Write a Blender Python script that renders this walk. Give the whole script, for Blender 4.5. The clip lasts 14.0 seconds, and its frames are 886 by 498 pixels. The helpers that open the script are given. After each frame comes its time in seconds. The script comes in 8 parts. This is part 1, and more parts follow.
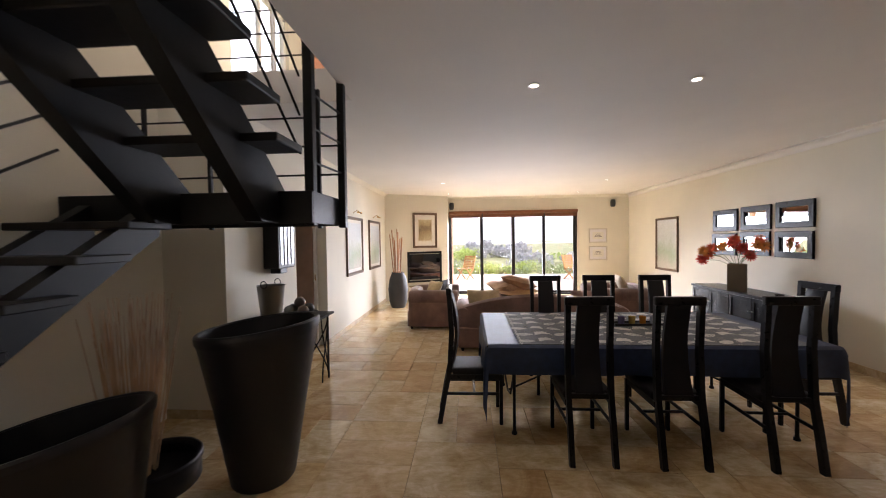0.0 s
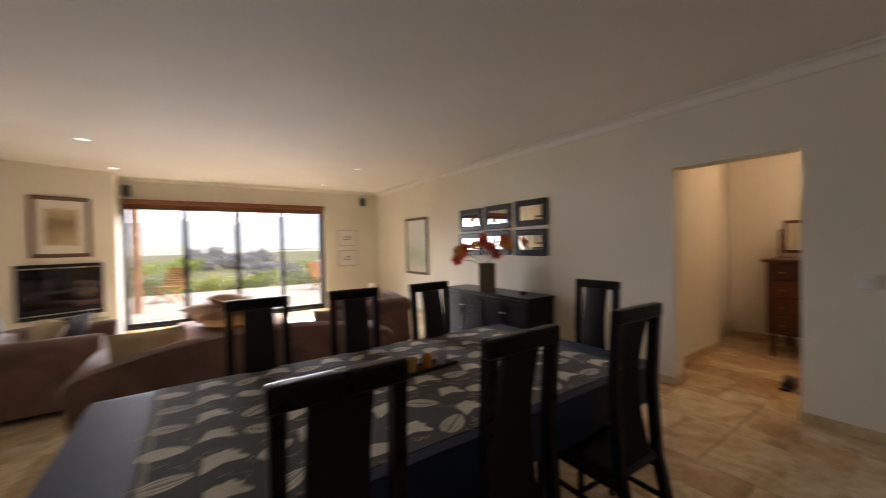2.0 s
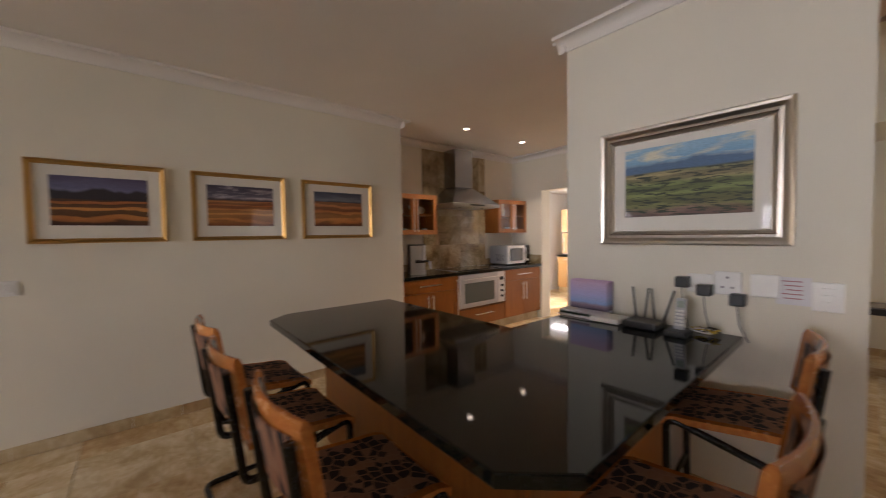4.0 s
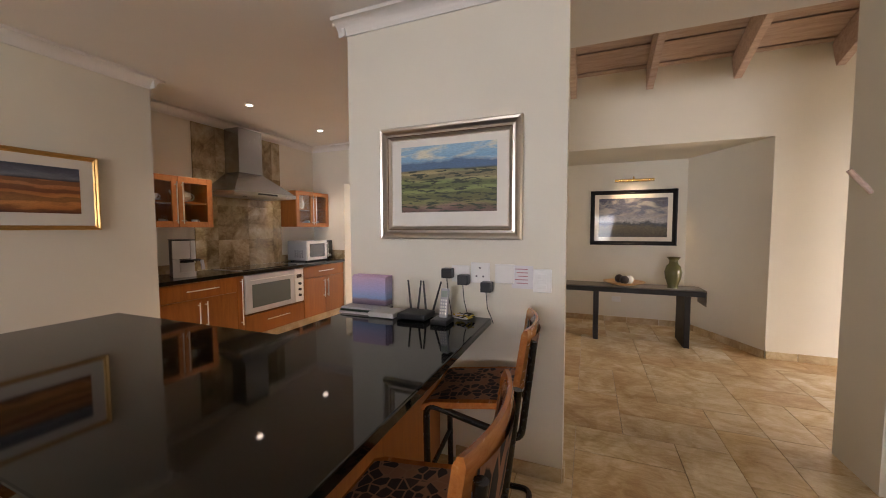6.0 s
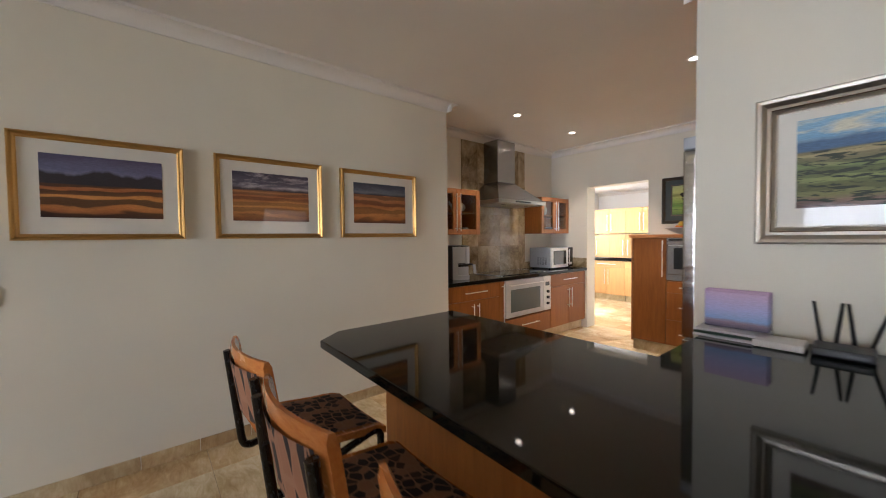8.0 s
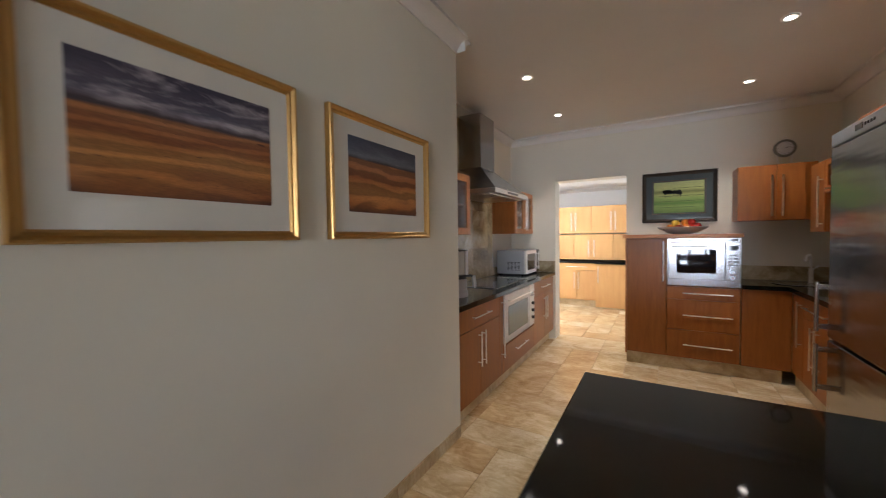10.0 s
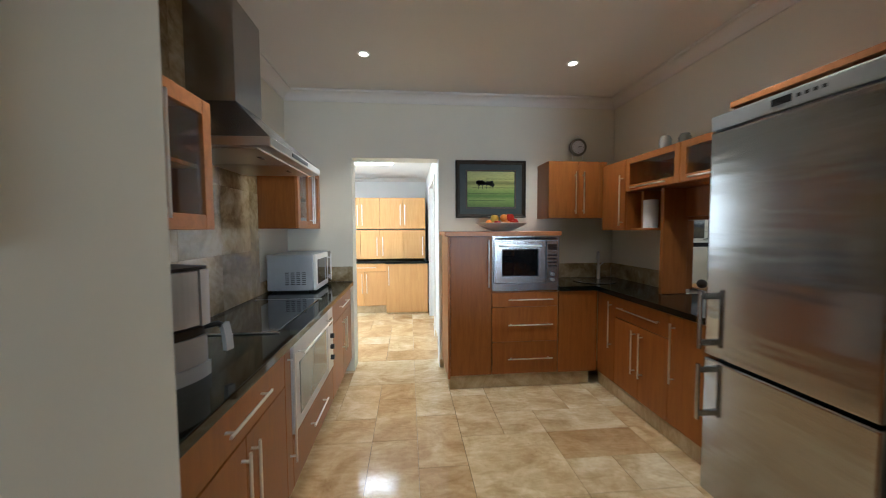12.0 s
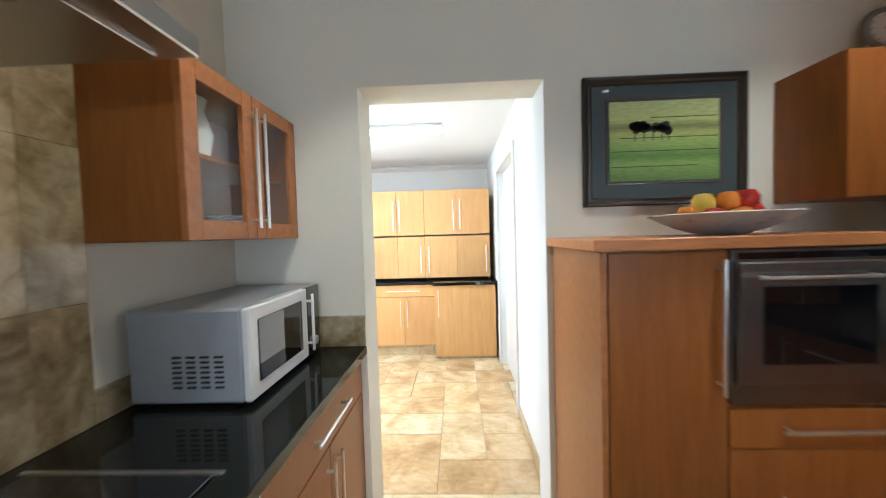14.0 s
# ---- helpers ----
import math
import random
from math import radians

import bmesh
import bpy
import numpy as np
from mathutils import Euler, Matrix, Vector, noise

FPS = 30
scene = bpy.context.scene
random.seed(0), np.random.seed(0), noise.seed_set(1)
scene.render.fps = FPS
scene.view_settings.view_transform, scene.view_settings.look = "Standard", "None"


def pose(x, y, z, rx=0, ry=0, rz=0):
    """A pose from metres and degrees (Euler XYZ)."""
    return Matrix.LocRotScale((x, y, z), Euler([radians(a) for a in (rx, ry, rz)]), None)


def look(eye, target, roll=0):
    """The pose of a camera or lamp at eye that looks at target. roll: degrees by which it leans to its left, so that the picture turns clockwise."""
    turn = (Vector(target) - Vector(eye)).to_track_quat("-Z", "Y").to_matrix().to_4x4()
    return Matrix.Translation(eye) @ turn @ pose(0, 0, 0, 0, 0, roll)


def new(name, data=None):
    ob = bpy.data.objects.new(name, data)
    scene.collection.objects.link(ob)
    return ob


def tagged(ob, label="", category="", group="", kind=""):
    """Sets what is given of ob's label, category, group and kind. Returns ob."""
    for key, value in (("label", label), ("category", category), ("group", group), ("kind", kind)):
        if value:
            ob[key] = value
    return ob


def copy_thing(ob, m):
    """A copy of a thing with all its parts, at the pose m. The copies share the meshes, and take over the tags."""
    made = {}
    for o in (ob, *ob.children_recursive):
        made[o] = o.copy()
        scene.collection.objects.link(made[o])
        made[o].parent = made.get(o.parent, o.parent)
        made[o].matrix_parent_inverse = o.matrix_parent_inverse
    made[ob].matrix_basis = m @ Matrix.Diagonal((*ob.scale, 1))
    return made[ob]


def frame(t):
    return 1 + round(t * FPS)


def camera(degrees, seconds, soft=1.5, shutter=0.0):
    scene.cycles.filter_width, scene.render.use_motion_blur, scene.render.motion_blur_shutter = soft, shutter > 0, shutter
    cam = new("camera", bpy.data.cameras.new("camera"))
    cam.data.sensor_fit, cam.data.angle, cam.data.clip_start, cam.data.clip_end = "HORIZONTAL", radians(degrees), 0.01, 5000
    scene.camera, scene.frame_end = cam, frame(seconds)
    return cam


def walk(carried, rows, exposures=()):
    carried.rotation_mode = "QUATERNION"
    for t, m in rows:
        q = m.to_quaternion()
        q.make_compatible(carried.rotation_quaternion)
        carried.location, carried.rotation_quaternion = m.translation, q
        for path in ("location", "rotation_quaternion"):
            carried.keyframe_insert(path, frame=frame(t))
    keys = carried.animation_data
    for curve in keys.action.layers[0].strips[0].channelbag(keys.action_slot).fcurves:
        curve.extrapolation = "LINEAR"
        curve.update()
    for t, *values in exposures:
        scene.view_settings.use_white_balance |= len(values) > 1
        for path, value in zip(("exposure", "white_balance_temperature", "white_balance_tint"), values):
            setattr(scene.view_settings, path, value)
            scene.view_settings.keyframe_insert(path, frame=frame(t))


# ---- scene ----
cam = camera(101.5, 14.0, 1.0, 0.4)
PATH = [
    (0, (0.112, -0.207, 1.581), (-0.026, 1.788, 1.530), -0.8),
    (0.5, (0.221, 0.238, 1.592), (0.099, 2.233, 1.501), -1.5),
    (1, (0.3, 0.716, 1.559), (0.373, 2.713, 1.461), -2.2),
    (1.5, (0.448, 1.188, 1.512), (0.887, 3.139, 1.482), -1.7),
    (2, (0.679, 1.547, 1.464), (1.804, 3.2, 1.432), -1.25),
    (2.5, (0.857, 1.726, 1.403), (2.67, 2.572, 1.393), -2.6),
    (3, (0.995, 1.658, 1.371), (2.994, 1.602, 1.371), -2.3),
    (3.5, (1.016, 1.496, 1.412), (2.829, 0.654, 1.366), -1.5),
    (4, (0.957, 1.291, 1.44), (2.492, 0.011, 1.359), -0.9),
    (6.3, (0.859, 1.022, 1.422), (1.586, -0.838, 1.306), -0.1),
    (6.5, (0.872, 1.023, 1.415), (1.683, -0.801, 1.304), 0.3),
    (7, (1.019, 1.132, 1.406), (2.38, -0.329, 1.283), 1.4),
    (7.5, (1.323, 1.28, 1.401), (2.868, 0.013, 1.318), 0.2),
    (7.7, (1.466, 1.33, 1.404), (3.02, 0.073, 1.331), -0.4),
    (9.8, (3.202, 1.212, 1.425), (4.345, -0.428, 1.379), -0.8),
    (10, (3.36, 1.141, 1.422), (4.383, -0.576, 1.355), -0.8),
    (10.5, (3.689, 0.979, 1.419), (4.275, -0.93, 1.305), -1.0),
    (11, (3.882, 0.689, 1.416), (4.001, -1.303, 1.287), -1.9),
    (11.5, (3.98, 0.254, 1.42), (3.907, -1.742, 1.309), -0.7),
    (12, (4.011, -0.195, 1.436), (3.823, -2.184, 1.328), -0.3),
    (12.5, (4.076, -0.642, 1.42), (3.916, -2.632, 1.305), -0.8),
    (13, (4.081, -1.134, 1.431), (4.045, -3.131, 1.331), -0.4),
    (13.5, (4.113, -1.647, 1.45), (4.076, -3.643, 1.331), -1.8),
    (14, (4.123, -2.172, 1.444), (4.199, -4.169, 1.367), -1.7),
]
EXPOSURES = [(0.0, 0.5, 6050, 20), (1.0, 0.33, 6100, 19), (2.0, -0.3, 6450, 19), (2.5, -0.48, 6700, 21), (3.0, 0.52, 6900, 24), (3.5, 0.3, 6900, 23), (4.0, 0.48, 6500, 21), (6.5, 0.87, 6500, 21), (7.5, 0.95, 6050, 15), (10.0, 0.55, 5700, 13), (11.0, 0.5, 5400, 6), (12.5, 0.66, 5200, 3), (14.0, 0.74, 5200, 4)]
walk(cam, [(t, look(eye, target, roll)) for t, eye, target, roll in PATH], EXPOSURES)

# world, sun and large lights
SUN_ELEVATION, SUN_AZIMUTH = 52.0, 115.0   # azimuth from +y towards +x
world = bpy.data.worlds.new("world")
scene.world = world
world.use_nodes = True
wn = world.node_tree.nodes
sky = wn.new("ShaderNodeTexSky")
sky.sky_type = "NISHITA"
sky.sun_disc = False
sky.sun_elevation = radians(SUN_ELEVATION)
sky.sun_rotation = radians(SUN_AZIMUTH)
sky.dust_density = 4.0
sky.air_density = 1.4
world.node_tree.links.new(sky.outputs["Color"], wn["Background"].inputs["Color"])
wn["Background"].inputs["Strength"].default_value = 0.15


def lamp(name, kind, m, energy, colour, size=0.05, size_y=None, spot=None, spread=180):
    data = bpy.data.lights.new(name, kind)
    data.energy, data.color = energy, colour
    if kind == "AREA":
        data.shape, data.size, data.size_y = "RECTANGLE", size, size_y or size
        data.spread = radians(spread)
    elif kind == "SUN":
        data.angle = size
    else:
        data.shadow_soft_size = size
    if spot:
        data.spot_size, data.spot_blend = radians(spot), 0.6
    ob = new(name, data)
    ob.matrix_basis = m
    return ob


az, el = radians(SUN_AZIMUTH), radians(SUN_ELEVATION)
sun_way = Vector((math.sin(az) * math.cos(el), math.cos(az) * math.cos(el), math.sin(el)))
lamp("sun", "SUN", look(sun_way * 40, (0, 0, 0)), 5.0, (1.0, 0.96, 0.9), radians(2.0))
DAY = (0.93, 0.97, 1.0)
# daylight through the openings
lamp("garden_window_daylight", "AREA", look((1.38, 10.44, 1.2), (0.6, 6.0, -1.9)), 300, DAY, 3.4, 2.1, spread=130)
lamp("hall_window_daylight", "AREA", look((-4.85, -2.2, 1.25), (-1.0, -4.0, 0.0)), 36, (1.0, 0.89, 0.76), 2.0, 2.2, spread=100)
# warm fill added to brighten the upper storey, at an assumed opening
lamp("upper_window_daylight", "AREA", look((-2.45, 4.6, 4.3), (0.5, 3.6, 3.6)), 85, (1.0, 0.86, 0.66), 1.2, 1.4)
lamp("pantry_window_daylight", "AREA", look((6.15, -5.4, 1.5), (3.0, -5.5, 1.1)), 30, DAY, 1.6, 1.3)
lamp("passage_light", "POINT", pose(6.2, 2.2, 2.5), 34, (1.0, 0.68, 0.4), 0.08)
WARM = (1.0, 0.87, 0.7)
DOWNLIGHTS = [(0.642, 2.70, 9), (1.866, 2.71, 9), (-0.40, 7.45, 6), (3.0, 7.55, 6), (-0.38, 9.3, 5), (2.98, 9.45, 5),
              (4.34, -1.95, 28), (4.34, -3.08, 28), (2.65, -2.0, 28), (2.67, -3.1, 28)]
for dx, dy, power in DOWNLIGHTS:
    lamp("downlight_beam", "SPOT", pose(dx, dy, 2.755), power, WARM, 0.03, spot=110)
lamp("pantry_tube_light", "AREA", look((4.82, -5.45, 2.35), (4.82, -5.45, 0)), 9, (1.0, 0.98, 0.95), 1.1, 0.12)
lamp("picture_light_glow", "SPOT", look((0.27, -4.78, 2.1), (0.27, -4.98, 1.6)), 14, (1.0, 0.72, 0.42), 0.05, spot=120)


# ---------------------------------------------------------------- materials
class Mat:
    """A node material with a few short cuts."""

    def __init__(self, name, colour=(0.5, 0.5, 0.5), rough=0.5, metal=0.0, **more):
        self.m = bpy.data.materials.new(name)
        self.m.use_nodes = True
        self.n, self.l = self.m.node_tree.nodes, self.m.node_tree.links
        self.b = self.n["Principled BSDF"]
        self.set("Base Color", (*colour, 1))
        self.set("Roughness", rough)
        self.set("Metallic", metal)
        for key, value in more.items():
            self.set(key.replace("_", " "), value)

    def set(self, key, value):
        if hasattr(value, "is_output"):
            self.l.new(value, self.b.inputs[key])
        else:
            self.b.inputs[key].default_value = value

    def place(self, kind="Object", scale=(1, 1, 1), shift=None):
        if kind == "World":
            out = self.n.new("ShaderNodeNewGeometry").outputs["Position"]
        else:
            out = self.n.new("ShaderNodeTexCoord").outputs[kind]
        mp = self.n.new("ShaderNodeMapping")
        mp.inputs["Scale"].default_value = scale
        self.l.new(out, mp.inputs["Vector"])
        if shift:
            self.l.new(shift, mp.inputs["Location"])
        return mp.outputs["Vector"]

    def noise(self, at, scale=5.0, detail=4.0, rough=0.55, warp=0.0):
        t = self.n.new("ShaderNodeTexNoise")
        t.inputs["Scale"].default_value, t.inputs["Detail"].default_value = scale, detail
        t.inputs["Roughness"].default_value, t.inputs["Distortion"].default_value = rough, warp
        self.l.new(at, t.inputs["Vector"])
        return t.outputs["Fac"]

    def voronoi(self, at, scale=5.0, feature="F1", out="Distance"):
        t = self.n.new("ShaderNodeTexVoronoi")
        t.feature = feature
        t.inputs["Scale"].default_value = scale
        self.l.new(at, t.inputs["Vector"])
        return t.outputs[out]

    def ramp(self, fac, *stops, ease="LINEAR"):
        r = self.n.new("ShaderNodeValToRGB")
        r.color_ramp.interpolation = ease
        e = r.color_ramp.elements
        while len(e) < len(stops):
            e.new(0.5)
        for one, (where, c) in zip(e, stops):
            one.position = where
            one.color = (*c, 1) if len(c) == 3 else c
        self.l.new(fac, r.inputs["Fac"])
        return r.outputs["Color"]

    def math(self, op, a, b=0.5, c=0.0):
        t = self.n.new("ShaderNodeMath")
        t.operation = op
        for i, v in enumerate((a, b, c)):
            if hasattr(v, "is_output"):
                self.l.new(v, t.inputs[i])
            else:
                t.inputs[i].default_value = v
        return t.outputs[0]

    def mix(self, fac, a, b, kind="MIX"):
        t = self.n.new("ShaderNodeMix")
        t.data_type, t.blend_type = "RGBA", kind
        for key, v in ((0, fac), (6, a), (7, b)):
            if hasattr(v, "is_output"):
                self.l.new(v, t.inputs[key])
            else:
                t.inputs[key].default_value = (*v, 1) if isinstance(v, tuple) else v
        return t.outputs[2]

    def bump(self, height, strength=0.2, depth=0.01):
        t = self.n.new("ShaderNodeBump")
        t.inputs["Strength"].default_value, t.inputs["Distance"].default_value = strength, depth
        self.l.new(height, t.inputs["Height"])
        self.set("Normal", t.outputs["Normal"])

    def random(self, island=False):
        if island:
            return self.n.new("ShaderNodeNewGeometry").outputs["Random Per Island"]
        return self.n.new("ShaderNodeObjectInfo").outputs["Random"]


def plaster(name, colour, blotch=0.06):
    k = Mat(name, colour, 0.85)
    at = k.place("World")
    big, fine = k.noise(at, 0.9, 3), k.noise(at, 55, 4)
    lo = tuple(c * (1 - blotch) for c in colour)
    hi = tuple(min(1, c * (1 + blotch * 0.6)) for c in colour)
    k.set("Base Color", k.ramp(big, (0.3, lo), (0.7, hi)))
    mid = k.noise(at, 7, 3)
    k.bump(k.math("ADD", k.math("MULTIPLY", fine, 0.35), mid), 0.12, 0.006)
    return k.m


def travertine(name, island, rough=0.10, tone=1.0):
    k = Mat(name, rough=rough)
    rnd = k.random(island)
    off = k.n.new("ShaderNodeCombineXYZ")
    for i, f in enumerate((37.0, 71.0, 13.0)):
        k.l.new(k.math("MULTIPLY", rnd, f), off.inputs[i])
    at = k.place("World", shift=off.outputs[0])
    cloud = k.noise(at, 3.2, 6, 0.62, 0.9)
    vein = k.noise(k.place("World", (2.2, 6.0, 2.2), off.outputs[0]), 3.0, 7, 0.7, 1.6)
    c = k.ramp(k.math("ADD", k.math("MULTIPLY", cloud, 0.6), k.math("MULTIPLY", vein, 0.4)),
               (0.30, (0.40 * tone, 0.285 * tone, 0.15 * tone)), (0.43, (0.57 * tone, 0.445 * tone, 0.27 * tone)),
               (0.53, (0.72 * tone, 0.61 * tone, 0.42 * tone)), (0.63, (0.86 * tone, 0.79 * tone, 0.62 * tone)))
    shade = k.ramp(rnd, (0.0, (0.78, 0.63, 0.46)), (0.3, (0.92, 0.80, 0.64)), (0.7, (1.0, 0.97, 0.89)), (1.0, (0.97, 0.85, 0.66)))
    c = k.mix(1.0, c, shade, "MULTIPLY")
    pits = k.voronoi(at, 26)
    hole = k.ramp(k.math("ADD", pits, k.math("MULTIPLY", cloud, 0.35)), (0.2, (0.55, 0.5, 0.45)), (0.27, (1, 1, 1)))
    k.set("Base Color", k.mix(0.55, c, k.mix(1.0, c, hole, "MULTIPLY")))
    k.set("Roughness", k.math("ADD", k.math("MULTIPLY", cloud, 0.12), rough - 0.06))
    k.bump(k.math("ADD", cloud, k.math("MULTIPLY", vein, 0.5)), 0.05, 0.004)
    return k.m


def timber(name, dark, light, rough=0.35, grain=(1, 1, 9), scale=6.0, coat=0.0):
    """grain: scale along x, y and z; the small one is the way of the grain."""
    k = Mat(name, light, rough)
    rnd = k.random()
    off = k.n.new("ShaderNodeCombineXYZ")
    for i, f in enumerate((17.0, 31.0, 23.0)):
        k.l.new(k.math("MULTIPLY", rnd, f), off.inputs[i])
    at = k.place("Object", grain, off.outputs[0])
    fibre = k.noise(at, scale, 6, 0.6, 0.4)
    fine = k.noise(at, scale * 7, 3, 0.6)
    f = k.math("ADD", k.math("MULTIPLY", fibre, 0.75), k.math("MULTIPLY", fine, 0.25))
    c = k.ramp(f, (0.32, dark), (0.66, light))
    tint = k.ramp(rnd, (0, (0.82, 0.8, 0.78)), (1, (1.06, 1.03, 1.0)))
    k.set("Base Color", k.mix(1.0, c, tint, "MULTIPLY"))
    k.set("Roughness", k.math("ADD", k.math("MULTIPLY", fibre, 0.2), rough - 0.1))
    k.set("Coat Weight", coat)
    k.set("Specular IOR Level", 0.32)
    k.set("Coat Roughness", 0.2)
    k.bump(fine, 0.06, 0.002)
    return k.m


def brushed(name, colour=(0.44, 0.43, 0.41), rough=0.26, stretch=(1, 1, 60), scale=8):
    k = Mat(name, colour, rough, 1.0)
    at = k.place("Object", stretch)
    f = k.noise(at, scale, 4, 0.6)
    k.set("Roughness", k.math("ADD", k.math("MULTIPLY", f, 0.08), rough - 0.04))
    k.set("Base Color", k.ramp(f, (0.3, tuple(c * 0.95 for c in colour)), (0.7, colour)))
    k.bump(f, 0.008, 0.001)
    return k.m


def painted(name, colour, rough=0.35, grain=40, depth=0.15, spread=0.25, **more):
    k = Mat(name, colour, rough, **more)
    at = k.place("Object")
    f, g = k.noise(at, grain, 4), k.noise(at, grain / 12, 3)
    k.set("Base Color", k.ramp(g, (0.3, tuple(c * (1 - spread) for c in colour)), (0.7, tuple(c * (1 + spread * 0.5) for c in colour))))
    k.set("Roughness", k.math("ADD", k.math("MULTIPLY", f, 0.2), rough - 0.1))
    k.bump(f, depth, 0.002)
    return k.m


def fabric(name, colour, weave=260, spread=0.3):
    k = Mat(name, colour, 0.92)
    at = k.place("Object")
    f, g = k.noise(at, weave, 2), k.noise(at, 4, 4)
    c = k.ramp(g, (0.3, tuple(c * (1 - spread) for c in colour)), (0.7, tuple(c * (1 + spread) for c in colour)))
    k.set("Base Color", k.mix(0.35, c, k.mix(1.0, c, k.ramp(f, (0.35, (0.4, 0.4, 0.4)), (0.65, (1.3, 1.3, 1.3))), "MULTIPLY")))
    k.set("Sheen Weight", 0.25)
    k.bump(k.math("ADD", f, g), 0.25, 0.004)
    return k.m


def artwork(name, stops, height, wave=0.22, scale=5.0, cloud=None, flat=3.0, brush=0.5, fields=0.0):
    """A painted landscape: colours from the foot to the top, broken up by fields, ridges and brush strokes. height: of the sheet in metres."""
    k = Mat(name, rough=0.6, Coat_Weight=0.3, Coat_Roughness=0.03)
    sep = k.n.new("ShaderNodeSeparateXYZ")
    k.l.new(k.place("Object"), sep.inputs[0])
    u = k.math("ADD", sep.outputs[0], sep.outputs[1])
    v = k.math("ADD", k.math("DIVIDE", sep.outputs[2], height), 0.5)

    def spot(su, sv):
        c = k.n.new("ShaderNodeCombineXYZ")
        k.l.new(k.math("MULTIPLY", u, su), c.inputs[0])
        k.l.new(k.math("MULTIPLY", v, sv), c.inputs[1])
        return c.outputs[0]
    broad = k.noise(spot(scale, flat * 0.6), 1.0, 5, 0.55, 0.8)
    patch = k.noise(spot(scale * 4, flat * 4), 1.0, 5, 0.65, 1.2)
    f = k.math("ADD", v, k.math("MULTIPLY", k.math("SUBTRACT", broad, 0.5), wave))
    f = k.math("ADD", f, k.math("MULTIPLY", k.math("SUBTRACT", patch, 0.5), wave * 0.8))
    c = k.ramp(f, *stops)
    if fields:
        cell = k.n.new("ShaderNodeSeparateColor")
        k.l.new(k.voronoi(spot(scale * 3.2, flat * 3.4), 1.0, "F1", "Color"), cell.inputs[0])
        tone = k.ramp(cell.outputs[0], (0.0, (0.3, 0.32, 0.3)), (0.5, (0.9, 0.95, 0.8)), (1.0, (1.9, 1.75, 1.5)))
        low = k.ramp(v, (fields - 0.06, (1, 1, 1)), (fields, (0, 0, 0)))
        c = k.mix(low, c, k.mix(1.0, c, tone, "MULTIPLY"))
    strokes = k.noise(spot(scale * 11, flat * 14), 1.0, 4, 0.7, 0.5)
    c = k.mix(brush, c, k.mix(1.0, c, k.ramp(strokes, (0.32, (0.25, 0.25, 0.25)), (0.66, (1.6, 1.6, 1.6))), "MULTIPLY"))
    if cloud:
        puff = k.noise(spot(scale * 1.2, flat * 1.6), 1.0, 6, 0.6, 0.6)
        high = k.ramp(v, (cloud[0], (0, 0, 0)), (min(1.0, cloud[0] + 0.1), (1, 1, 1)))
        c = k.mix(k.math("MULTIPLY", k.ramp(puff, (0.47, (0, 0, 0)), (0.62, (1, 1, 1))), high), c, cloud[1])
    k.set("Base Color", c)
    return k.m


wall_paint = plaster("cream_wall_plaster", (0.74, 0.70, 0.595))
ceiling_paint = plaster("ceiling_plaster", (0.76, 0.73, 0.69), 0.04)
white_paint = painted("white_gloss_paint", (0.78, 0.76, 0.72), 0.4, 30, 0.05, 0.04)
pantry_paint = plaster("white_wall_plaster", (0.82, 0.82, 0.80), 0.03)
tile_piece = travertine("travertine_tile", False)
tile_joined = travertine("travertine_tile_joined", True)
stone_skirting = travertine("travertine_skirting", True, 0.4, 0.8)


def splash_material():
    k = Mat("polished_splashback_stone", rough=0.12)
    rnd = k.random()
    off = k.n.new("ShaderNodeCombineXYZ")
    for i, f in enumerate((41.0, 19.0, 67.0)):
        k.l.new(k.math("MULTIPLY", rnd, f), off.inputs[i])
    at = k.place("World", shift=off.outputs[0])
    cloud, fine = k.noise(at, 1.7, 6, 0.6, 1.4), k.noise(at, 16, 5, 0.6, 0.8)
    f = k.math("ADD", k.math("MULTIPLY", cloud, 0.75), k.math("MULTIPLY", fine, 0.25))
    c = k.ramp(f, (0.36, (0.15, 0.10, 0.045)), (0.45, (0.29, 0.22, 0.115)), (0.53, (0.45, 0.37, 0.23)), (0.64, (0.62, 0.55, 0.40)))
    k.set("Base Color", k.mix(1.0, c, k.ramp(rnd, (0, (0.72, 0.7, 0.66)), (1, (1.05, 1.02, 0.98))), "MULTIPLY"))
    k.set("Roughness", k.math("ADD", k.math("MULTIPLY", fine, 0.14), 0.06))
    k.bump(cloud, 0.06, 0.004)
    return k.m


stone_splash = splash_material()
grout = painted("tile_grout", (0.58, 0.48, 0.35), 0.9, 60, 0.3)
cherry = timber("cherry_veneer", (0.25, 0.084, 0.016), (0.355, 0.13, 0.027), 0.34, (9, 9, 0.9), 3.0, 0.0)
cherry_flat = timber("cherry_edge", (0.36, 0.14, 0.045), (0.52, 0.22, 0.075), 0.4, (1.2, 9, 9), 3.0, 0.1)
stool_wood = timber("bent_stained_beech", (0.42, 0.13, 0.03), (0.62, 0.24, 0.06), 0.25, (2, 9, 9), 4.0, 0.5)
teak = timber("garden_teak", (0.45, 0.20, 0.07), (0.66, 0.34, 0.14), 0.55, (1, 8, 8), 5.0)
dark_wood = timber("dark_stained_wood", (0.005, 0.0045, 0.004), (0.012, 0.010, 0.009), 0.5, (8, 8, 1), 4.0, 0.0)
old_wood = timber("mahogany", (0.05, 0.016, 0.008), (0.13, 0.042, 0.018), 0.35, (8, 8, 1), 4.0, 0.3)
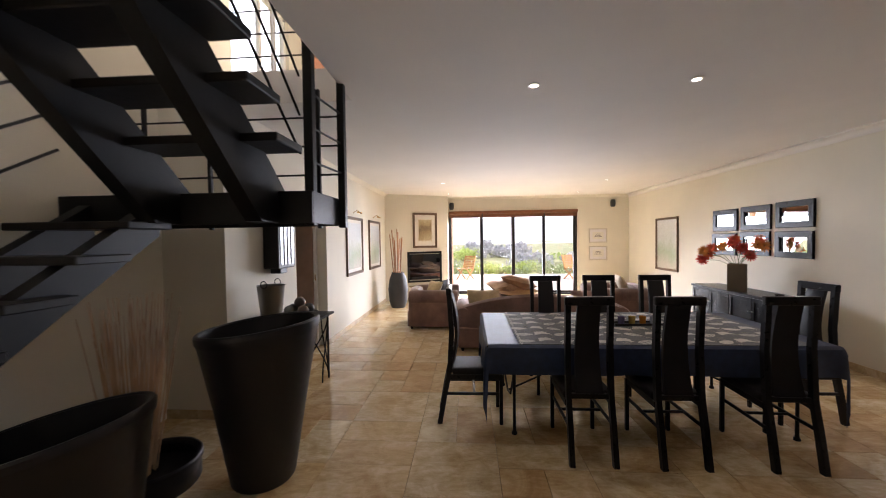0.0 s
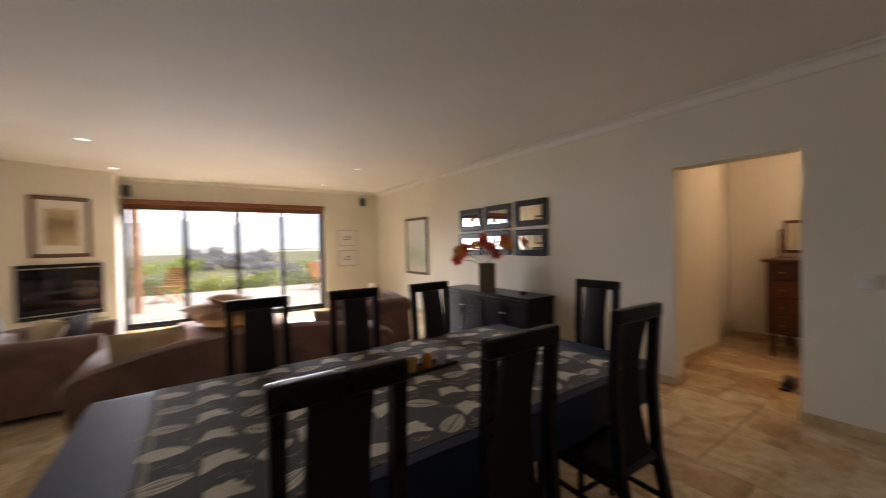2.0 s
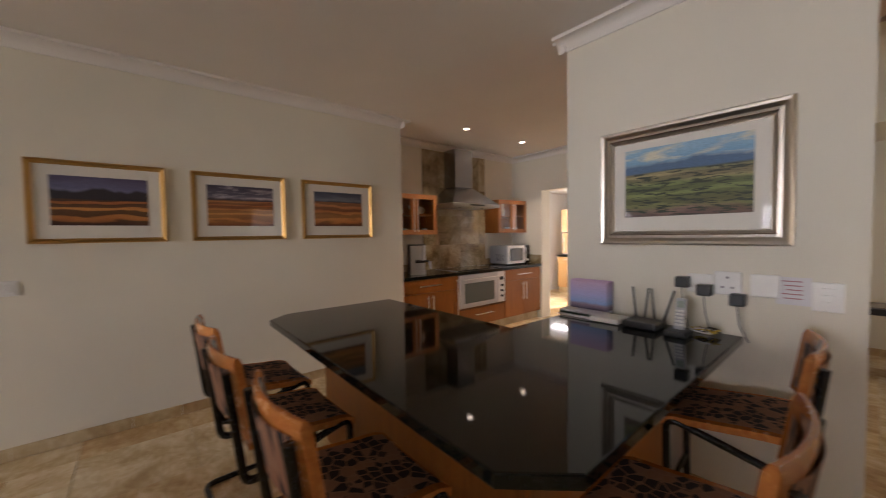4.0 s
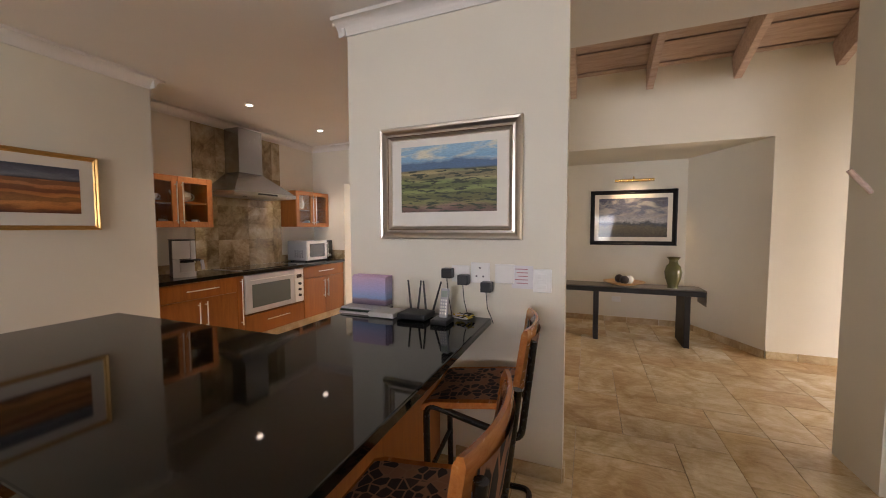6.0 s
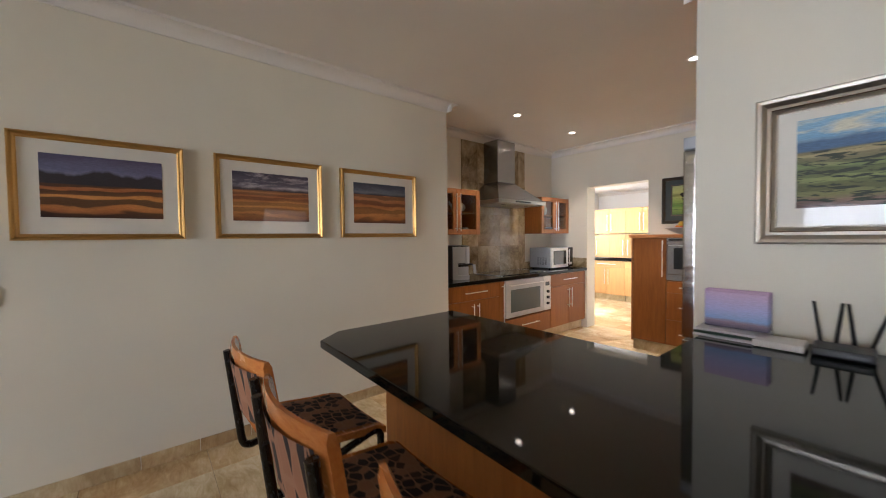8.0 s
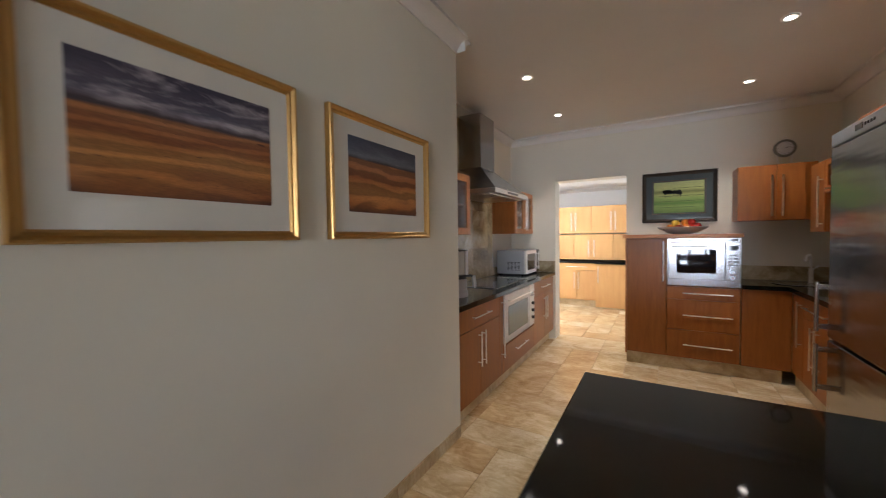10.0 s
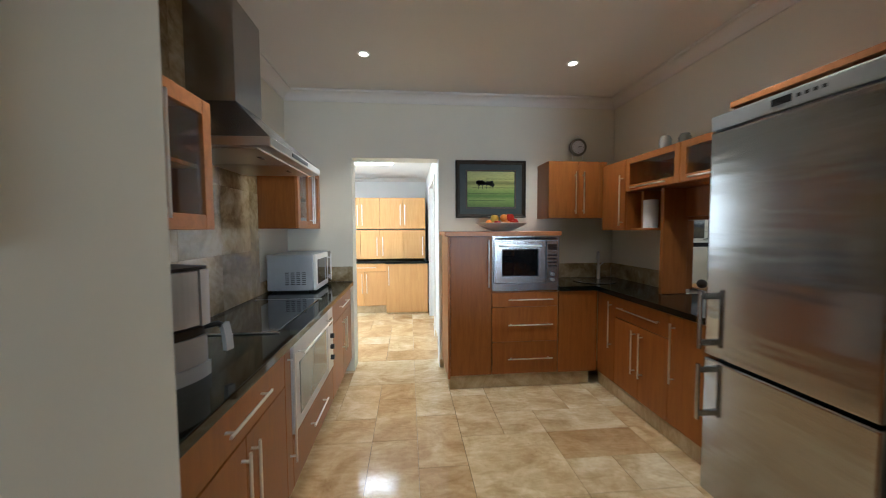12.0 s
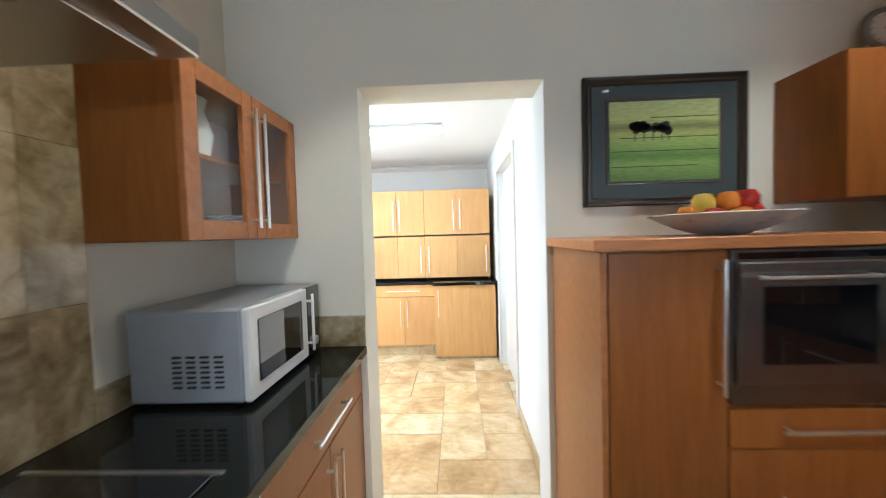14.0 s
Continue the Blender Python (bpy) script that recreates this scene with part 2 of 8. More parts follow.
lime_wood = timber("limewashed_pine", (0.46, 0.33, 0.26), (0.68, 0.55, 0.47), 0.7, (1, 9, 9), 3.0)
bowl_wood = timber("pale_turned_wood", (0.45, 0.25, 0.09), (0.70, 0.45, 0.2), 0.4, (1, 6, 6), 4.0)
black_lacquer = painted("black_lacquer", (0.008, 0.0075, 0.009), 0.3, 30, 0.04, Specular_IOR_Level=0.22)
black_steel = painted("black_painted_steel", (0.005, 0.005, 0.006), 0.5, 60, 0.12, Specular_IOR_Level=0.3)
black_tube = painted("black_tube_enamel", (0.008, 0.008, 0.008), 0.25, 60, 0.03)
charcoal = painted("charcoal_glazed_pot", (0.010, 0.009, 0.013), 0.42, 25, 0.12, Specular_IOR_Level=0.45)
grey_pot = painted("grey_clay_pot", (0.055, 0.055, 0.06), 0.55, 25, 0.25)
galvanised = painted("galvanised_tin", (0.26, 0.25, 0.22), 0.45, 20, 0.2, Metallic=0.7)
steel = brushed("brushed_stainless_steel")


def door_steel():
    k = Mat("dark_brushed_stainless", (0.27, 0.265, 0.255), 0.2, 1.0)
    wide, fine = k.noise(k.place("Object", (0.25, 0.25, 2.2)), 4, 2), k.noise(k.place("Object", (1, 1, 60)), 8, 4)
    k.set("Base Color", k.ramp(fine, (0.3, (0.33, 0.325, 0.315)), (0.7, (0.40, 0.395, 0.385))))
    k.set("Roughness", k.math("ADD", k.math("MULTIPLY", fine, 0.08), 0.14))
    k.bump(wide, 0.2, 0.02)
    return k.m


fridge_steel = door_steel()
silver_case = painted("satin_silver_case", (0.56, 0.56, 0.57), 0.34, 60, 0.02, 0.06, Metallic=0.2)
oven_steel = brushed("satin_oven_steel", (0.36, 0.355, 0.36), 0.24, (60, 1, 1), 8)
steel_flat = brushed("brushed_stainless_flat", (0.5, 0.49, 0.47), 0.3, (1, 60, 1))
chrome = Mat("satin_handle_steel", (0.84, 0.83, 0.81), 0.3, 1.0).m
silver_plastic = painted("silver_plastic", (0.42, 0.44, 0.47), 0.35, 90, 0.03, 0.06, Metallic=0.35)
white_plastic = painted("white_plastic", (0.78, 0.77, 0.74), 0.35, 60, 0.02, 0.04)
black_plastic = painted("black_plastic", (0.012, 0.012, 0.013), 0.35, 60, 0.05)
dark_glass = Mat("black_appliance_glass", (0.006, 0.006, 0.007), 0.04, 0.0, Coat_Weight=0.6).m
oven_glass = Mat("smoked_oven_glass", (0.12, 0.14, 0.13), 0.06).m
green_steel = painted("dark_green_fridge_side", (0.02, 0.05, 0.032), 0.3, 60, 0.04)
gold = brushed("worn_gold_leaf", (0.55, 0.34, 0.12), 0.38, (1, 1, 1), 40)
silver_leaf = brushed("silver_leaf", (0.62, 0.57, 0.50), 0.34, (1, 1, 1), 40)
bronze_frame = painted("dark_bronze_frame", (0.13, 0.075, 0.035), 0.35, 30, 0.1)
brass = Mat("brass", (0.7, 0.45, 0.16), 0.25, 1.0).m
mount_card = painted("mount_card", (0.72, 0.69, 0.62), 0.7, 120, 0.02, 0.03, Coat_Weight=0.3, Coat_Roughness=0.03)
grey_mount = painted("grey_green_mount", (0.045, 0.06, 0.06), 0.6, 120, 0.02, 0.1, Coat_Weight=0.35, Coat_Roughness=0.03)
mirror = Mat("mirror_silver", (0.93, 0.94, 0.93), 0.015, 1.0).m
porcelain = Mat("white_porcelain", (0.8, 0.8, 0.78), 0.12, 0.0, Coat_Weight=0.5).m
sofa_cloth = fabric("mauve_brown_chenille", (0.23, 0.135, 0.105))
dark_cloth = fabric("dark_brown_cushion", (0.03, 0.02, 0.016))
cream_cloth = fabric("cream_cushion", (0.48, 0.36, 0.2))
tan_leather = fabric("tan_hide", (0.42, 0.24, 0.12), 60)
rust_cloth = fabric("rust_cushion", (0.3, 0.11, 0.05))
seat_cloth = painted("black_seat_leather", (0.011, 0.010, 0.012), 0.6, 90, 0.2, Specular_IOR_Level=0.25)
table_cloth = painted("navy_satin_tablecloth", (0.016, 0.030, 0.075), 0.55, 200, 0.15, Specular_IOR_Level=0.4)
runner_cloth = fabric("black_runner_cloth", (0.02, 0.02, 0.018), 200)
leaf_print = fabric("printed_leaf_ecru", (0.5, 0.47, 0.39), 200, 0.3)
petal_mat = painted("orange_petal", (0.85, 0.13, 0.015), 0.6, 30, 0.05, 0.35)
petal_red = painted("red_petal", (0.7, 0.05, 0.02), 0.6, 30, 0.05, 0.35)
petal_amber = painted("amber_petal", (0.85, 0.3, 0.03), 0.6, 30, 0.05, 0.35)
stem_mat = painted("green_stem", (0.10, 0.14, 0.03), 0.6)
reed_mat = painted("dry_reed", (0.48, 0.30, 0.15), 0.7, 30, 0.3, 0.5)
pole_mat = painted("peeled_pole", (0.45, 0.24, 0.13), 0.6, 15, 0.3, 0.4)
bamboo = timber("bamboo_blind", (0.14, 0.05, 0.02), (0.3, 0.13, 0.06), 0.6, (1, 8, 20), 6)
bronze_alu = painted("dark_bronze_aluminium", (0.018, 0.014, 0.012), 0.4, 60, 0.05)
vase_stone = painted("taupe_stone_vase", (0.17, 0.145, 0.105), 0.6, 20, 0.3)
green_glaze = painted("olive_glazed_vase", (0.14, 0.13, 0.05), 0.2, 12, 0.1, 0.5)
paper = painted("printed_paper", (0.72, 0.70, 0.72), 0.7, 60, 0.02, 0.05)
ink = Mat("printed_ink", (0.12, 0.10, 0.12), 0.7).m
red_ink = Mat("pink_ink", (0.45, 0.2, 0.24), 0.7).m
rattan = timber("rattan_cane", (0.24, 0.08, 0.03), (0.45, 0.18, 0.07), 0.5, (8, 8, 2), 8)
apple_red = painted("red_apple", (0.5, 0.03, 0.02), 0.25, 12, 0.02, 0.5)
orange_peel = painted("orange_peel", (0.8, 0.26, 0.02), 0.4, 90, 0.2)
lemon_peel = painted("yellow_peel", (0.75, 0.5, 0.05), 0.4, 90, 0.2)
bowl_glaze = painted("grey_white_glaze", (0.55, 0.54, 0.5), 0.3, 16, 0.05)
screen_green = Mat("handset_screen", (0.3, 0.36, 0.32), 0.2).m
wire_yellow = Mat("yellow_cable", (0.6, 0.42, 0.04), 0.5).m
paving = plaster("pale_paving", (0.66, 0.6, 0.5), 0.12)
soil = plaster("dry_grassland", (0.22, 0.22, 0.09), 0.4)


def glass_sheet(name, colour=(1, 1, 1), alpha=0.12):
    k = Mat(name, colour, 0.02)
    t, g, m = k.n.new("ShaderNodeBsdfTransparent"), k.n.new("ShaderNodeBsdfGlossy"), k.n.new("ShaderNodeMixShader")
    t.inputs["Color"].default_value = (*colour, 1)
    g.inputs["Roughness"].default_value = 0.02
    f = k.n.new("ShaderNodeLayerWeight")
    f.inputs["Blend"].default_value = 0.5
    k.l.new(k.math("ADD", k.math("MULTIPLY", k.math("POWER", f.outputs["Facing"], 5.0), 0.9), 0.045), m.inputs[0])
    k.l.new(t.outputs[0], m.inputs[1])
    k.l.new(g.outputs[0], m.inputs[2])
    k.l.new(m.outputs[0], k.n["Material Output"].inputs["Surface"])
    return k.m


clear_glass = glass_sheet("clear_glass")
pale_glass = Mat("pale_jar_glass", (0.8, 0.8, 0.78), 0.08, 0.0, Transmission_Weight=0.7).m
smoked_glass = glass_sheet("smoked_cabinet_glass", (0.95, 0.95, 0.93))


def granite_material():
    k = Mat("black_granite", (0.01, 0.01, 0.01), 0.05)
    at = k.place("World")
    fleck = k.voronoi(at, 170, "F1", "Color")
    dust = k.noise(at, 90, 3)
    c = k.ramp(dust, (0.45, (0.003, 0.004, 0.002)), (0.7, (0.007, 0.008, 0.005)), (0.85, (0.03, 0.03, 0.026)))
    k.set("Base Color", k.mix(0.008, c, fleck))
    k.set("Roughness", 0.05)
    k.set("Specular IOR Level", 0.34)
    return k.m


def seat_pattern():
    """Woven kelim-like cover: dark triangles and bars on tan."""
    k = Mat("kelim_seat_cover", rough=0.9)
    at = k.place("Object")
    cells = k.voronoi(k.place("Object", (1, 1, 0.2)), 26, "DISTANCE_TO_EDGE")
    cell_tone = k.voronoi(k.place("Object", (1, 1, 0.2)), 26, "F1", "Color")
    sep = k.n.new("ShaderNodeSeparateColor")
    k.l.new(cell_tone, sep.inputs[0])
    base = k.ramp(sep.outputs[0], (0.0, (0.022, 0.014, 0.012)), (0.55, (0.05, 0.026, 0.018)), (0.62, (0.28, 0.13, 0.07)), (1.0, (0.36, 0.19, 0.11)), ease="CONSTANT")
    line = k.ramp(cells, (0.05, (1, 1, 1)), (0.09, (0, 0, 0)))
    c = k.mix(line, base, (0.30, 0.15, 0.085))
    k.set("Base Color", c)
    k.bump(k.noise(at, 240, 2), 0.3, 0.003)
    return k.m


def landscape(name, height, horizon, sky, ridge, ground, furrow, blobs, seed, cloud=None):
    """A painted landscape of sky, a ridge line, sweeping fields and dark clumps. height: of the sheet in metres."""
    k = Mat(name, rough=0.6, Coat_Weight=0.3, Coat_Roughness=0.03)
    sep = k.n.new("ShaderNodeSeparateXYZ")
    k.l.new(k.place("Object"), sep.inputs[0])
    u = k.math("ADD", k.math("ADD", sep.outputs[0], sep.outputs[1]), seed)
    v = k.math("ADD", k.math("DIVIDE", sep.outputs[2], height), 0.5)

    def spot(su, sv):
        c = k.n.new("ShaderNodeCombineXYZ")
        k.l.new(k.math("MULTIPLY", u, su), c.inputs[0])
        k.l.new(k.math("MULTIPLY", v, sv), c.inputs[1])
        return c.outputs[0]

    def over(level, edge, a, b):
        return k.mix(k.ramp(k.math("SUBTRACT", k.math("ADD", level, 0.5), v), (0.5 - edge, (0, 0, 0)), (0.5 + edge, (1, 1, 1))), a, b)
    c = k.ramp(k.math("ADD", v, k.math("MULTIPLY", k.math("SUBTRACT", k.noise(spot(4, 6), 1, 5, 0.6), 0.5), 0.3)), *sky)
    if cloud:
        puff = k.noise(spot(5, 7), 1.0, 6, 0.6, 0.5)
        c = k.mix(k.ramp(puff, (0.48, (0, 0, 0)), (0.66, (1, 1, 1))), c, cloud)
    crest = k.math("ADD", horizon - 0.02, k.math("MULTIPLY", k.noise(spot(ridge[1], 0), 1.0, 4, 0.5), ridge[0]))
    c = over(crest, 0.025, c, ridge[2])
    sweep = k.noise(spot(3.0, 2.0), 1.0, 3, 0.5, 0.4)
    land = k.ramp(k.math("ADD", v, k.math("MULTIPLY", k.math("SUBTRACT", sweep, 0.5), 0.35)), *ground)
    row = k.math("ADD", k.math("MULTIPLY", k.math("POWER", k.math("MAXIMUM", v, 0.0), 1.5), furrow[0]), k.math("MULTIPLY", k.noise(spot(furrow[1], 3.0), 1.0, 2, 0.5, 0.6), furrow[2]))
    line = k.ramp(k.math("SINE", k.math("MULTIPLY", row, 6.283)), (0.0, (furrow[3],) * 3), (0.55, (1, 1, 1)), (1.0, (1.12, 1.1, 1.05)))
    land = k.mix(1.0, land, line, "MULTIPLY")
    clump = k.noise(spot(11, 26), 1.0, 4, 0.6, 0.3)
    land = k.mix(k.ramp(clump, (blobs[0], (0, 0, 0)), (blobs[0] + 0.04, (1, 1, 1))), land, blobs[1])
    c = over(k.math("ADD", horizon - 0.03, k.math("MULTIPLY", k.noise(spot(2.5, 0), 1.0, 3, 0.5), 0.06)), 0.012, c, land)
    hatch = k.noise(spot(40, 90), 1.0, 3, 0.6)
    k.set("Base Color", k.mix(1.0, c, k.ramp(hatch, (0.3, (0.78, 0.78, 0.78)), (0.7, (1.15, 1.15, 1.15))), "MULTIPLY"))
    return k.m


granite = granite_material()
kelim = seat_pattern()
HARVEST = ((0.0, (0.13, 0.03, 0.01)), (0.15, (0.42, 0.15, 0.035)), (0.35, (0.55, 0.24, 0.06)), (0.5, (0.34, 0.11, 0.03)), (0.65, (0.42, 0.17, 0.06)))
field_art = [
    landscape("harvest_print", 0.345, 0.56, ((0.5, (0.30, 0.30, 0.42)), (0.8, (0.13, 0.13, 0.24)), (1.0, (0.08, 0.07, 0.14))), (0.42, 6.0, (0.028, 0.022, 0.03)), HARVEST, (7.0, 2.6, 1.3, 0.25), (0.70, (0.03, 0.015, 0.01)), 3.1),
    landscape("harvest_print_cloudy", 0.345, 0.66, ((0.6, (0.42, 0.36, 0.42)), (0.8, (0.10, 0.09, 0.13)), (1.0, (0.05, 0.04, 0.07))), (0.14, 7.0, (0.06, 0.04, 0.05)), HARVEST, (9.0, 2.6, 1.3, 0.68), (0.66, (0.12, 0.04, 0.02)), 7.4, (0.5, 0.44, 0.48)),
    landscape("harvest_print_dark", 0.345, 0.74, ((0.7, (0.22, 0.24, 0.29)), (0.9, (0.08, 0.09, 0.13)), (1.0, (0.05, 0.06, 0.09))), (0.1, 6.0, (0.04, 0.035, 0.045)), HARVEST, (5.0, 2.6, 1.6, 0.55), (0.72, (0.03, 0.015, 0.01)), 11.9)]
valley_art = landscape("valley_painting", 0.40, 0.69, ((0.7, (0.45, 0.55, 0.6)), (0.85, (0.18, 0.36, 0.55)), (1.0, (0.26, 0.45, 0.6))), (0.28, 4.0, (0.07, 0.14, 0.26)),
                       ((0.0, (0.24, 0.13, 0.11)), (0.13, (0.22, 0.14, 0.10)), (0.2, (0.16, 0.16, 0.06)), (0.38, (0.2, 0.24, 0.08)), (0.5, (0.15, 0.2, 0.07)), (0.6, (0.36, 0.30, 0.15)), (0.7, (0.12, 0.14, 0.07))), (7.0, 2.4, 1.2, 0.6), (0.52, (0.025, 0.035, 0.02)), 2.2, (0.66, 0.64, 0.5))
storm_art = artwork("storm_painting", ((0.0, (0.05, 0.045, 0.035)), (0.25, (0.10, 0.09, 0.06)), (0.34, (0.04, 0.05, 0.07)), (0.42, (0.32, 0.33, 0.36)), (0.6, (0.12, 0.14, 0.2)), (1.0, (0.05, 0.06, 0.1))), 0.57, 0.3, 3.0, (0.4, (0.32, 0.31, 0.30)), 3.0)
green_art = artwork("green_field_print", ((0.0, (0.12, 0.2, 0.04)), (0.2, (0.24, 0.36, 0.08)), (0.3, (0.12, 0.24, 0.04)), (0.45, (0.28, 0.4, 0.09)), (0.6, (0.42, 0.46, 0.13)), (0.68, (0.2, 0.22, 0.06)), (0.78, (0.5, 0.54, 0.18)), (1.0, (0.45, 0.5, 0.2))), 0.35, 0.10, 2.0, None, 4.0, 0.3)
pale_art = artwork("pale_watercolour", ((0.0, (0.5, 0.47, 0.38)), (0.3, (0.36, 0.42, 0.28)), (0.6, (0.55, 0.58, 0.55)), (1.0, (0.66, 0.68, 0.7))), 0.95, 0.5, 3.0, None, 2.0, 0.2)
figure_art = artwork("sepia_study", ((0.0, (0.5, 0.4, 0.24)), (0.35, (0.35, 0.26, 0.13)), (0.6, (0.2, 0.14, 0.08)), (0.8, (0.42, 0.33, 0.18)), (1.0, (0.5, 0.42, 0.26))), 0.55, 0.9, 5.0, None, 2.0)
book_art = artwork("sunset_book_cover", ((0.0, (0.12, 0.1, 0.16)), (0.16, (0.3, 0.22, 0.3)), (0.24, (0.28, 0.42, 0.72)), (0.5, (0.45, 0.46, 0.75)), (1.0, (0.62, 0.42, 0.60))), 0.19, 0.15, 4.0, None, 3.0, 0.15)


# ---------------------------------------------------------------- building helpers
def chain(ob):
    m = Matrix.Identity(4)
    while ob:
        m = ob.matrix_basis @ m
        ob = ob.parent
    return m


def finish(bm, name, material, smooth=False):
    bmesh.ops.recalc_face_normals(bm, faces=bm.faces)
    if smooth:
        for f in bm.faces:
            f.smooth = True
    me = bpy.data.meshes.new(name)
    bm.to_mesh(me)
    bm.free()
    me.materials.append(material)
    if smooth:
        me.set_sharp_from_angle(angle=radians(40))
    return me


def part(name, bm, material, parent, label="", smooth=False):
    """One mesh under a thing; bm is in world measure."""
    bm.transform(chain(parent).inverted())
    ob = new(name, finish(bm, name, material, smooth))
    ob.parent = parent
    return tagged(ob, label) if label else ob


def solid(name, bm, material, label="", category="", kind="", group="", smooth=False, origin=(0, 0, 0)):
    bm.transform(Matrix.Translation(-Vector(origin)))
    ob = new(name, finish(bm, name, material, smooth))
    ob.location = origin
    return tagged(ob, label, category, group, kind)


def thing(name, at, label, category, group=""):
    ob = new(name)
    ob.location = at
    ob.empty_display_size = 0.1
    return tagged(ob, label, category, group)


def box(x0, x1, y0, y1, z0, z1, bevel=0.0, bm=None, segments=1):
    own = bmesh.new()
    bmesh.ops.create_cube(own, size=1)
    sx, sy, sz = x1 - x0, y1 - y0, z1 - z0
    for v in own.verts:
        v.co = ((x0 + x1) / 2 + v.co.x * sx, (y0 + y1) / 2 + v.co.y * sy, (z0 + z1) / 2 + v.co.z * sz)
    if bevel:
        bmesh.ops.bevel(own, geom=own.edges[:], offset=min(bevel, 0.45 * min(abs(sx), abs(sy), abs(sz))), segments=segments, affect="EDGES", profile=0.6)
    return merge(bm, own)


def merge(bm, own):
    if bm is None:
        return own
    me = bpy.data.meshes.new("scratch")
    own.to_mesh(me)
    own.free()
    bm.from_mesh(me)
    bpy.data.meshes.remove(me)
    return bm


def tube(points, radius, bm=None, sides=10, closed=False, caps=True, flat=None):
    """A bar along points; flat: (width, height) for a flat bar."""
    own = bmesh.new()
    pts = [Vector(p) for p in points]
    rings, up = [], None
    count = len(pts)
    for i, p in enumerate(pts):
        a = pts[(i - 1) % count] if (i or closed) else p
        b = pts[(i + 1) % count] if (i < count - 1 or closed) else p
        d = (b - a).normalized()
        if up is None:
            up = Vector((0, 0, 1)) if abs(d.z) < 0.9 else Vector((0, 1, 0))
        side = d.cross(up).normalized()
        up = side.cross(d).normalized()
        r = radius[i] if isinstance(radius, (list, tuple)) else radius
        if flat:
            offs = [(side * sx * flat[0] / 2 + up * sz * flat[1] / 2) for sx, sz in ((-1, -1), (1, -1), (1, 1), (-1, 1))]
        else:
            offs = [side * (r * math.cos(2 * math.pi * k / sides)) + up * (r * math.sin(2 * math.pi * k / sides)) for k in range(sides)]
        rings.append([own.verts.new(p + o) for o in offs])
    n = len(rings[0])
    pairs = list(zip(rings, rings[1:])) + ([(rings[-1], rings[0])] if closed else [])
    for r0, r1 in pairs:
        for k in range(n):
            own.faces.new((r0[k], r0[(k + 1) % n], r1[(k + 1) % n], r1[k]))
    if caps and not closed:
        own.faces.new(rings[0][::-1])
        own.faces.new(rings[-1])
    return merge(bm, own)


def lathe(profile, at=(0, 0, 0), sides=32, bm=None, squash=1.0):
    """Turned shape from (radius, height) pairs round a vertical axis."""
    own = bmesh.new()
    rings = []
    for r, z in profile:
        if r < 1e-5:
            rings.append([own.verts.new((at[0], at[1], at[2] + z))])
        else:
            rings.append([own.verts.new((at[0] + r * math.cos(2 * math.pi * k / sides), at[1] + squash * r * math.sin(2 * math.pi * k / sides), at[2] + z)) for k in range(sides)])
    for a, b in zip(rings, rings[1:]):
        for k in range(sides):
            q = (k + 1) % sides
            if len(a) == 1 and len(b) == 1:
                continue
            if len(a) == 1:
                own.faces.new((a[0], b[k], b[q]))
            elif len(b) == 1:
                own.faces.new((a[k], b[0], a[q]))
            else:
                own.faces.new((a[k], a[q], b[q], b[k]))
    return merge(bm, own)


def prism(outline, z0, z1, bm=None, bevel=0.0):
    own = bmesh.new()
    lo = [own.verts.new((x, y, z0)) for x, y in outline]
    hi = [own.verts.new((x, y, z1)) for x, y in outline]
    n = len(outline)
    own.faces.new(lo[::-1])
    own.faces.new(hi)
    for i in range(n):
        own.faces.new((lo[i], lo[(i + 1) % n], hi[(i + 1) % n], hi[i]))
    if bevel:
        edges = [e for e in own.edges if abs(e.verts[0].co.z - e.verts[1].co.z) < 1e-6]
        bmesh.ops.bevel(own, geom=edges, offset=bevel, segments=2, affect="EDGES", profile=0.6)
    return merge(bm, own)


def extrude_profile(profile, p0, p1, out, bm=None):
    """A moulding: profile of (out, up) pairs swept straight from p0 to p1; out: unit way it stands off the wall."""
    own = bmesh.new()
    o, u = Vector(out), Vector((0, 0, 1))
    rows = [[own.verts.new(Vector(p) + o * a + u * b) for a, b in profile] for p in (p0, p1)]
    n = len(profile)
    for k in range(n):
        own.faces.new((rows[0][k], rows[0][(k + 1) % n], rows[1][(k + 1) % n], rows[1][k]))
    own.faces.new(rows[0][::-1])
    own.faces.new(rows[1])
    return merge(bm, own)


def pillow(w, h, t, m, bm=None, cuts=10):
    """A stuffed cushion, w by h and t thick, posed by m."""
    own = bmesh.new()
    grid = {}
    for s in (-1, 1):
        for i in range(cuts + 1):
            for j in range(cuts + 1):
                u, v = 2 * i / cuts - 1, 2 * j / cuts - 1
                edge = i in (0, cuts) or j in (0, cuts)
                if s == 1 and edge:
                    grid[s, i, j] = grid[-1, i, j]
                    continue
                puff = (1 - u * u) ** 0.5 * (1 - v * v) ** 0.5 if not edge else 0
                pinch = 1 - 0.07 * (1 - abs(u * v))
                wob = 0.02 * noise.noise(Vector((u * 2, v * 2, s + w * 9)))
                grid[s, i, j] = own.verts.new((u * w / 2 * pinch, v * h / 2 * pinch, s * t / 2 * puff + wob * t * 6))
    for s in (-1, 1):
        for i in range(cuts):
            for j in range(cuts):
                q = [grid[s, i, j], grid[s, i + 1, j], grid[s, i + 1, j + 1], grid[s, i, j + 1]]
                own.faces.new(q if s == 1 else q[::-1])
    own.transform(m)
    return merge(bm, own)


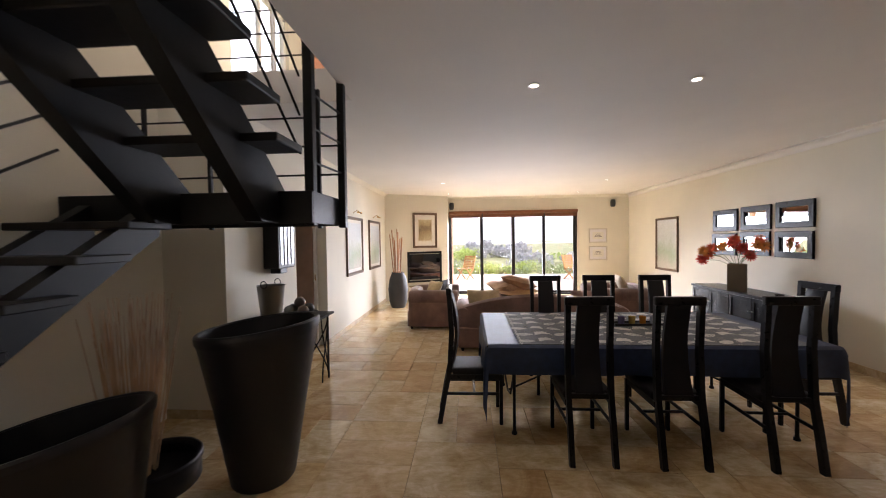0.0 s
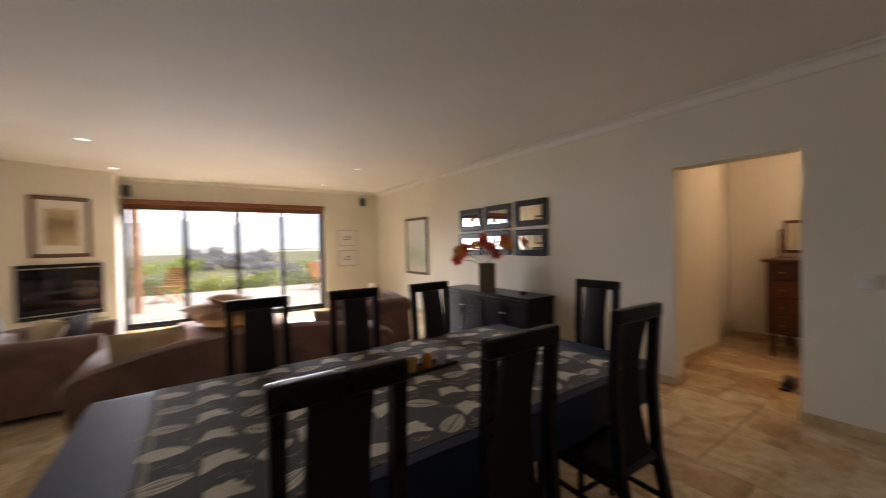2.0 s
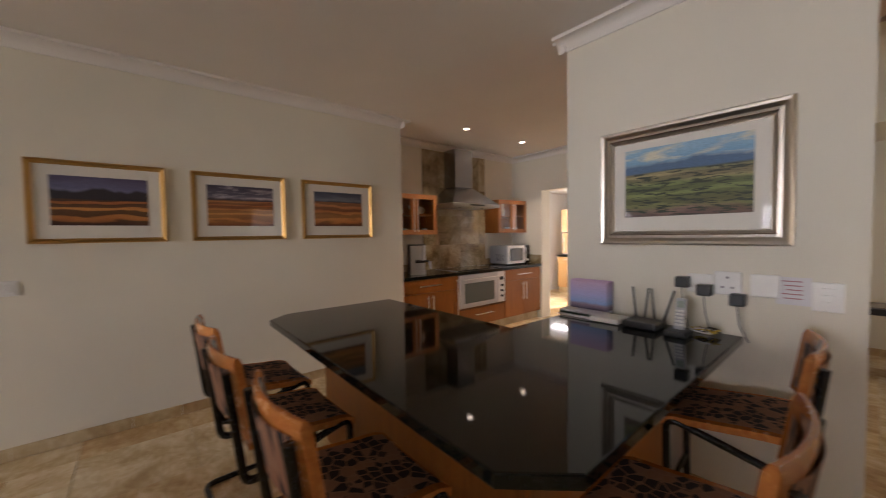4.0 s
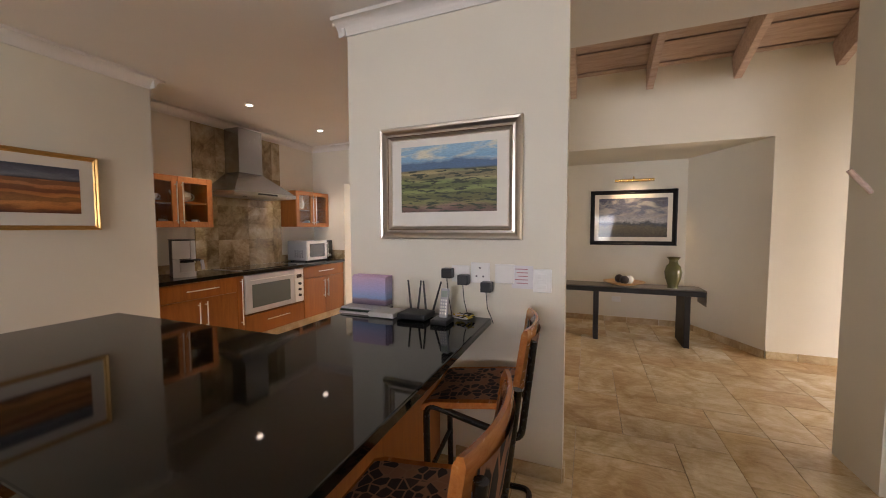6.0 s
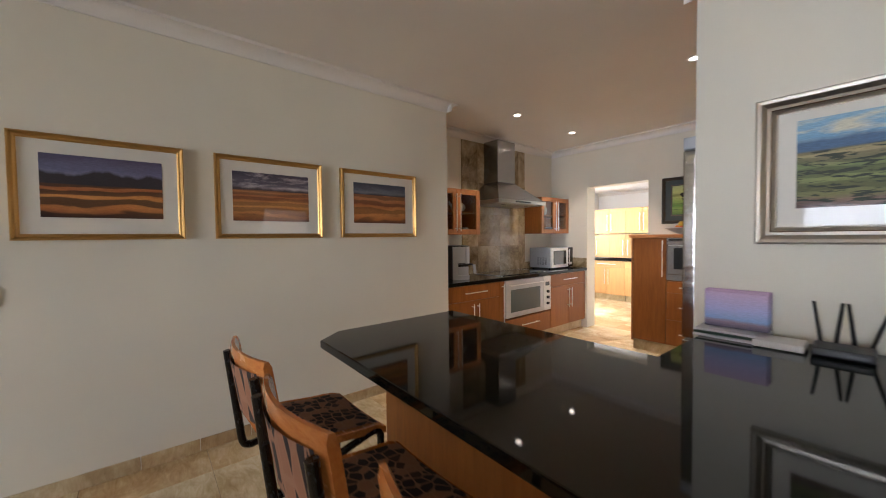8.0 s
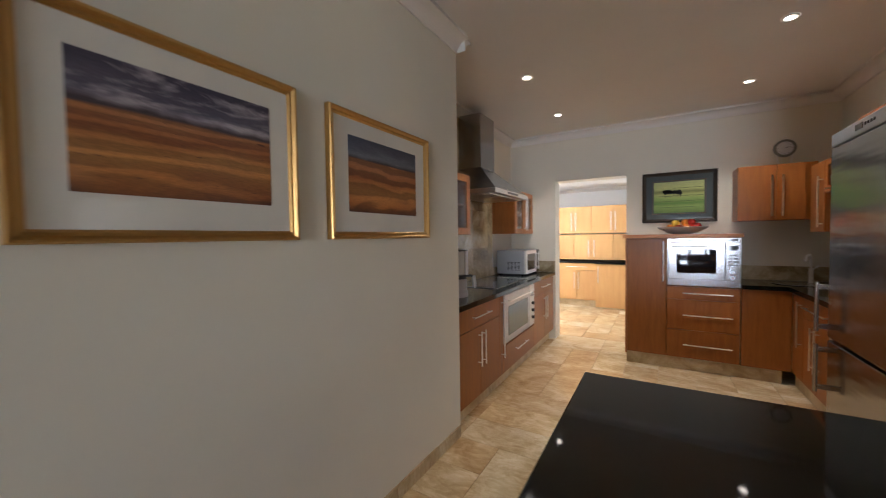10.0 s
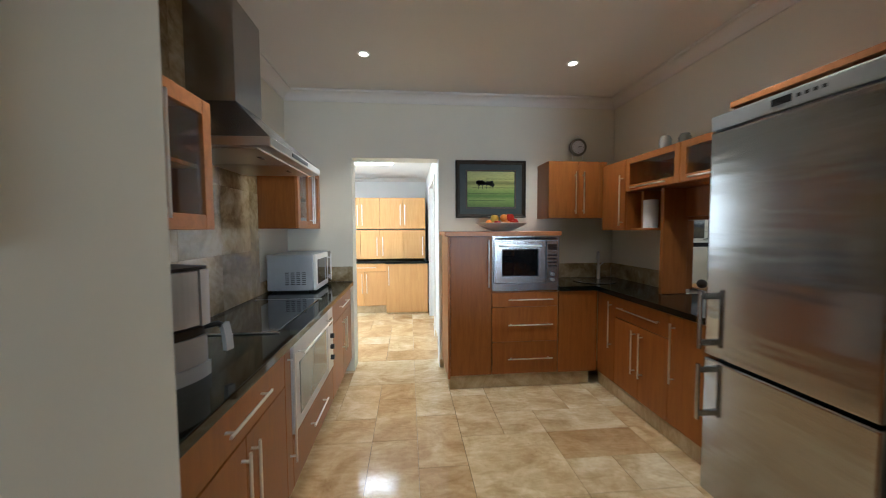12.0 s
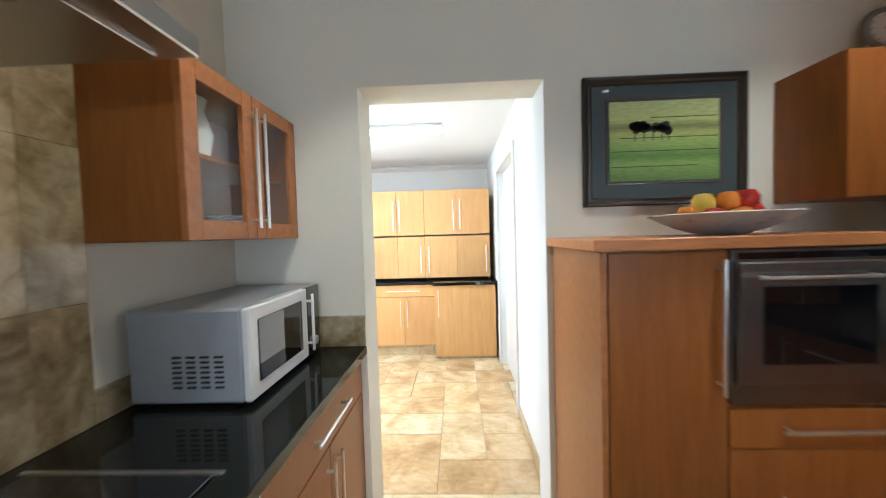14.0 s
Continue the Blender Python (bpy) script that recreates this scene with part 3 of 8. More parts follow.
def soft_box(x0, x1, y0, y1, z0, z1, r=0.06):
    return box(x0, x1, y0, y1, z0, z1, r, None, 4)


def ring_frame(w, h, border, depth, profile=None):
    """A mitred picture frame in the x-z plane, centred, its back at y=0 and its face towards -y."""
    own = bmesh.new()
    profile = profile or ((0, 0), (0, depth * 0.8), (0.12, depth), (0.3, depth * 0.92), (0.55, depth * 0.6), (0.8, depth * 0.66), (1.0, depth * 0.45), (1.0, 0))
    rows = []
    for f, d in profile:
        a, b = w / 2 - border * f, h / 2 - border * f
        rows.append([own.verts.new((sx * a, -d, sz * b)) for sx, sz in ((-1, -1), (1, -1), (1, 1), (-1, 1))])
    for r0, r1 in zip(rows, rows[1:] + rows[:1]):
        for k in range(4):
            own.faces.new((r0[k], r0[(k + 1) % 4], r1[(k + 1) % 4], r1[k]))
    return own


TURN = {"+x": 90, "-x": -90, "+y": 180, "-y": 0}


def picture(name, label, at, w, h, facing, border, frame_mat, mount_mat, image, image_mat, depth=0.03, shift_up=0.0, group="", slip=None):
    """A framed picture hung flat on a wall. at: its centre on the wall; facing: the way it looks."""
    angle = TURN[facing] if isinstance(facing, str) else facing
    m = Matrix.Translation(at) @ pose(0, 0, 0, 0, 0, angle)
    root = thing(name, at, label, "picture", group)
    bm = ring_frame(w, h, border, depth)
    bm.transform(m)
    part("frame", bm, frame_mat, root)
    bm = box(-w / 2 + border * 0.9, w / 2 - border * 0.9, -depth * 0.38, -0.002, -h / 2 + border * 0.9, h / 2 - border * 0.9)
    bm.transform(m)
    part("mount", bm, mount_mat, root)
    iw, ih = image
    bm = box(-iw / 2, iw / 2, -depth * 0.38 - 0.002, -depth * 0.3, -ih / 2 + shift_up, ih / 2 + shift_up)
    bm.transform(m)
    part("print", bm, image_mat, root)
    if slip:
        bm = ring_frame(iw + 0.03, ih + 0.03, 0.014, depth * 0.38 + 0.004)
        bm.transform(Matrix.Translation((0, 0, 0)) @ m @ pose(0, 0, shift_up))
        part("slip", bm, slip, root)
    return root, m


def wall(name, x0, x1, y0, y1, z0, z1, mat=None):
    return solid(name, box(x0, x1, y0, y1, z0, z1), mat or wall_paint, kind="structure")


# ---------------------------------------------------------------- the shell
H = 2.78
solid("floor", box(-5.2, 8.2, -8.2, 10.4, -0.12, -0.012), grout, kind="structure")
wall("wall_east", 4.57, 4.77, -0.95, 2.31, 0, H)
wall("wall_east", 4.57, 4.77, 3.22, 10.4, 0, H)
wall("wall_east", 4.57, 4.77, 2.31, 3.22, 2.15, H)
wall("wall_east_return", 4.57, 5.4, -1.10, -0.95, 0, H)
wall("wall_hob", 5.2, 5.4, -3.89, -1.10, 0, H)
wall("wall_kitchen_south", 4.57, 5.4, -4.12, -3.89, 0, H)
wall("wall_kitchen_south", 1.64, 3.70, -4.12, -3.89, 0, H)
wall("wall_kitchen_south", 3.70, 4.57, -4.12, -3.89, 2.15, H)
# wall between kitchen and hall, with its serving hatch
wall("wall_hatch", 1.64, 1.84, -3.89, -3.04, 0, 3.9)
wall("wall_hatch", 1.64, 1.84, -1.95, -1.13, 0, 3.9)
wall("wall_hatch", 1.64, 1.84, -3.04, -1.95, 0, 0.88)
wall("wall_hatch", 1.64, 1.84, -3.04, -1.95, 1.53, 3.9)
wall("wall_pier", 0.97, 2.36, -1.13, -1.03, 0, H)
# living room
wall("wall_west", -2.2, -2.03, 5.15, 9.2, 0, H)
wall("wall_west", -2.2, -2.03, 2.85, 4.17, 0, H)
wall("wall_west", -2.2, -2.03, 4.17, 5.15, 2.12, H)
solid("wall_chimney", prism([(-2.2, 9.0), (-2.03, 9.05), (-0.44, 9.78), (-0.44, 10.18), (-0.44, 10.4), (-2.2, 10.4)], 0, H), wall_paint, kind="structure")
wall("wall_north", 3.17, 4.57, 10.18, 10.4, 0, H)
wall("wall_north", -0.44, 3.17, 10.18, 10.4, 2.36, H)
# stairwell and the storey above
wall("wall_stairs_north", -2.75, -2.2, 2.85, 3.0, 0, 3.1)
wall("wall_stairs_west", -2.77, -2.62, -0.6, 2.85, 0, 5.4)
wall("wall_upper_south", -2.62, -0.7, -0.75, -0.6, 2.2, 5.4)
wall("wall_upper_east", 2.4, 2.55, -0.75, 6.4, 3.06, 5.4)
wall("wall_upper_north", -2.77, 2.55, 6.4, 6.55, 3.06, 5.4)
wall("wall_upper_west", -2.77, -2.62, 2.85, 3.9, 3.06, 5.4)
wall("wall_upper_west", -2.77, -2.62, 5.3, 6.4, 3.06, 5.4)
wall("wall_upper_west", -2.77, -2.62, 3.9, 5.3, 3.06, 3.5)
wall("wall_upper_west", -2.77, -2.62, 3.9, 5.3, 5.0, 5.4)
wall("ceiling_upper", -2.8, 2.6, -0.8, 6.6, 5.4, 5.55, ceiling_paint)
wall("ceiling", -2.2, 4.77, 2.85, 10.4, H, 3.06, ceiling_paint)
wall("ceiling", -0.86, 5.4, -1.95, 2.85, H, 3.06, ceiling_paint)
wall("ceiling", 1.84, 5.4, -4.12, -1.95, H, 3.06, ceiling_paint)
wall("ceiling", -5.2, -0.86, -1.95, -0.75, H, 3.06, ceiling_paint)
# hall with its alcove under a raftered roof
wall("wall_hall_south", -5.2, -0.95, -4.1, -3.88, 0, 3.3)
wall("wall_hall_south", -0.95, 1.64, -4.1, -3.88, 2.39, 3.3)
solid("wall_alcove", prism([(-0.95, -3.88), (-0.42, -5.0), (1.64, -5.0), (1.64, -5.2), (-1.1, -5.2), (-1.1, -3.9)], 0, 2.39), wall_paint, kind="structure")
wall("ceiling_alcove", -1.1, 1.8, -5.2, -4.1, 2.39, 2.5)
wall("wall_alcove_east", 1.64, 1.84, -5.2, -3.89, 0, 2.5)
wall("wall_hall_west", -5.2, -5.0, -4.1, -3.3, 0, 4.2)
wall("wall_hall_west", -5.2, -5.0, -1.1, -0.6, 0, 4.2)
wall("wall_hall_west", -5.2, -5.0, -3.3, -1.1, 2.4, 4.2)
wall("wall_hall_north", -5.2, -2.62, -0.75, -0.6, 0, H)
wall("bulkhead", -5.2, 1.64, -1.95, -1.85, 3.06, 4.2)
wall("wall_hall_pier", -1.05, -0.6, -1.95, -1.55, 0, H)
bm = bmesh.new()
for k in range(9):     # boards of the hall roof
    y0 = -4.1 + k * 0.29
    own = box(-5.2, 1.64, 0, 0.284, 0, 0.022, 0.004)
    own.transform(Matrix.Translation((0, y0, 3.2 + (y0 + 4.1) * 0.36)) @ pose(0, 0, 0, 19.8, 0, 0))
    merge(bm, own)
solid("ceiling_boards", bm, lime_wood, kind="structure")
bm = box(-5.2, 1.7, 0, 2.9, 0.05, 0.08)
bm.transform(Matrix.Translation((0, -4.2, 3.18)) @ pose(0, 0, 0, 19.8, 0, 0))
solid("roof", bm, lime_wood, kind="structure")
for k in range(8):
    rx = 1.06 - k * 0.82
    bm = box(rx - 0.035, rx + 0.035, -0.02, 2.45, -0.27, 0.0, 0.004)
    bm.transform(Matrix.Translation((0, -3.88, 3.27)) @ pose(0, 0, 0, 19.8, 0, 0))
    tagged(solid("roof_rafter", bm, lime_wood), "limewashed timber rafter under the boarded roof", "rafter", "rafters of the hall roof")
# passage behind the east doorway
wall("wall_passage_north", 4.77, 6.4, 3.45, 3.6, 0, H)
wall("wall_passage_north", 6.4, 7.6, 3.62, 3.8, 0, H)
wall("wall_passage_east", 7.25, 7.4, 1.0, 3.8, 0, H)
wall("wall_passage_south", 4.77, 7.4, 0.9, 1.05, 0, H)
wall("ceiling_passage", 4.77, 7.4, 0.9, 3.8, H - 0.2, H, ceiling_paint)
# room behind the west doorway
wall("wall_study_west", -3.6, -3.45, 3.0, 6.4, 0, H)
wall("wall_study_north", -3.6, -2.2, 5.6, 5.75, 0, H)
wall("wall_study_south", -3.6, -2.2, 3.0, 3.15, 0, H)
wall("ceiling_study", -3.6, -2.2, 3.0, 6.4, 2.5, 2.6)
# pantry
wall("wall_pantry_west", 3.48, 3.66, -5.05, -4.12, 0, 2.7, pantry_paint)
wall("wall_pantry_west", 3.48, 3.66, -7.4, -6.15, 0, 2.7, pantry_paint)
wall("wall_pantry_west", 3.48, 3.66, -6.15, -5.05, 2.1, 2.7, pantry_paint)
wall("wall_pantry_beyond", 2.2, 2.3, -6.5, -4.6, 0, 2.7, pantry_paint)
wall("wall_pantry_south", 3.3, 6.4, -7.6, -7.4, 0, 2.7, pantry_paint)
wall("wall_pantry_east", 6.2, 6.4, -7.4, -6.2, 0, 2.7, pantry_paint)
wall("wall_pantry_east", 6.2, 6.4, -4.6, -4.12, 0, 2.7, pantry_paint)
wall("wall_pantry_east", 6.2, 6.4, -6.2, -4.6, 0, 0.95, pantry_paint)
wall("wall_pantry_east", 6.2, 6.4, -6.2, -4.6, 2.2, 2.7, pantry_paint)
wall("ceiling_pantry", 3.66, 6.2, -7.4, -4.12, 2.43, 2.53, pantry_paint)
solid("trim_cornice_pantry", extrude_profile([(0, 0), (0.012, 0), (0.03, 0.03), (0.06, 0.05), (0.06, 0.06), (0, 0.06)], (3.66, -7.4, 2.368), (6.2, -7.4, 2.368), (0, 1, 0)), ceiling_paint, kind="structure")
wall("wall_pantry_north", 5.4, 6.4, -4.12, -4.0, 0, 2.7, pantry_paint)
wall("door_reveal", 3.697, 3.703, -4.121, -3.892, 0, 2.15, pantry_paint)

COVE = [(0, 0), (0.012, 0)] + [(0.012 + 0.07 * (1 - math.cos(a)), 0.07 * math.sin(a)) for a in np.linspace(0.1, 1.5, 7)] + [(0.095, 0.07), (0.095, 0.092), (0, 0.092)]
for name, p0, p1, out in (("trim_cornice_east", (4.57, -1.10, 0), (4.57, 10.18, 0), (-1, 0, 0)),
                          ("trim_cornice_hob", (5.2, -3.89, 0), (5.2, -1.10, 0), (-1, 0, 0)),
                          ("trim_cornice_south", (1.84, -3.89, 0), (5.2, -3.89, 0), (0, 1, 0)),
                          ("trim_cornice_hatch", (1.84, -3.89, 0), (1.84, -1.13, 0), (1, 0, 0)),
                          ("trim_cornice_pier", (0.97, -1.03, 0), (2.42, -1.03, 0), (0, 1, 0)),
                          ("trim_cornice_return", (4.5, -1.10, 0), (5.2, -1.10, 0), (0, -1, 0)),
                          ("trim_cornice_pier_end", (2.36, -1.13, 0), (2.36, -1.0, 0), (1, 0, 0))):
    solid(name, extrude_profile(COVE, (p0[0], p0[1], H - 0.094), (p1[0], p1[1], H - 0.094), out), ceiling_paint, kind="structure")
SMALL = [(0, 0.03), (0.01, 0.03), (0.03, 0.05), (0.06, 0.08), (0.075, 0.092), (0, 0.092)]
for name, p0, p1, out in (("trim_cornice_west", (-2.03, 2.85, 0), (-2.03, 9.05, 0), (1, 0, 0)), ("trim_cornice_north", (-0.44, 10.18, 0), (4.57, 10.18, 0), (0, -1, 0))):
    solid(name, extrude_profile(SMALL, (p0[0], p0[1], H - 0.094), (p1[0], p1[1], H - 0.094), out), wall_paint, kind="structure")


def skirting(name, p0, p1, out, height=0.085):
    """Stone skirting in short lengths."""
    p0, p1, out = Vector((*p0, 0)), Vector((*p1, 0)), Vector((*out, 0))
    way = (p1 - p0)
    length = way.length
    way.normalize()
    bm, s = bmesh.new(), 0.0
    rng = random.Random(name)
    while s < length - 0.01:
        e = min(s + rng.choice((0.305, 0.61, 0.42)), length)
        own = box(0.001, e - s - 0.003, 0.0, 0.012, 0.001, height + rng.uniform(-0.002, 0.002), 0.003)
        turn = Matrix((way, out, (0, 0, 1))).transposed().to_4x4()
        own.transform(Matrix.Translation(p0 + way * s) @ turn)
        merge(bm, own)
        s = e
    return solid(name, bm, stone_skirting, kind="structure")


for n, a, b, o in (("baseboard_east", (4.57, -1.09), (4.57, 2.31), (-1, 0)), ("baseboard_east", (4.57, 3.22), (4.57, 10.18), (-1, 0)),
                   ("baseboard_west", (-2.03, 5.15), (-2.03, 9.05), (1, 0)), ("baseboard_west", (-2.03, 2.85), (-2.03, 4.17), (1, 0)),
                   ("baseboard_pier", (0.97, -1.03), (1.6, -1.03), (0, 1)), ("baseboard_pier", (0.97, -1.13), (0.97, -1.03), (-1, 0)),
                   ("baseboard_jamb", (3.70, -3.89), (3.64, -3.89), (0, 1)), ("baseboard_hall", (-5.0, -3.88), (-0.95, -3.88), (0, 1)),
                   ("baseboard_hall", (-0.95, -3.88), (-0.42, -5.0), (0.9, 0.43)), ("baseboard_hall", (-0.42, -5.0), (1.64, -5.0), (0, 1)),
                   ("baseboard_pantry", (3.66, -7.4), (3.66, -6.21), (1, 0)), ("baseboard_pantry", (3.66, -4.99), (3.66, -4.12), (1, 0)),
                   ("baseboard_passage", (4.77, 3.45), (6.4, 3.45), (0, -1)), ("baseboard_passage", (7.25, 1.05), (7.25, 3.6), (-1, 0)),
                   ("baseboard_stairs", (-2.62, 2.85), (-2.03, 2.85), (0, -1)), ("baseboard_north", (3.2, 10.18), (4.57, 10.18), (0, -1)),
                   ("baseboard_doorway", (4.57, 2.31), (4.77, 2.31), (0, 1)), ("baseboard_doorway", (4.57, 3.22), (4.77, 3.22), (0, -1))):
    skirting(n, a, b, o)

# west doorway: timber frame and the edge of an open door
frame_root = thing("door_1", (-2.1, 5.1, 0), "brown-painted timber door frame in the west doorway", "door frame")
tagged(frame_root, kind="structure")
door_paint = painted("tan_painted_door", (0.28, 0.17, 0.11), 0.5)
part("door_leaf", box(-2.95, -2.2, 5.02, 5.06, 0.01, 2.05, 0.003), door_paint, frame_root, "tan painted flush door, standing open")
part("door_jamb", box(-2.2, -2.16, 5.06, 5.12, 0, 2.12, 0.004), white_paint, frame_root)
for hz in (0.25, 1.0, 1.8):
    part("hinge", tube([(-2.17, 5.04, hz), (-2.17, 5.04, hz + 0.09)], 0.008), brass, frame_root)

# garden doors: four dark aluminium leaves
gate = thing("window_1", (1.38, 10.27, 0), "dark bronze aluminium sliding patio doors with four panes", "sliding door")
tagged(gate, kind="structure")
part("head_rail", box(-0.44, 3.17, 10.2, 10.34, 2.28, 2.36, 0.004), bronze_alu, gate)
part("threshold", box(-0.44, 3.17, 10.2, 10.34, 0.0, 0.035, 0.004), bronze_alu, gate)
for sx0, sx1 in ((-0.44, -0.40), (3.13, 3.17)):
    part("side_frame", box(sx0, sx1, 10.2, 10.34, 0.035, 2.28, 0.004), bronze_alu, gate)
STILES = [-0.40, 0.505, 1.40, 2.26, 3.13]
for i in range(4):
    a, b = STILES[i], STILES[i + 1]
    yy = 10.235 + 0.05 * (i % 2)
    leaf = bmesh.new()
    for xx0, xx1, z0, z1 in ((a - 0.02 * (i > 0), a + 0.045, 0.035, 2.28), (b - 0.045, b + 0.02 * (i < 3), 0.035, 2.28), (a + 0.045, b - 0.045, 0.035, 0.10), (a + 0.045, b - 0.045, 2.22, 2.28)):
        box(xx0, xx1, yy - 0.02, yy + 0.02, z0, z1, 0.003, leaf)
    panel = part("leaf_frame", leaf, bronze_alu, gate)
    pane = part("pane", box(a + 0.04, b - 0.04, yy - 0.003, yy + 0.003, 0.09, 2.23), clear_glass, panel)
    pane.visible_shadow = False
part("handle", box(3.06, 3.09, 10.17, 10.215, 0.95, 1.2, 0.006), black_plastic, gate)
# rolled bamboo blinds under the lintel
for a, b in ((-0.42, 0.52), (0.53, 2.25), (2.26, 3.16)):
    blind = thing("bamboo_blind", ((a + b) / 2, 10.12, 2.2), "rolled-up brown bamboo blind under the lintel", "blind", "blinds of the garden doors")
    part("head_board", box(a, b, 10.06, 10.178, 2.30, 2.38, 0.004), bamboo, blind)
    bm = bmesh.new()
    for k in range(9):
        zz = 2.20 + 0.011 * k
        tube([(a + 0.01, 10.10 + 0.006 * (k % 2), zz), (b - 0.01, 10.10 + 0.006 * (k % 2), zz)], 0.0062, bm, 6)
    part("slats", bm, bamboo, blind)

# glazed hall door and pantry window, and an added upper window for the fill lamp: frames only
for n, (x0, x1, y0, y1, z0, z1) in (("window_2", (-5.12, -5.06, -3.3, -1.1, 0.0, 2.4)), ("window_3", (6.27, 6.33, -6.2, -4.6, 0.95, 2.2)), ("window_4", (-2.72, -2.67, 3.9, 5.3, 3.5, 5.0))):
    w = thing(n, ((x0 + x1) / 2, (y0 + y1) / 2, z0), "plain white framed window", "window")
    tagged(w, kind="structure")
    bm = bmesh.new()
    for a0, a1, b0, b1 in ((y0, y0 + 0.06, z0, z1), (y1 - 0.06, y1, z0, z1), ((y0 + y1) / 2 - 0.03, (y0 + y1) / 2 + 0.03, z0, z1), (y0, y1, z0, z0 + 0.06), (y0, y1, z1 - 0.06, z1)):
        box(x0, x1, a0, a1, b0, b1, 0.003, bm)
    part("window_frame", bm, white_paint, w)
    p = part("pane", box((x0 + x1) / 2 - 0.003, (x0 + x1) / 2 + 0.003, y0 + 0.05, y1 - 0.05, z0 + 0.05, z1 - 0.05), clear_glass, w)
    p.visible_shadow = False

# recessed downlights
lamp_glow = Mat("lamp_lens", (1, 1, 1), 0.3, 0.0, Emission_Color=(1.0, 0.86, 0.68, 1), Emission_Strength=14.0).m
first = thing("downlight", (0, 0, H), "white recessed ceiling downlight, switched on", "downlight", "recessed ceiling downlights")
part("rim", lathe([(0.03, -0.001), (0.03, -0.006), (0.042, -0.009), (0.048, -0.006), (0.048, -0.001), (0.03, -0.001)], (0, 0, H), 24), white_plastic, first, smooth=True)
part("lens", lathe([(0.0, -0.004), (0.03, -0.004), (0.03, -0.0005), (0.0, -0.0005)], (0, 0, H), 20), lamp_glow, first)
for i, (dx, dy, power) in enumerate(DOWNLIGHTS):
    if i == 0:
        first.location = (dx, dy, H)
    else:
        copy_thing(first, pose(dx, dy, H))


# ---------------------------------------------------------------- outdoors
solid("ground", box(-400, 400, 10.4, 700, -0.4, -0.25), soil, kind="structure")
solid("ground", box(-400, 400, -700, 10.4, -0.9, -0.75), soil, kind="structure")
solid("pavement", box(-4.5, 7.5, 10.4, 16.5, -0.25, -0.03, 0.01), paving, kind="structure")


def hazed_hill_material(name, c):
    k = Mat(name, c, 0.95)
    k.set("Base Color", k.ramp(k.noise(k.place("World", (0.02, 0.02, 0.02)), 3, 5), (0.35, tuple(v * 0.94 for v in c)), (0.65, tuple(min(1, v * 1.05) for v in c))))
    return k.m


def ridge(name, y, height, seed, colour, base=-1.0):
    bm, n = bmesh.new(), 90
    rows = []
    for j, f in enumerate((0.0, 0.35, 0.7, 1.0)):
        row = []
        for i in range(n + 1):
            x = (i / n - 0.5) * 3.2 * y
            top = height * (0.55 + 0.6 * noise.noise(Vector((i * 0.07, seed, 0))) + 0.15 * noise.noise(Vector((i * 0.31, seed, 3))))
            row.append(bm.verts.new((x, y + f * height * 2.2, base + max(top, 0.5) * f ** 0.8)))
        rows.append(row)
    for a, b in zip(rows, rows[1:]):
        for i in range(n):
            bm.faces.new((a[i], a[i + 1], b[i + 1], b[i]))
    return solid(name, bm, hazed_hill_material(name + "_haze", colour), kind="structure", smooth=True)


haze = Mat("bright_hazy_sky", (1, 1, 1), 1.0)
haze.set("Emission Color", (0.96, 0.98, 1.0, 1))
haze.set("Emission Strength", 2.2)
solid("backdrop_sky", box(-1500, 1500, 900, 904, -20, 900), haze.m, kind="structure")
# the pale blue-grey of these hills is distance haze painted into their colour
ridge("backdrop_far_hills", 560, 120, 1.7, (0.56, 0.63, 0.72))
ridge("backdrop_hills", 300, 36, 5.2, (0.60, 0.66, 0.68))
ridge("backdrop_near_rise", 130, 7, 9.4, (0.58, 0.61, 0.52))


def leaf_material(name, dark, light):
    k = Mat(name, light, 0.7)
    c = k.ramp(k.random(True), (0.0, dark), (1.0, light))
    k.set("Base Color", c)
    t, m = k.n.new("ShaderNodeBsdfTranslucent"), k.n.new("ShaderNodeMixShader")   # leaves let light through
    m.inputs[0].default_value = 0.5
    k.l.new(c, t.inputs["Color"])
    k.l.new(k.b.outputs[0], m.inputs[1])
    k.l.new(t.outputs[0], m.inputs[2])
    k.l.new(m.outputs[0], k.n["Material Output"].inputs["Surface"])
    return k.m


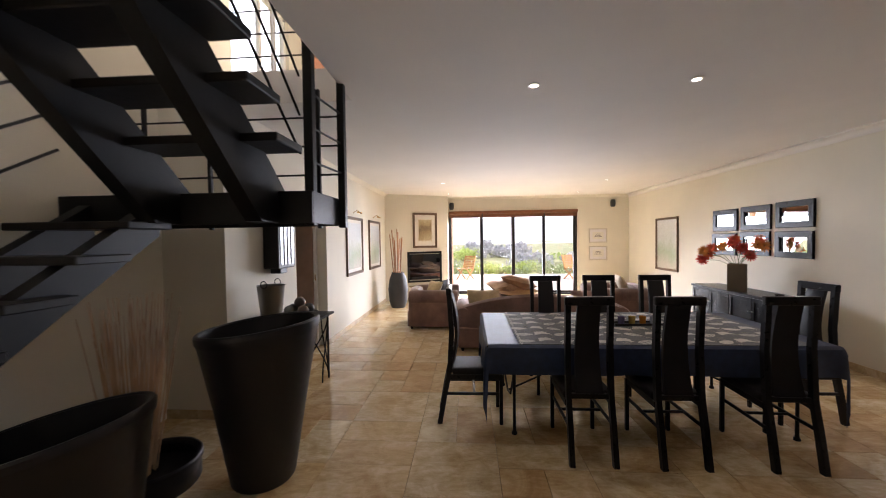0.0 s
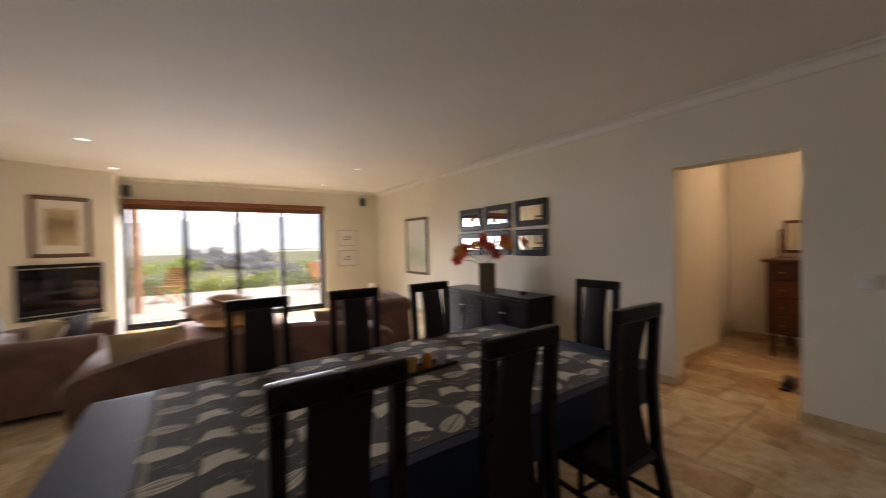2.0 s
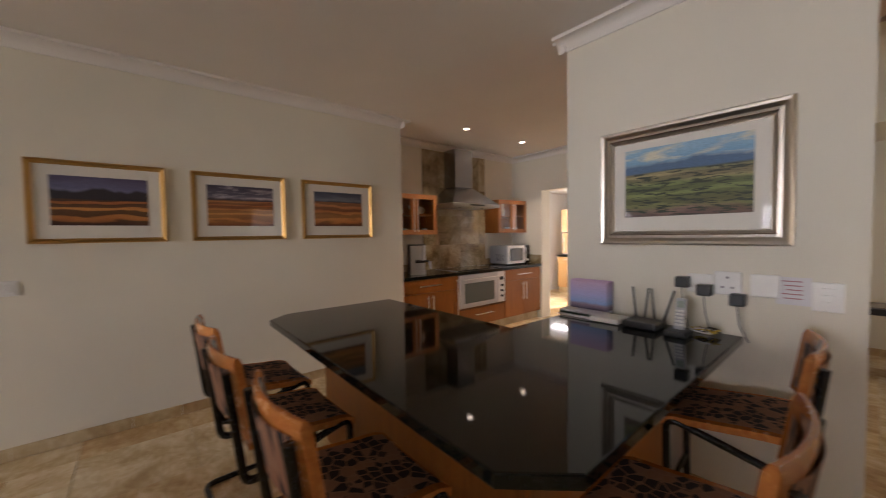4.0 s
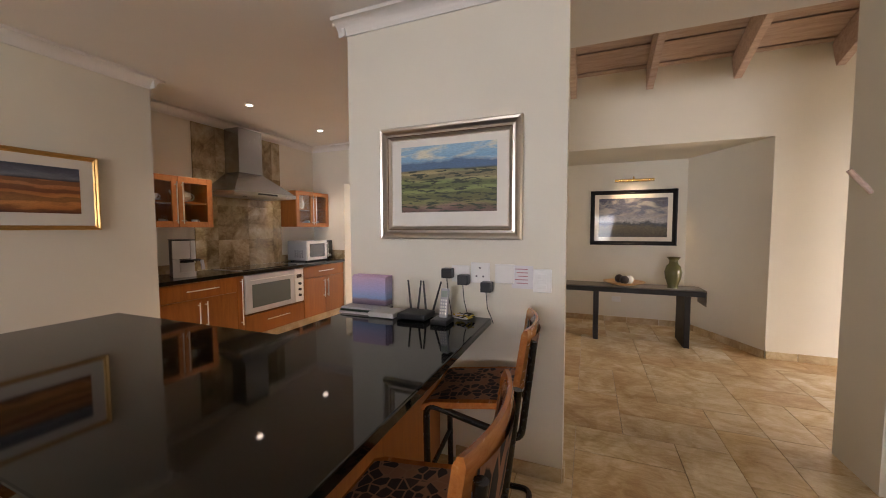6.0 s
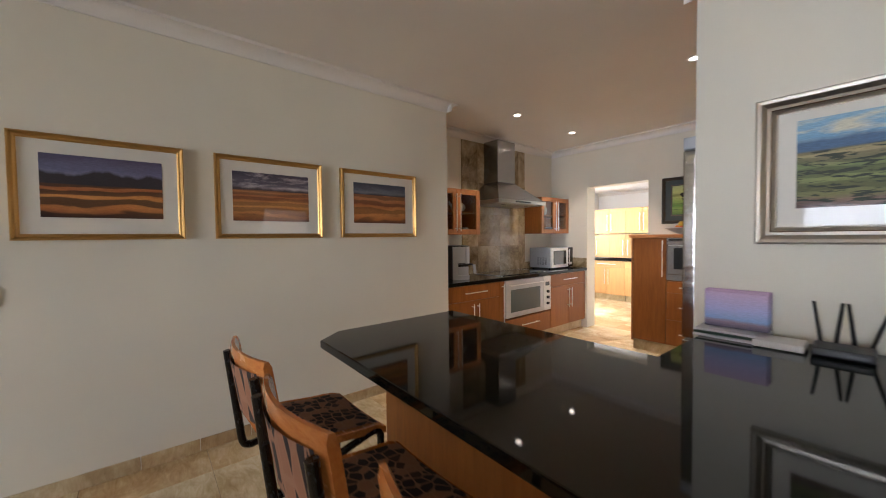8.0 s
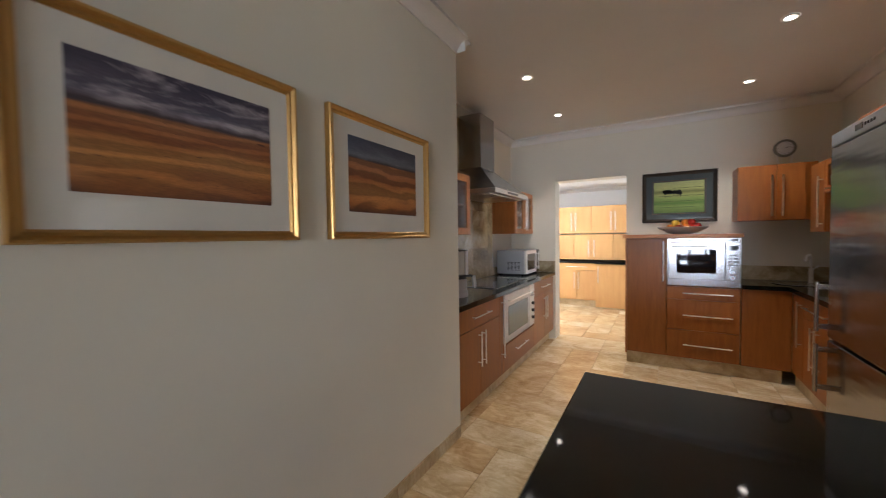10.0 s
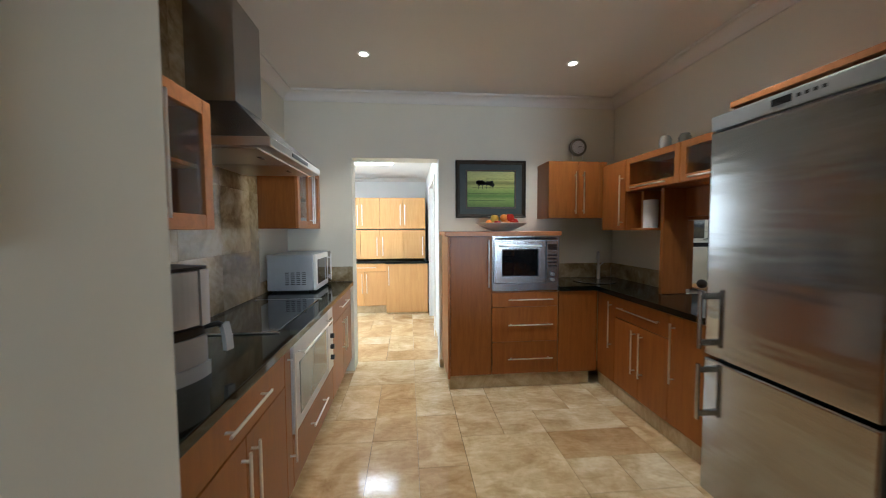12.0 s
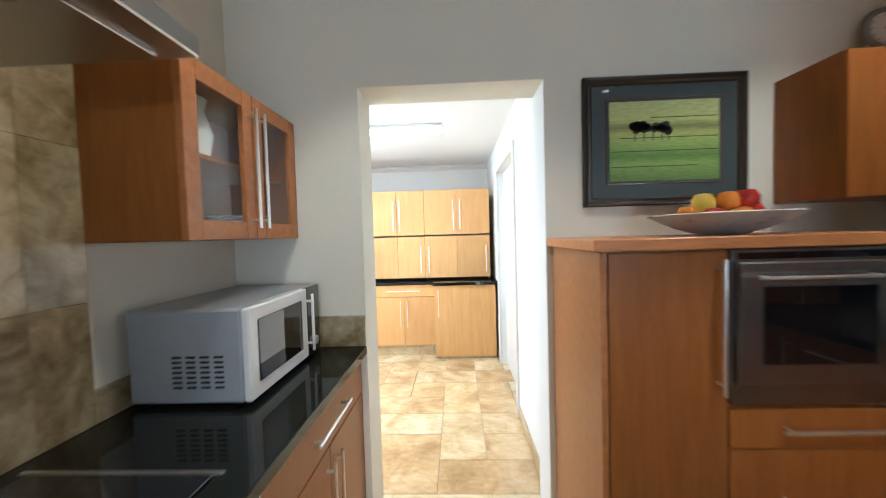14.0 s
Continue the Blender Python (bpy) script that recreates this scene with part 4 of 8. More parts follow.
def shrub(at, width, height, seed, mat, leaf=0.06, count=900, label="", spike=0.3):
    """A bush: short stems and many small leaves in uneven clumps."""
    rng = random.Random(seed)
    root = thing("shrub", at, label, "shrub", "shrubs beyond the terrace")
    verts, faces, stems = [], [], bmesh.new()
    clumps = []
    for _ in range(14):
        a, r = rng.uniform(0, 6.28), width * 0.5 * rng.random() ** 0.6
        c = Vector((math.cos(a) * r, math.sin(a) * r * 0.7, height * rng.uniform(0.35, 0.95) * (1 - 0.45 * r / width)))
        clumps.append((c, min(width * rng.uniform(0.12, 0.22), height * 0.4)))
        tube([at, Vector(at) + c * 0.5 + Vector((0, 0, 0.05)), Vector(at) + c], [0.02, 0.012, 0.005], stems, 5)
    for _ in range(count):
        c, r = rng.choice(clumps)
        d = Vector((rng.gauss(0, 1), rng.gauss(0, 1), rng.gauss(0.2, 1))).normalized() * r * rng.uniform(0.5, 1.1)
        p = c + d + Vector(at)
        s = leaf * rng.uniform(0.6, 1.5)
        u = Vector((rng.gauss(0, 1), rng.gauss(0, 1), rng.gauss(spike * 3, 1))).normalized()
        w = u.cross(Vector((rng.gauss(0, 1), rng.gauss(0, 1), rng.gauss(0, 1)))).normalized()
        i = len(verts)
        verts += [p - u * s, p + w * s * 0.35, p + u * s, p - w * s * 0.35]
        faces.append((i, i + 1, i + 2, i + 3))
    part("stems", stems, soil, root)
    me = bpy.data.meshes.new("foliage")
    me.from_pydata([tuple(v - Vector(at)) for v in verts], [], faces)
    me.materials.append(mat)
    f = new("foliage", me)
    f.parent = root
    return root


fresh = leaf_material("yellow_green_leaf", (0.34, 0.43, 0.11), (0.62, 0.68, 0.24))
olive = leaf_material("olive_leaf", (0.28, 0.33, 0.16), (0.44, 0.50, 0.27))
laven = leaf_material("grey_lavender_leaf", (0.36, 0.37, 0.36), (0.58, 0.56, 0.6))
srng = random.Random(4)
for k in range(26):
    sx = -9 + k * 0.86 + srng.uniform(-0.3, 0.3)
    far = srng.uniform(17.0, 18.2)
    mat, txt = srng.choice(((fresh, "yellow-green bush beside the paved terrace"), (fresh, "yellow-green bush beside the paved terrace"), (olive, "dark olive-green bush beside the paved terrace"), (laven, "grey lavender bush beside the paved terrace")))
    shrub((sx, far, -0.25), srng.uniform(1.4, 2.2), srng.uniform(0.4, 0.7), k, mat, 0.07, 650, txt)
for k in range(16):
    sx = -18 + k * 2.6 + srng.uniform(-0.8, 0.8)
    mat, txt = srng.choice(((olive, "dark olive bush in the garden"), (fresh, "light green bush in the garden"), (laven, "silvery lavender bush in the garden")))
    shrub((sx, srng.uniform(21, 30), -0.25), srng.uniform(2.6, 4.2), srng.uniform(0.6, 1.05), 100 + k, mat, 0.13, 650, txt)
shrub((3.2, 36, -0.25), 6, 1.5, 301, laven, 0.22, 1500, "broad grey-green bush far down the garden")


def garden_chair(at, turn):
    root = thing("garden_chair", at, "folding slatted teak garden chair on the terrace", "chair", "teak chairs on the terrace")
    m = Matrix.Translation(at) @ pose(0, 0, 0, 0, 0, turn)

    def bar(name, a, b, w, h):
        bm = tube([a, b], 0.01, flat=(w, h))
        bm.transform(m)
        part(name, bm, teak, root)
    for s in (-0.24, 0.24):
        bar("leg", (s, -0.28, 0.0), (s, 0.22, 0.46), 0.025, 0.045)
        bar("leg", (s * 0.9, 0.28, 0.0), (s * 0.9, -0.22, 0.44), 0.025, 0.045)
        bar("back_post", (s, 0.18, 0.36), (s, 0.36, 0.95), 0.028, 0.045)
    for k in range(7):
        bar("slat", (-0.25, -0.24 + k * 0.07, 0.45), (0.25, -0.24 + k * 0.07, 0.45), 0.055, 0.016)
    for k in range(8):
        f = 0.1 + k * 0.12
        bar("slat", (-0.24, 0.18 + 0.18 * f, 0.40 + 0.55 * f), (0.24, 0.18 + 0.18 * f, 0.40 + 0.55 * f), 0.016, 0.05)
    return root


garden_chair((0.0, 14.3, -0.03), -35)
garden_chair((4.2, 14.2, -0.03), 30)
gt = thing("garden_table", (5.1, 14.2, -0.03), "round teak garden table on the terrace", "table")
part("tabletop", lathe([(0.0, 0.70), (0.55, 0.70), (0.56, 0.715), (0.55, 0.73), (0.0, 0.73)], (5.1, 14.2, -0.03)), teak, gt)
for a in (0.8, 2.37, 3.94, 5.5):
    part("leg", tube([(5.1 + 0.4 * math.cos(a), 14.2 + 0.4 * math.sin(a), -0.03), (5.1 + 0.3 * math.cos(a), 14.2 + 0.3 * math.sin(a), 0.67)], 0.025), teak, gt)
vp = solid("veranda_post", tube([(-0.5, 12.6, -0.03), (-0.5, 12.6, 3.4)], 0.09, None, 16), pole_mat, "peeled timber veranda post on the terrace", "post", origin=(-0.5, 12.6, -0.03), smooth=True)


# ---------------------------------------------------------------- dining
TX0, TX1, TY0, TY1, TZ = 0.25, 2.84, 2.60, 3.86, 0.755
table = thing("dining_table", (1.54, 3.2, 0), "long dark wooden dining table with slim black iron legs", "table")
part("tabletop", box(TX0, TX1, TY0, TY1, TZ - 0.04, TZ, 0.006), dark_wood, table)
for lx in (0.47, 2.62):
    for ly in (2.72, 3.70):
        part("leg", tube([(lx, ly, 0.02), (lx, ly, 0.3), (lx, ly, TZ - 0.04)], [0.014, 0.012, 0.02]), black_steel, table)
        part("foot", lathe([(0, 0), (0.022, 0), (0.024, 0.012), (0.014, 0.03), (0, 0.03)], (lx, ly, 0), 14), black_steel, table, smooth=True)
    part("brace", tube([(lx, 2.72, 0.5), (lx, 2.98, 0.22), (lx, 3.21, 0.16), (lx, 3.44, 0.22), (lx, 3.70, 0.5)], 0.009), black_steel, table)
for lx, s in ((0.47, 1), (2.62, -1)):
    part("brace", tube([(lx, 3.2, 0.16), (lx + s * 0.3, 3.2, 0.3), (lx + s * 0.6, 3.2, TZ - 0.04)], 0.009), black_steel, table)


def cloth_sheet():
    """Tablecloth: flat on the top, hanging in folds at the sides."""
    bm = bmesh.new()
    xs = list(np.linspace(TX0 - 0.25, TX1 + 0.25, 96))
    ys = list(np.linspace(TY0 - 0.22, TY1 + 0.22, 60))
    grid = []
    for x in xs:
        row = []
        for y in ys:
            ox = max(TX0 - x, 0, x - TX1)
            oy = max(TY0 - y, 0, y - TY1)
            cx, cy = min(max(x, TX0), TX1), min(max(y, TY0), TY1)
            drop = math.hypot(ox, oy) if ox and oy else ox + oy
            along = (y if ox else x) * 13
            sway = (0.012 + 0.05 * drop) * (0.5 + 0.5 * math.sin(along + 1.3 * math.sin(along * 0.37))) * min(1, drop * 8)
            sx = (1 if x > TX1 else -1) if ox else 0
            sy = (1 if y > TY1 else -1) if oy else 0
            n = math.hypot(sx * ox, sy * oy) or 1
            px = cx + (0.012 + sway) * (sx * ox / n if drop else 0)
            py = cy + (0.012 + sway) * (sy * oy / n if drop else 0)
            pz = TZ + 0.004 - drop * (1.9 if ox and oy else 1.0) + 0.0015 * noise.noise(Vector((x * 7, y * 7, 0)))
            row.append(bm.verts.new((px, py, pz)))
        grid.append(row)
    for a, b in zip(grid, grid[1:]):
        for j in range(len(ys) - 1):
            bm.faces.new((a[j], b[j], b[j + 1], a[j + 1]))
    return bm


cloth = solid("tablecloth", cloth_sheet(), table_cloth, "navy tablecloth hanging in folds over the dining table", "tablecloth", smooth=True)
runner = thing("table_runner", (1.6, 3.2, TZ + 0.006), "black cotton overcloth printed with ecru leaves", "table runner")
part("cloth", box(0.50, 2.66, TY0 + 0.012, TY1 - 0.012, TZ + 0.0055, TZ + 0.0085), runner_cloth, runner)


def print_leaf(kind, length, m, bm):
    """One flat printed leaf: 0 a split fan, 1 a pointed leaf in outline with veins, 2 a plain pointed leaf."""
    own = bmesh.new()
    n = 14
    half = lambda f, w: w * math.sin(math.pi * min(1, f) ** 0.8) ** 0.8
    if kind == 0:
        c = own.verts.new((0, 0, 0))
        pts = []
        for k in range(19):
            a = radians(-105 + 210 * k / 18)
            r = length * (0.62 + 0.06 * math.sin(k * 2.2)) * (0.78 if k % 6 == 3 else 1)
            pts.append(own.verts.new((r * math.cos(a), r * 0.75 * math.sin(a), 0)))
        for p, q in zip(pts, pts[1:]):
            own.faces.new((c, p, q))
    else:
        strips = ((-1.0, -0.62), (-0.52, -0.16), (0.0, 0.1), (0.2, 0.55), (0.65, 1.0)) if kind == 1 else ((-1.0, 1.0),)
        for s0, s1 in strips:
            a = [own.verts.new((length * (k / n - 0.5), s0 * half(k / n, length * 0.25), 0)) for k in range(1, n)]
            b = [own.verts.new((length * (k / n - 0.5), s1 * half(k / n, length * 0.25), 0)) for k in range(1, n)]
            for k in range(n - 2):
                own.faces.new((a[k], a[k + 1], b[k + 1], b[k]))
    own.transform(m)
    return merge(bm, own)


lrng = random.Random(12)
bm = bmesh.new()
for col in range(14):
    for row in range(6):
        lx, ly = 0.575 + col * 0.152 + lrng.uniform(-0.012, 0.012), TY0 + 0.10 + row * 0.2 + 0.06 * (col % 2) + lrng.uniform(-0.012, 0.012)
        if ly > TY1 - 0.07:
            continue
        kind = 0 if col % 2 else (1, 1, 2)[(col // 2 + row) % 3]
        lean = lrng.choice((80, 100)) if kind == 0 else (lrng.uniform(-12, 12) if col % 4 == 0 else lrng.choice((-35, 35)))
        print_leaf(kind, (0.135 if kind == 0 else 0.16) * lrng.uniform(0.92, 1.08), Matrix.Translation((lx, ly - (0.03 if kind == 0 else 0), TZ + 0.0093)) @ pose(0, 0, 0, 0, 0, lean), bm)
        for q in range(3):       # fine curling stems between the leaves
            a = lrng.uniform(0, 6.28)
            p0 = Vector((lx, ly, TZ + 0.0093)) + Vector((math.cos(a), math.sin(a), 0)) * 0.07
            tube([p0, p0 + Vector((math.cos(a + 0.7), math.sin(a + 0.7), 0)) * 0.03, p0 + Vector((math.cos(a + 1.5), math.sin(a + 1.5), 0)) * 0.045], 0.001, bm, 4)
for x in (0.515, 0.525):
    box(x, x + 0.004, TY0 + 0.015, TY1 - 0.015, TZ + 0.0088, TZ + 0.0096, 0, bm)
part("leaf_print", bm, leaf_print, runner, "ecru printed leaves")


def dining_chair():
    """High-backed black chair, at the origin; the sitter looks towards +y, the back stands at y=0."""
    root = thing("dining_chair", (0, 0, 0), "high-backed black lacquered dining chair with a padded splat", "chair", "black chairs round the dining table")
    W, T = 0.335, 1.155
    for s in (-1, 1):
        x = s * (W / 2 - 0.02)
        bm = tube([(x, -0.09, 0), (x, -0.045, 0.25), (x, 0.0, 0.46), (x, 0.02, 0.8), (x, 0.0, T)], 0.02, flat=(0.036, 0.042))
        part("rear_leg", bm, black_lacquer, root)
        part("front_leg", box(x * 1.1 - 0.014, x * 1.1 + 0.014, 0.42, 0.45, 0, 0.43, 0.004), black_lacquer, root)
        part("side_stretcher", box(x * 1.05 - 0.008, x * 1.05 + 0.008, -0.04, 0.43, 0.25, 0.275, 0.003), black_lacquer, root)
        part("seat_rail", box(x * 1.08 - 0.01, x * 1.08 + 0.01, 0.0, 0.44, 0.385, 0.43, 0.003), black_lacquer, root)
    part("top_rail", box(-W / 2 - 0.004, W / 2 + 0.004, -0.024, 0.02, T - 0.05, T + 0.012, 0.012, None, 3), black_lacquer, root)
    part("low_rail", box(-W / 2 + 0.035, W / 2 - 0.035, -0.012, 0.022, 0.44, 0.475, 0.004), black_lacquer, root)
    part("front_rail", box(-W / 2 + 0.01, W / 2 - 0.01, 0.425, 0.445, 0.385, 0.43, 0.003), black_lacquer, root)
    part("stretcher", box(-W / 2 + 0.02, W / 2 - 0.02, 0.2, 0.22, 0.254, 0.272, 0.003), black_lacquer, root)
    bm = bmesh.new()
    rows = []
    for k in range(13):       # splat, bowed towards the sitter
        f = k / 12
        z = 0.47 + f * (T - 0.05 - 0.47)
        half = 0.08 + 0.016 * (1 - f) ** 2
        y = 0.008 + 0.05 * math.sin(f * math.pi)
        rows.append([bm.verts.new(p) for p in ((-half, y - 0.012, z), (half, y - 0.012, z), (half, y + 0.012, z), (0, y + 0.028, z), (-half, y + 0.012, z))])
    for a, b in zip(rows, rows[1:]):
        for k in range(5):
            bm.faces.new((a[k], a[(k + 1) % 5], b[(k + 1) % 5], b[k]))
    bm.faces.new(rows[0][::-1])
    bm.faces.new(rows[-1])
    part("padded_splat", bm, seat_cloth, root, smooth=True)
    bm = soft_box(-W / 2 - 0.005, W / 2 + 0.005, 0.02, 0.46, 0.425, 0.485, 0.025)
    part("seat", bm, seat_cloth, root, smooth=True)
    return root


chair = dining_chair()
CHAIRS = [(0.96, 2.40, 0), (1.565, 2.39, 1), (2.29, 2.39, -2), (0.965, 3.90, 180), (1.55, 3.91, 178), (2.14, 3.89, 182), (-0.06, 3.02, -89), (3.12, 3.12, 91)]
for i, (x, y, turn) in enumerate(CHAIRS):
    if i == 0:
        chair.matrix_basis = pose(x, y, 0, 0, 0, turn)
    else:
        copy_thing(chair, pose(x, y, 0, 0, 0, turn))

# candle tray on the table
tray = thing("candle_tray", (1.68, 3.27, TZ + 0.0096), "narrow dark wooden tray on the table", "tray")
tm = Matrix.Translation((1.68, 3.27, TZ + 0.0096)) @ pose(0, 0, 0, 0, 0, 4)
for nm, b in (("base", (-0.23, 0.23, -0.055, 0.055, 0.0, 0.008)), ("rim", (-0.23, 0.23, 0.05, 0.058, 0.008, 0.02)), ("rim", (-0.23, 0.23, -0.058, -0.05, 0.008, 0.02))):
    bm = box(*b, 0.002)
    bm.transform(tm)
    part(nm, bm, dark_wood, tray)
wax = {"lilac": (0.32, 0.26, 0.42), "amber": (0.62, 0.25, 0.03), "yellow": (0.6, 0.42, 0.1), "pale": (0.5, 0.5, 0.55)}
for k, (colour, rgb) in enumerate((("lilac", wax["lilac"]), ("yellow", wax["yellow"]), ("amber", wax["amber"]), ("pale", wax["pale"]))):
    c = tm @ Vector((-0.15 + 0.1 * k, 0, 0.008))
    cup = thing("votive_candle", c, "%s votive candle in a small glass cup on the tray" % colour, "candle", "votive candles on the tray")
    cm = Mat(colour + "_candle_glass", rgb, 0.15, 0.0, Transmission_Weight=0.3).m
    part("cup", lathe([(0, 0), (0.026, 0), (0.031, 0.07), (0.028, 0.07), (0.024, 0.05), (0, 0.05)], c, 18), cm, cup, smooth=True)
    part("wick", tube([c + Vector((0, 0, 0.05)), c + Vector((0, 0, 0.062))], 0.0015, None, 5), black_plastic, cup)

# sideboard under the mirrors
side = thing("sideboard", (4.31, 5.58, 0), "low black lacquered sideboard with slatted doors", "sideboard")
SX0, SY0, SY1, SZ = 4.06, 4.66, 6.5, 0.745
part("body", box(SX0 + 0.025, 4.565, SY0 + 0.02, SY1 - 0.02, 0.06, SZ - 0.03, 0.003), black_lacquer, side)
part("top", box(SX0, 4.568, SY0, SY1, SZ - 0.03, SZ, 0.004), black_lacquer, side)
part("plinth", box(SX0 + 0.06, 4.56, SY0 + 0.05, SY1 - 0.05, 0.0, 0.06, 0.002), black_lacquer, side)
for k in range(4):
    a = SY0 + 0.03 + k * (SY1 - SY0 - 0.06) / 4
    b = a + (SY1 - SY0 - 0.06) / 4 - 0.008
    bm = bmesh.new()
    for y0, y1, z0, z1 in ((a, a + 0.05, 0.08, SZ - 0.045), (b - 0.05, b, 0.08, SZ - 0.045), (a + 0.05, b - 0.05, 0.08, 0.13), (a + 0.05, b - 0.05, SZ - 0.095, SZ - 0.045)):
        box(SX0 + 0.003, SX0 + 0.024, y0, y1, z0, z1, 0.002, bm)
    door = part("door", bm, black_lacquer, side)
    part("panel", box(SX0 + 0.014, SX0 + 0.0235, a + 0.05, b - 0.05, 0.13, SZ - 0.095), black_lacquer, door)
    part("knob", lathe([(0, 0), (0.012, 0.004), (0.012, 0.016), (0, 0.02)], (SX0 - 0.008, (b - 0.025) if k % 2 == 0 else (a + 0.025), 0.5), 12), chrome, door)
vase = thing("flower_vase", (4.17, 5.55, SZ), "square taupe stone vase on the sideboard", "vase")
VM = Matrix.Translation((4.17, 5.55, SZ)) @ pose(0, 0, 0, 0, 0, -38)
bm = bmesh.new()
for x0, x1, y0, y1 in ((-0.115, -0.10, -0.115, 0.115), (0.10, 0.115, -0.115, 0.115), (-0.10, 0.10, -0.115, -0.10), (-0.10, 0.10, 0.10, 0.115)):
    box(x0, x1, y0, y1, 0.0, 0.41, 0.003, bm)
box(-0.10, 0.10, -0.10, 0.10, 0.0, 0.02, 0, bm)
bm.transform(VM)
part("body", bm, vase_stone, vase)
bm = box(-0.099, 0.099, -0.099, 0.099, 0.02, 0.33)
bm.transform(VM)
part("filling", bm, dark_cloth, vase)
frng = random.Random(3)
# spread to the side and height over the vase's mouth
BLOOMS = [(-0.45, 0.06), (-0.44, 0.19), (-0.36, 0.15), (-0.29, 0.23), (-0.18, 0.26), (-0.08, 0.31), (-0.02, 0.36), (0.08, 0.24), (0.17, 0.13), (0.22, 0.29), (0.27, 0.35), (0.31, 0.27)]
for k, (aside, lift) in enumerate(BLOOMS):
    top = Vector((4.17 + 0.77 * aside, 5.55 - 0.63 * aside + frng.uniform(-0.05, 0.05), SZ + 0.41 + lift))
    fl = thing("gerbera", (4.17, 5.55, SZ + 0.35), "orange-red artificial gerbera on a bent stem in the vase", "flower", "gerberas in the vase")
    base = Vector((4.17 + frng.uniform(-0.03, 0.03), 5.55 + frng.uniform(-0.03, 0.03), SZ + 0.34))
    part("stem", tube([base, base.lerp(top, 0.5) + Vector((0, 0, 0.05)), top], 0.0035, None, 6), stem_mat, fl)
    look_way = Vector((-0.75 + frng.uniform(-0.3, 0.3), -0.8 + frng.uniform(-0.3, 0.3), frng.uniform(-0.1, 0.7))).normalized()
    rot = look_way.to_track_quat("Z", "Y").to_matrix().to_4x4()
    mat = (petal_red, petal_amber, petal_mat, petal_mat, petal_amber, petal_red, petal_mat, petal_red, petal_red, petal_amber, petal_mat, petal_amber)[k]
    bm = bmesh.new()
    for ring, (n, r, lift) in enumerate(((17, 0.094, 0.0), (14, 0.07, 0.012))):
        for q in range(n):
            own = bmesh.new()
            vs = [own.verts.new(p) for p in ((0.008, -0.004, 0), (r * 0.55, -0.010, 0.007), (r, -0.004, 0.002), (r * 1.04, 0.0, 0.0), (r, 0.004, 0.002), (r * 0.55, 0.010, 0.007), (0.008, 0.004, 0))]
            own.faces.new(vs)
            own.transform(Matrix.Translation(top) @ rot @ pose(0, 0, lift, 0, -18 * ring + frng.uniform(-8, 8), 360 * q / n + frng.uniform(-6, 6)))
            merge(bm, own)
    part("petals", bm, mat, fl)
    bm = lathe([(0, 0.012), (0.012, 0.008), (0.014, 0), (0, 0)], (0, 0, 0), 10)
    bm.transform(Matrix.Translation(top) @ rot)
    part("eye", bm, dark_cloth, fl)
dish = solid("trinket_dish", lathe([(0, 0), (0.04, 0), (0.055, 0.025), (0.05, 0.026), (0.035, 0.008), (0, 0.008)], (4.33, 5.0, SZ), 20), black_lacquer, "small black dish on the sideboard", "dish", smooth=True, origin=(4.33, 5.0, SZ))

# six small mirrors
MIRRORS = [(6.39, 1.845), (5.725, 1.855), (5.055, 1.865), (6.41, 1.435), (5.74, 1.455), (5.065, 1.447)]
for my, mz in MIRRORS:
    root = thing("wall_mirror", (4.57, my, mz), "small rectangular mirror in a wide black frame on the wall", "mirror", "six black-framed mirrors")
    m = Matrix.Translation((4.57, my, mz)) @ pose(0, 0, 0, 0, 0, -90)
    bm = ring_frame(0.59, 0.37, 0.085, 0.032, ((0, 0), (0, 0.022), (0.08, 0.03), (0.9, 0.03), (1.0, 0.018), (1.0, 0)))
    bm.transform(m)
    part("frame", bm, black_lacquer, root)
    bm = box(-0.215, 0.215, -0.012, -0.002, -0.105, 0.105)
    bm.transform(m)
    part("glass", bm, mirror, root)

# pictures
for i, (y0, y1) in enumerate(((1.127, 1.867), (0.228, 0.96), (-0.685, 0.07))):
    picture("field_picture", "harvest-field print in a thin gold frame with a wide white mount", (4.569, (y0 + y1) / 2, 1.705), y1 - y0, 0.575, "-x", 0.034, gold, mount_card, (0.52, 0.345), field_art[i], 0.034, 0.01, "three harvest-field prints")
valley, valley_m = picture("valley_picture", "large green valley landscape painting in a silver-leaf frame", (1.65, -1.0295, 1.705), 0.9, 0.69, "+y", 0.075, silver_leaf, mount_card, (0.61, 0.40), valley_art, 0.05, 0.02, "", None)
for w, h, width, proud, mat in ((0.79, 0.58, 0.018, 0.036, bronze_frame), (0.752, 0.542, 0.012, 0.03, silver_leaf)):
    bm = ring_frame(w, h, width, proud)
    bm.transform(valley_m)
    part("inner_moulding", bm, mat, valley)
picture("wall_picture", "tall pale landscape print in a gold-edged dark frame", (4.569, 8.24, 1.415), 0.89, 1.19, "-x", 0.05, bronze_frame, pale_art, (0.75, 1.05), pale_art, 0.035)
picture("large_print", "large pale print in a silver frame under a picture light", (-2.029, 6.5, 1.49), 0.95, 1.08, "+x", 0.055, bronze_frame, mount_card, (0.72, 0.85), pale_art, 0.035, 0, "two large pale prints")
picture("large_print", "large pale print in a silver frame under a picture light", (-2.029, 7.96, 1.49), 0.95, 1.08, "+x", 0.055, bronze_frame, mount_card, (0.72, 0.85), pale_art, 0.035, 0, "two large pale prints")
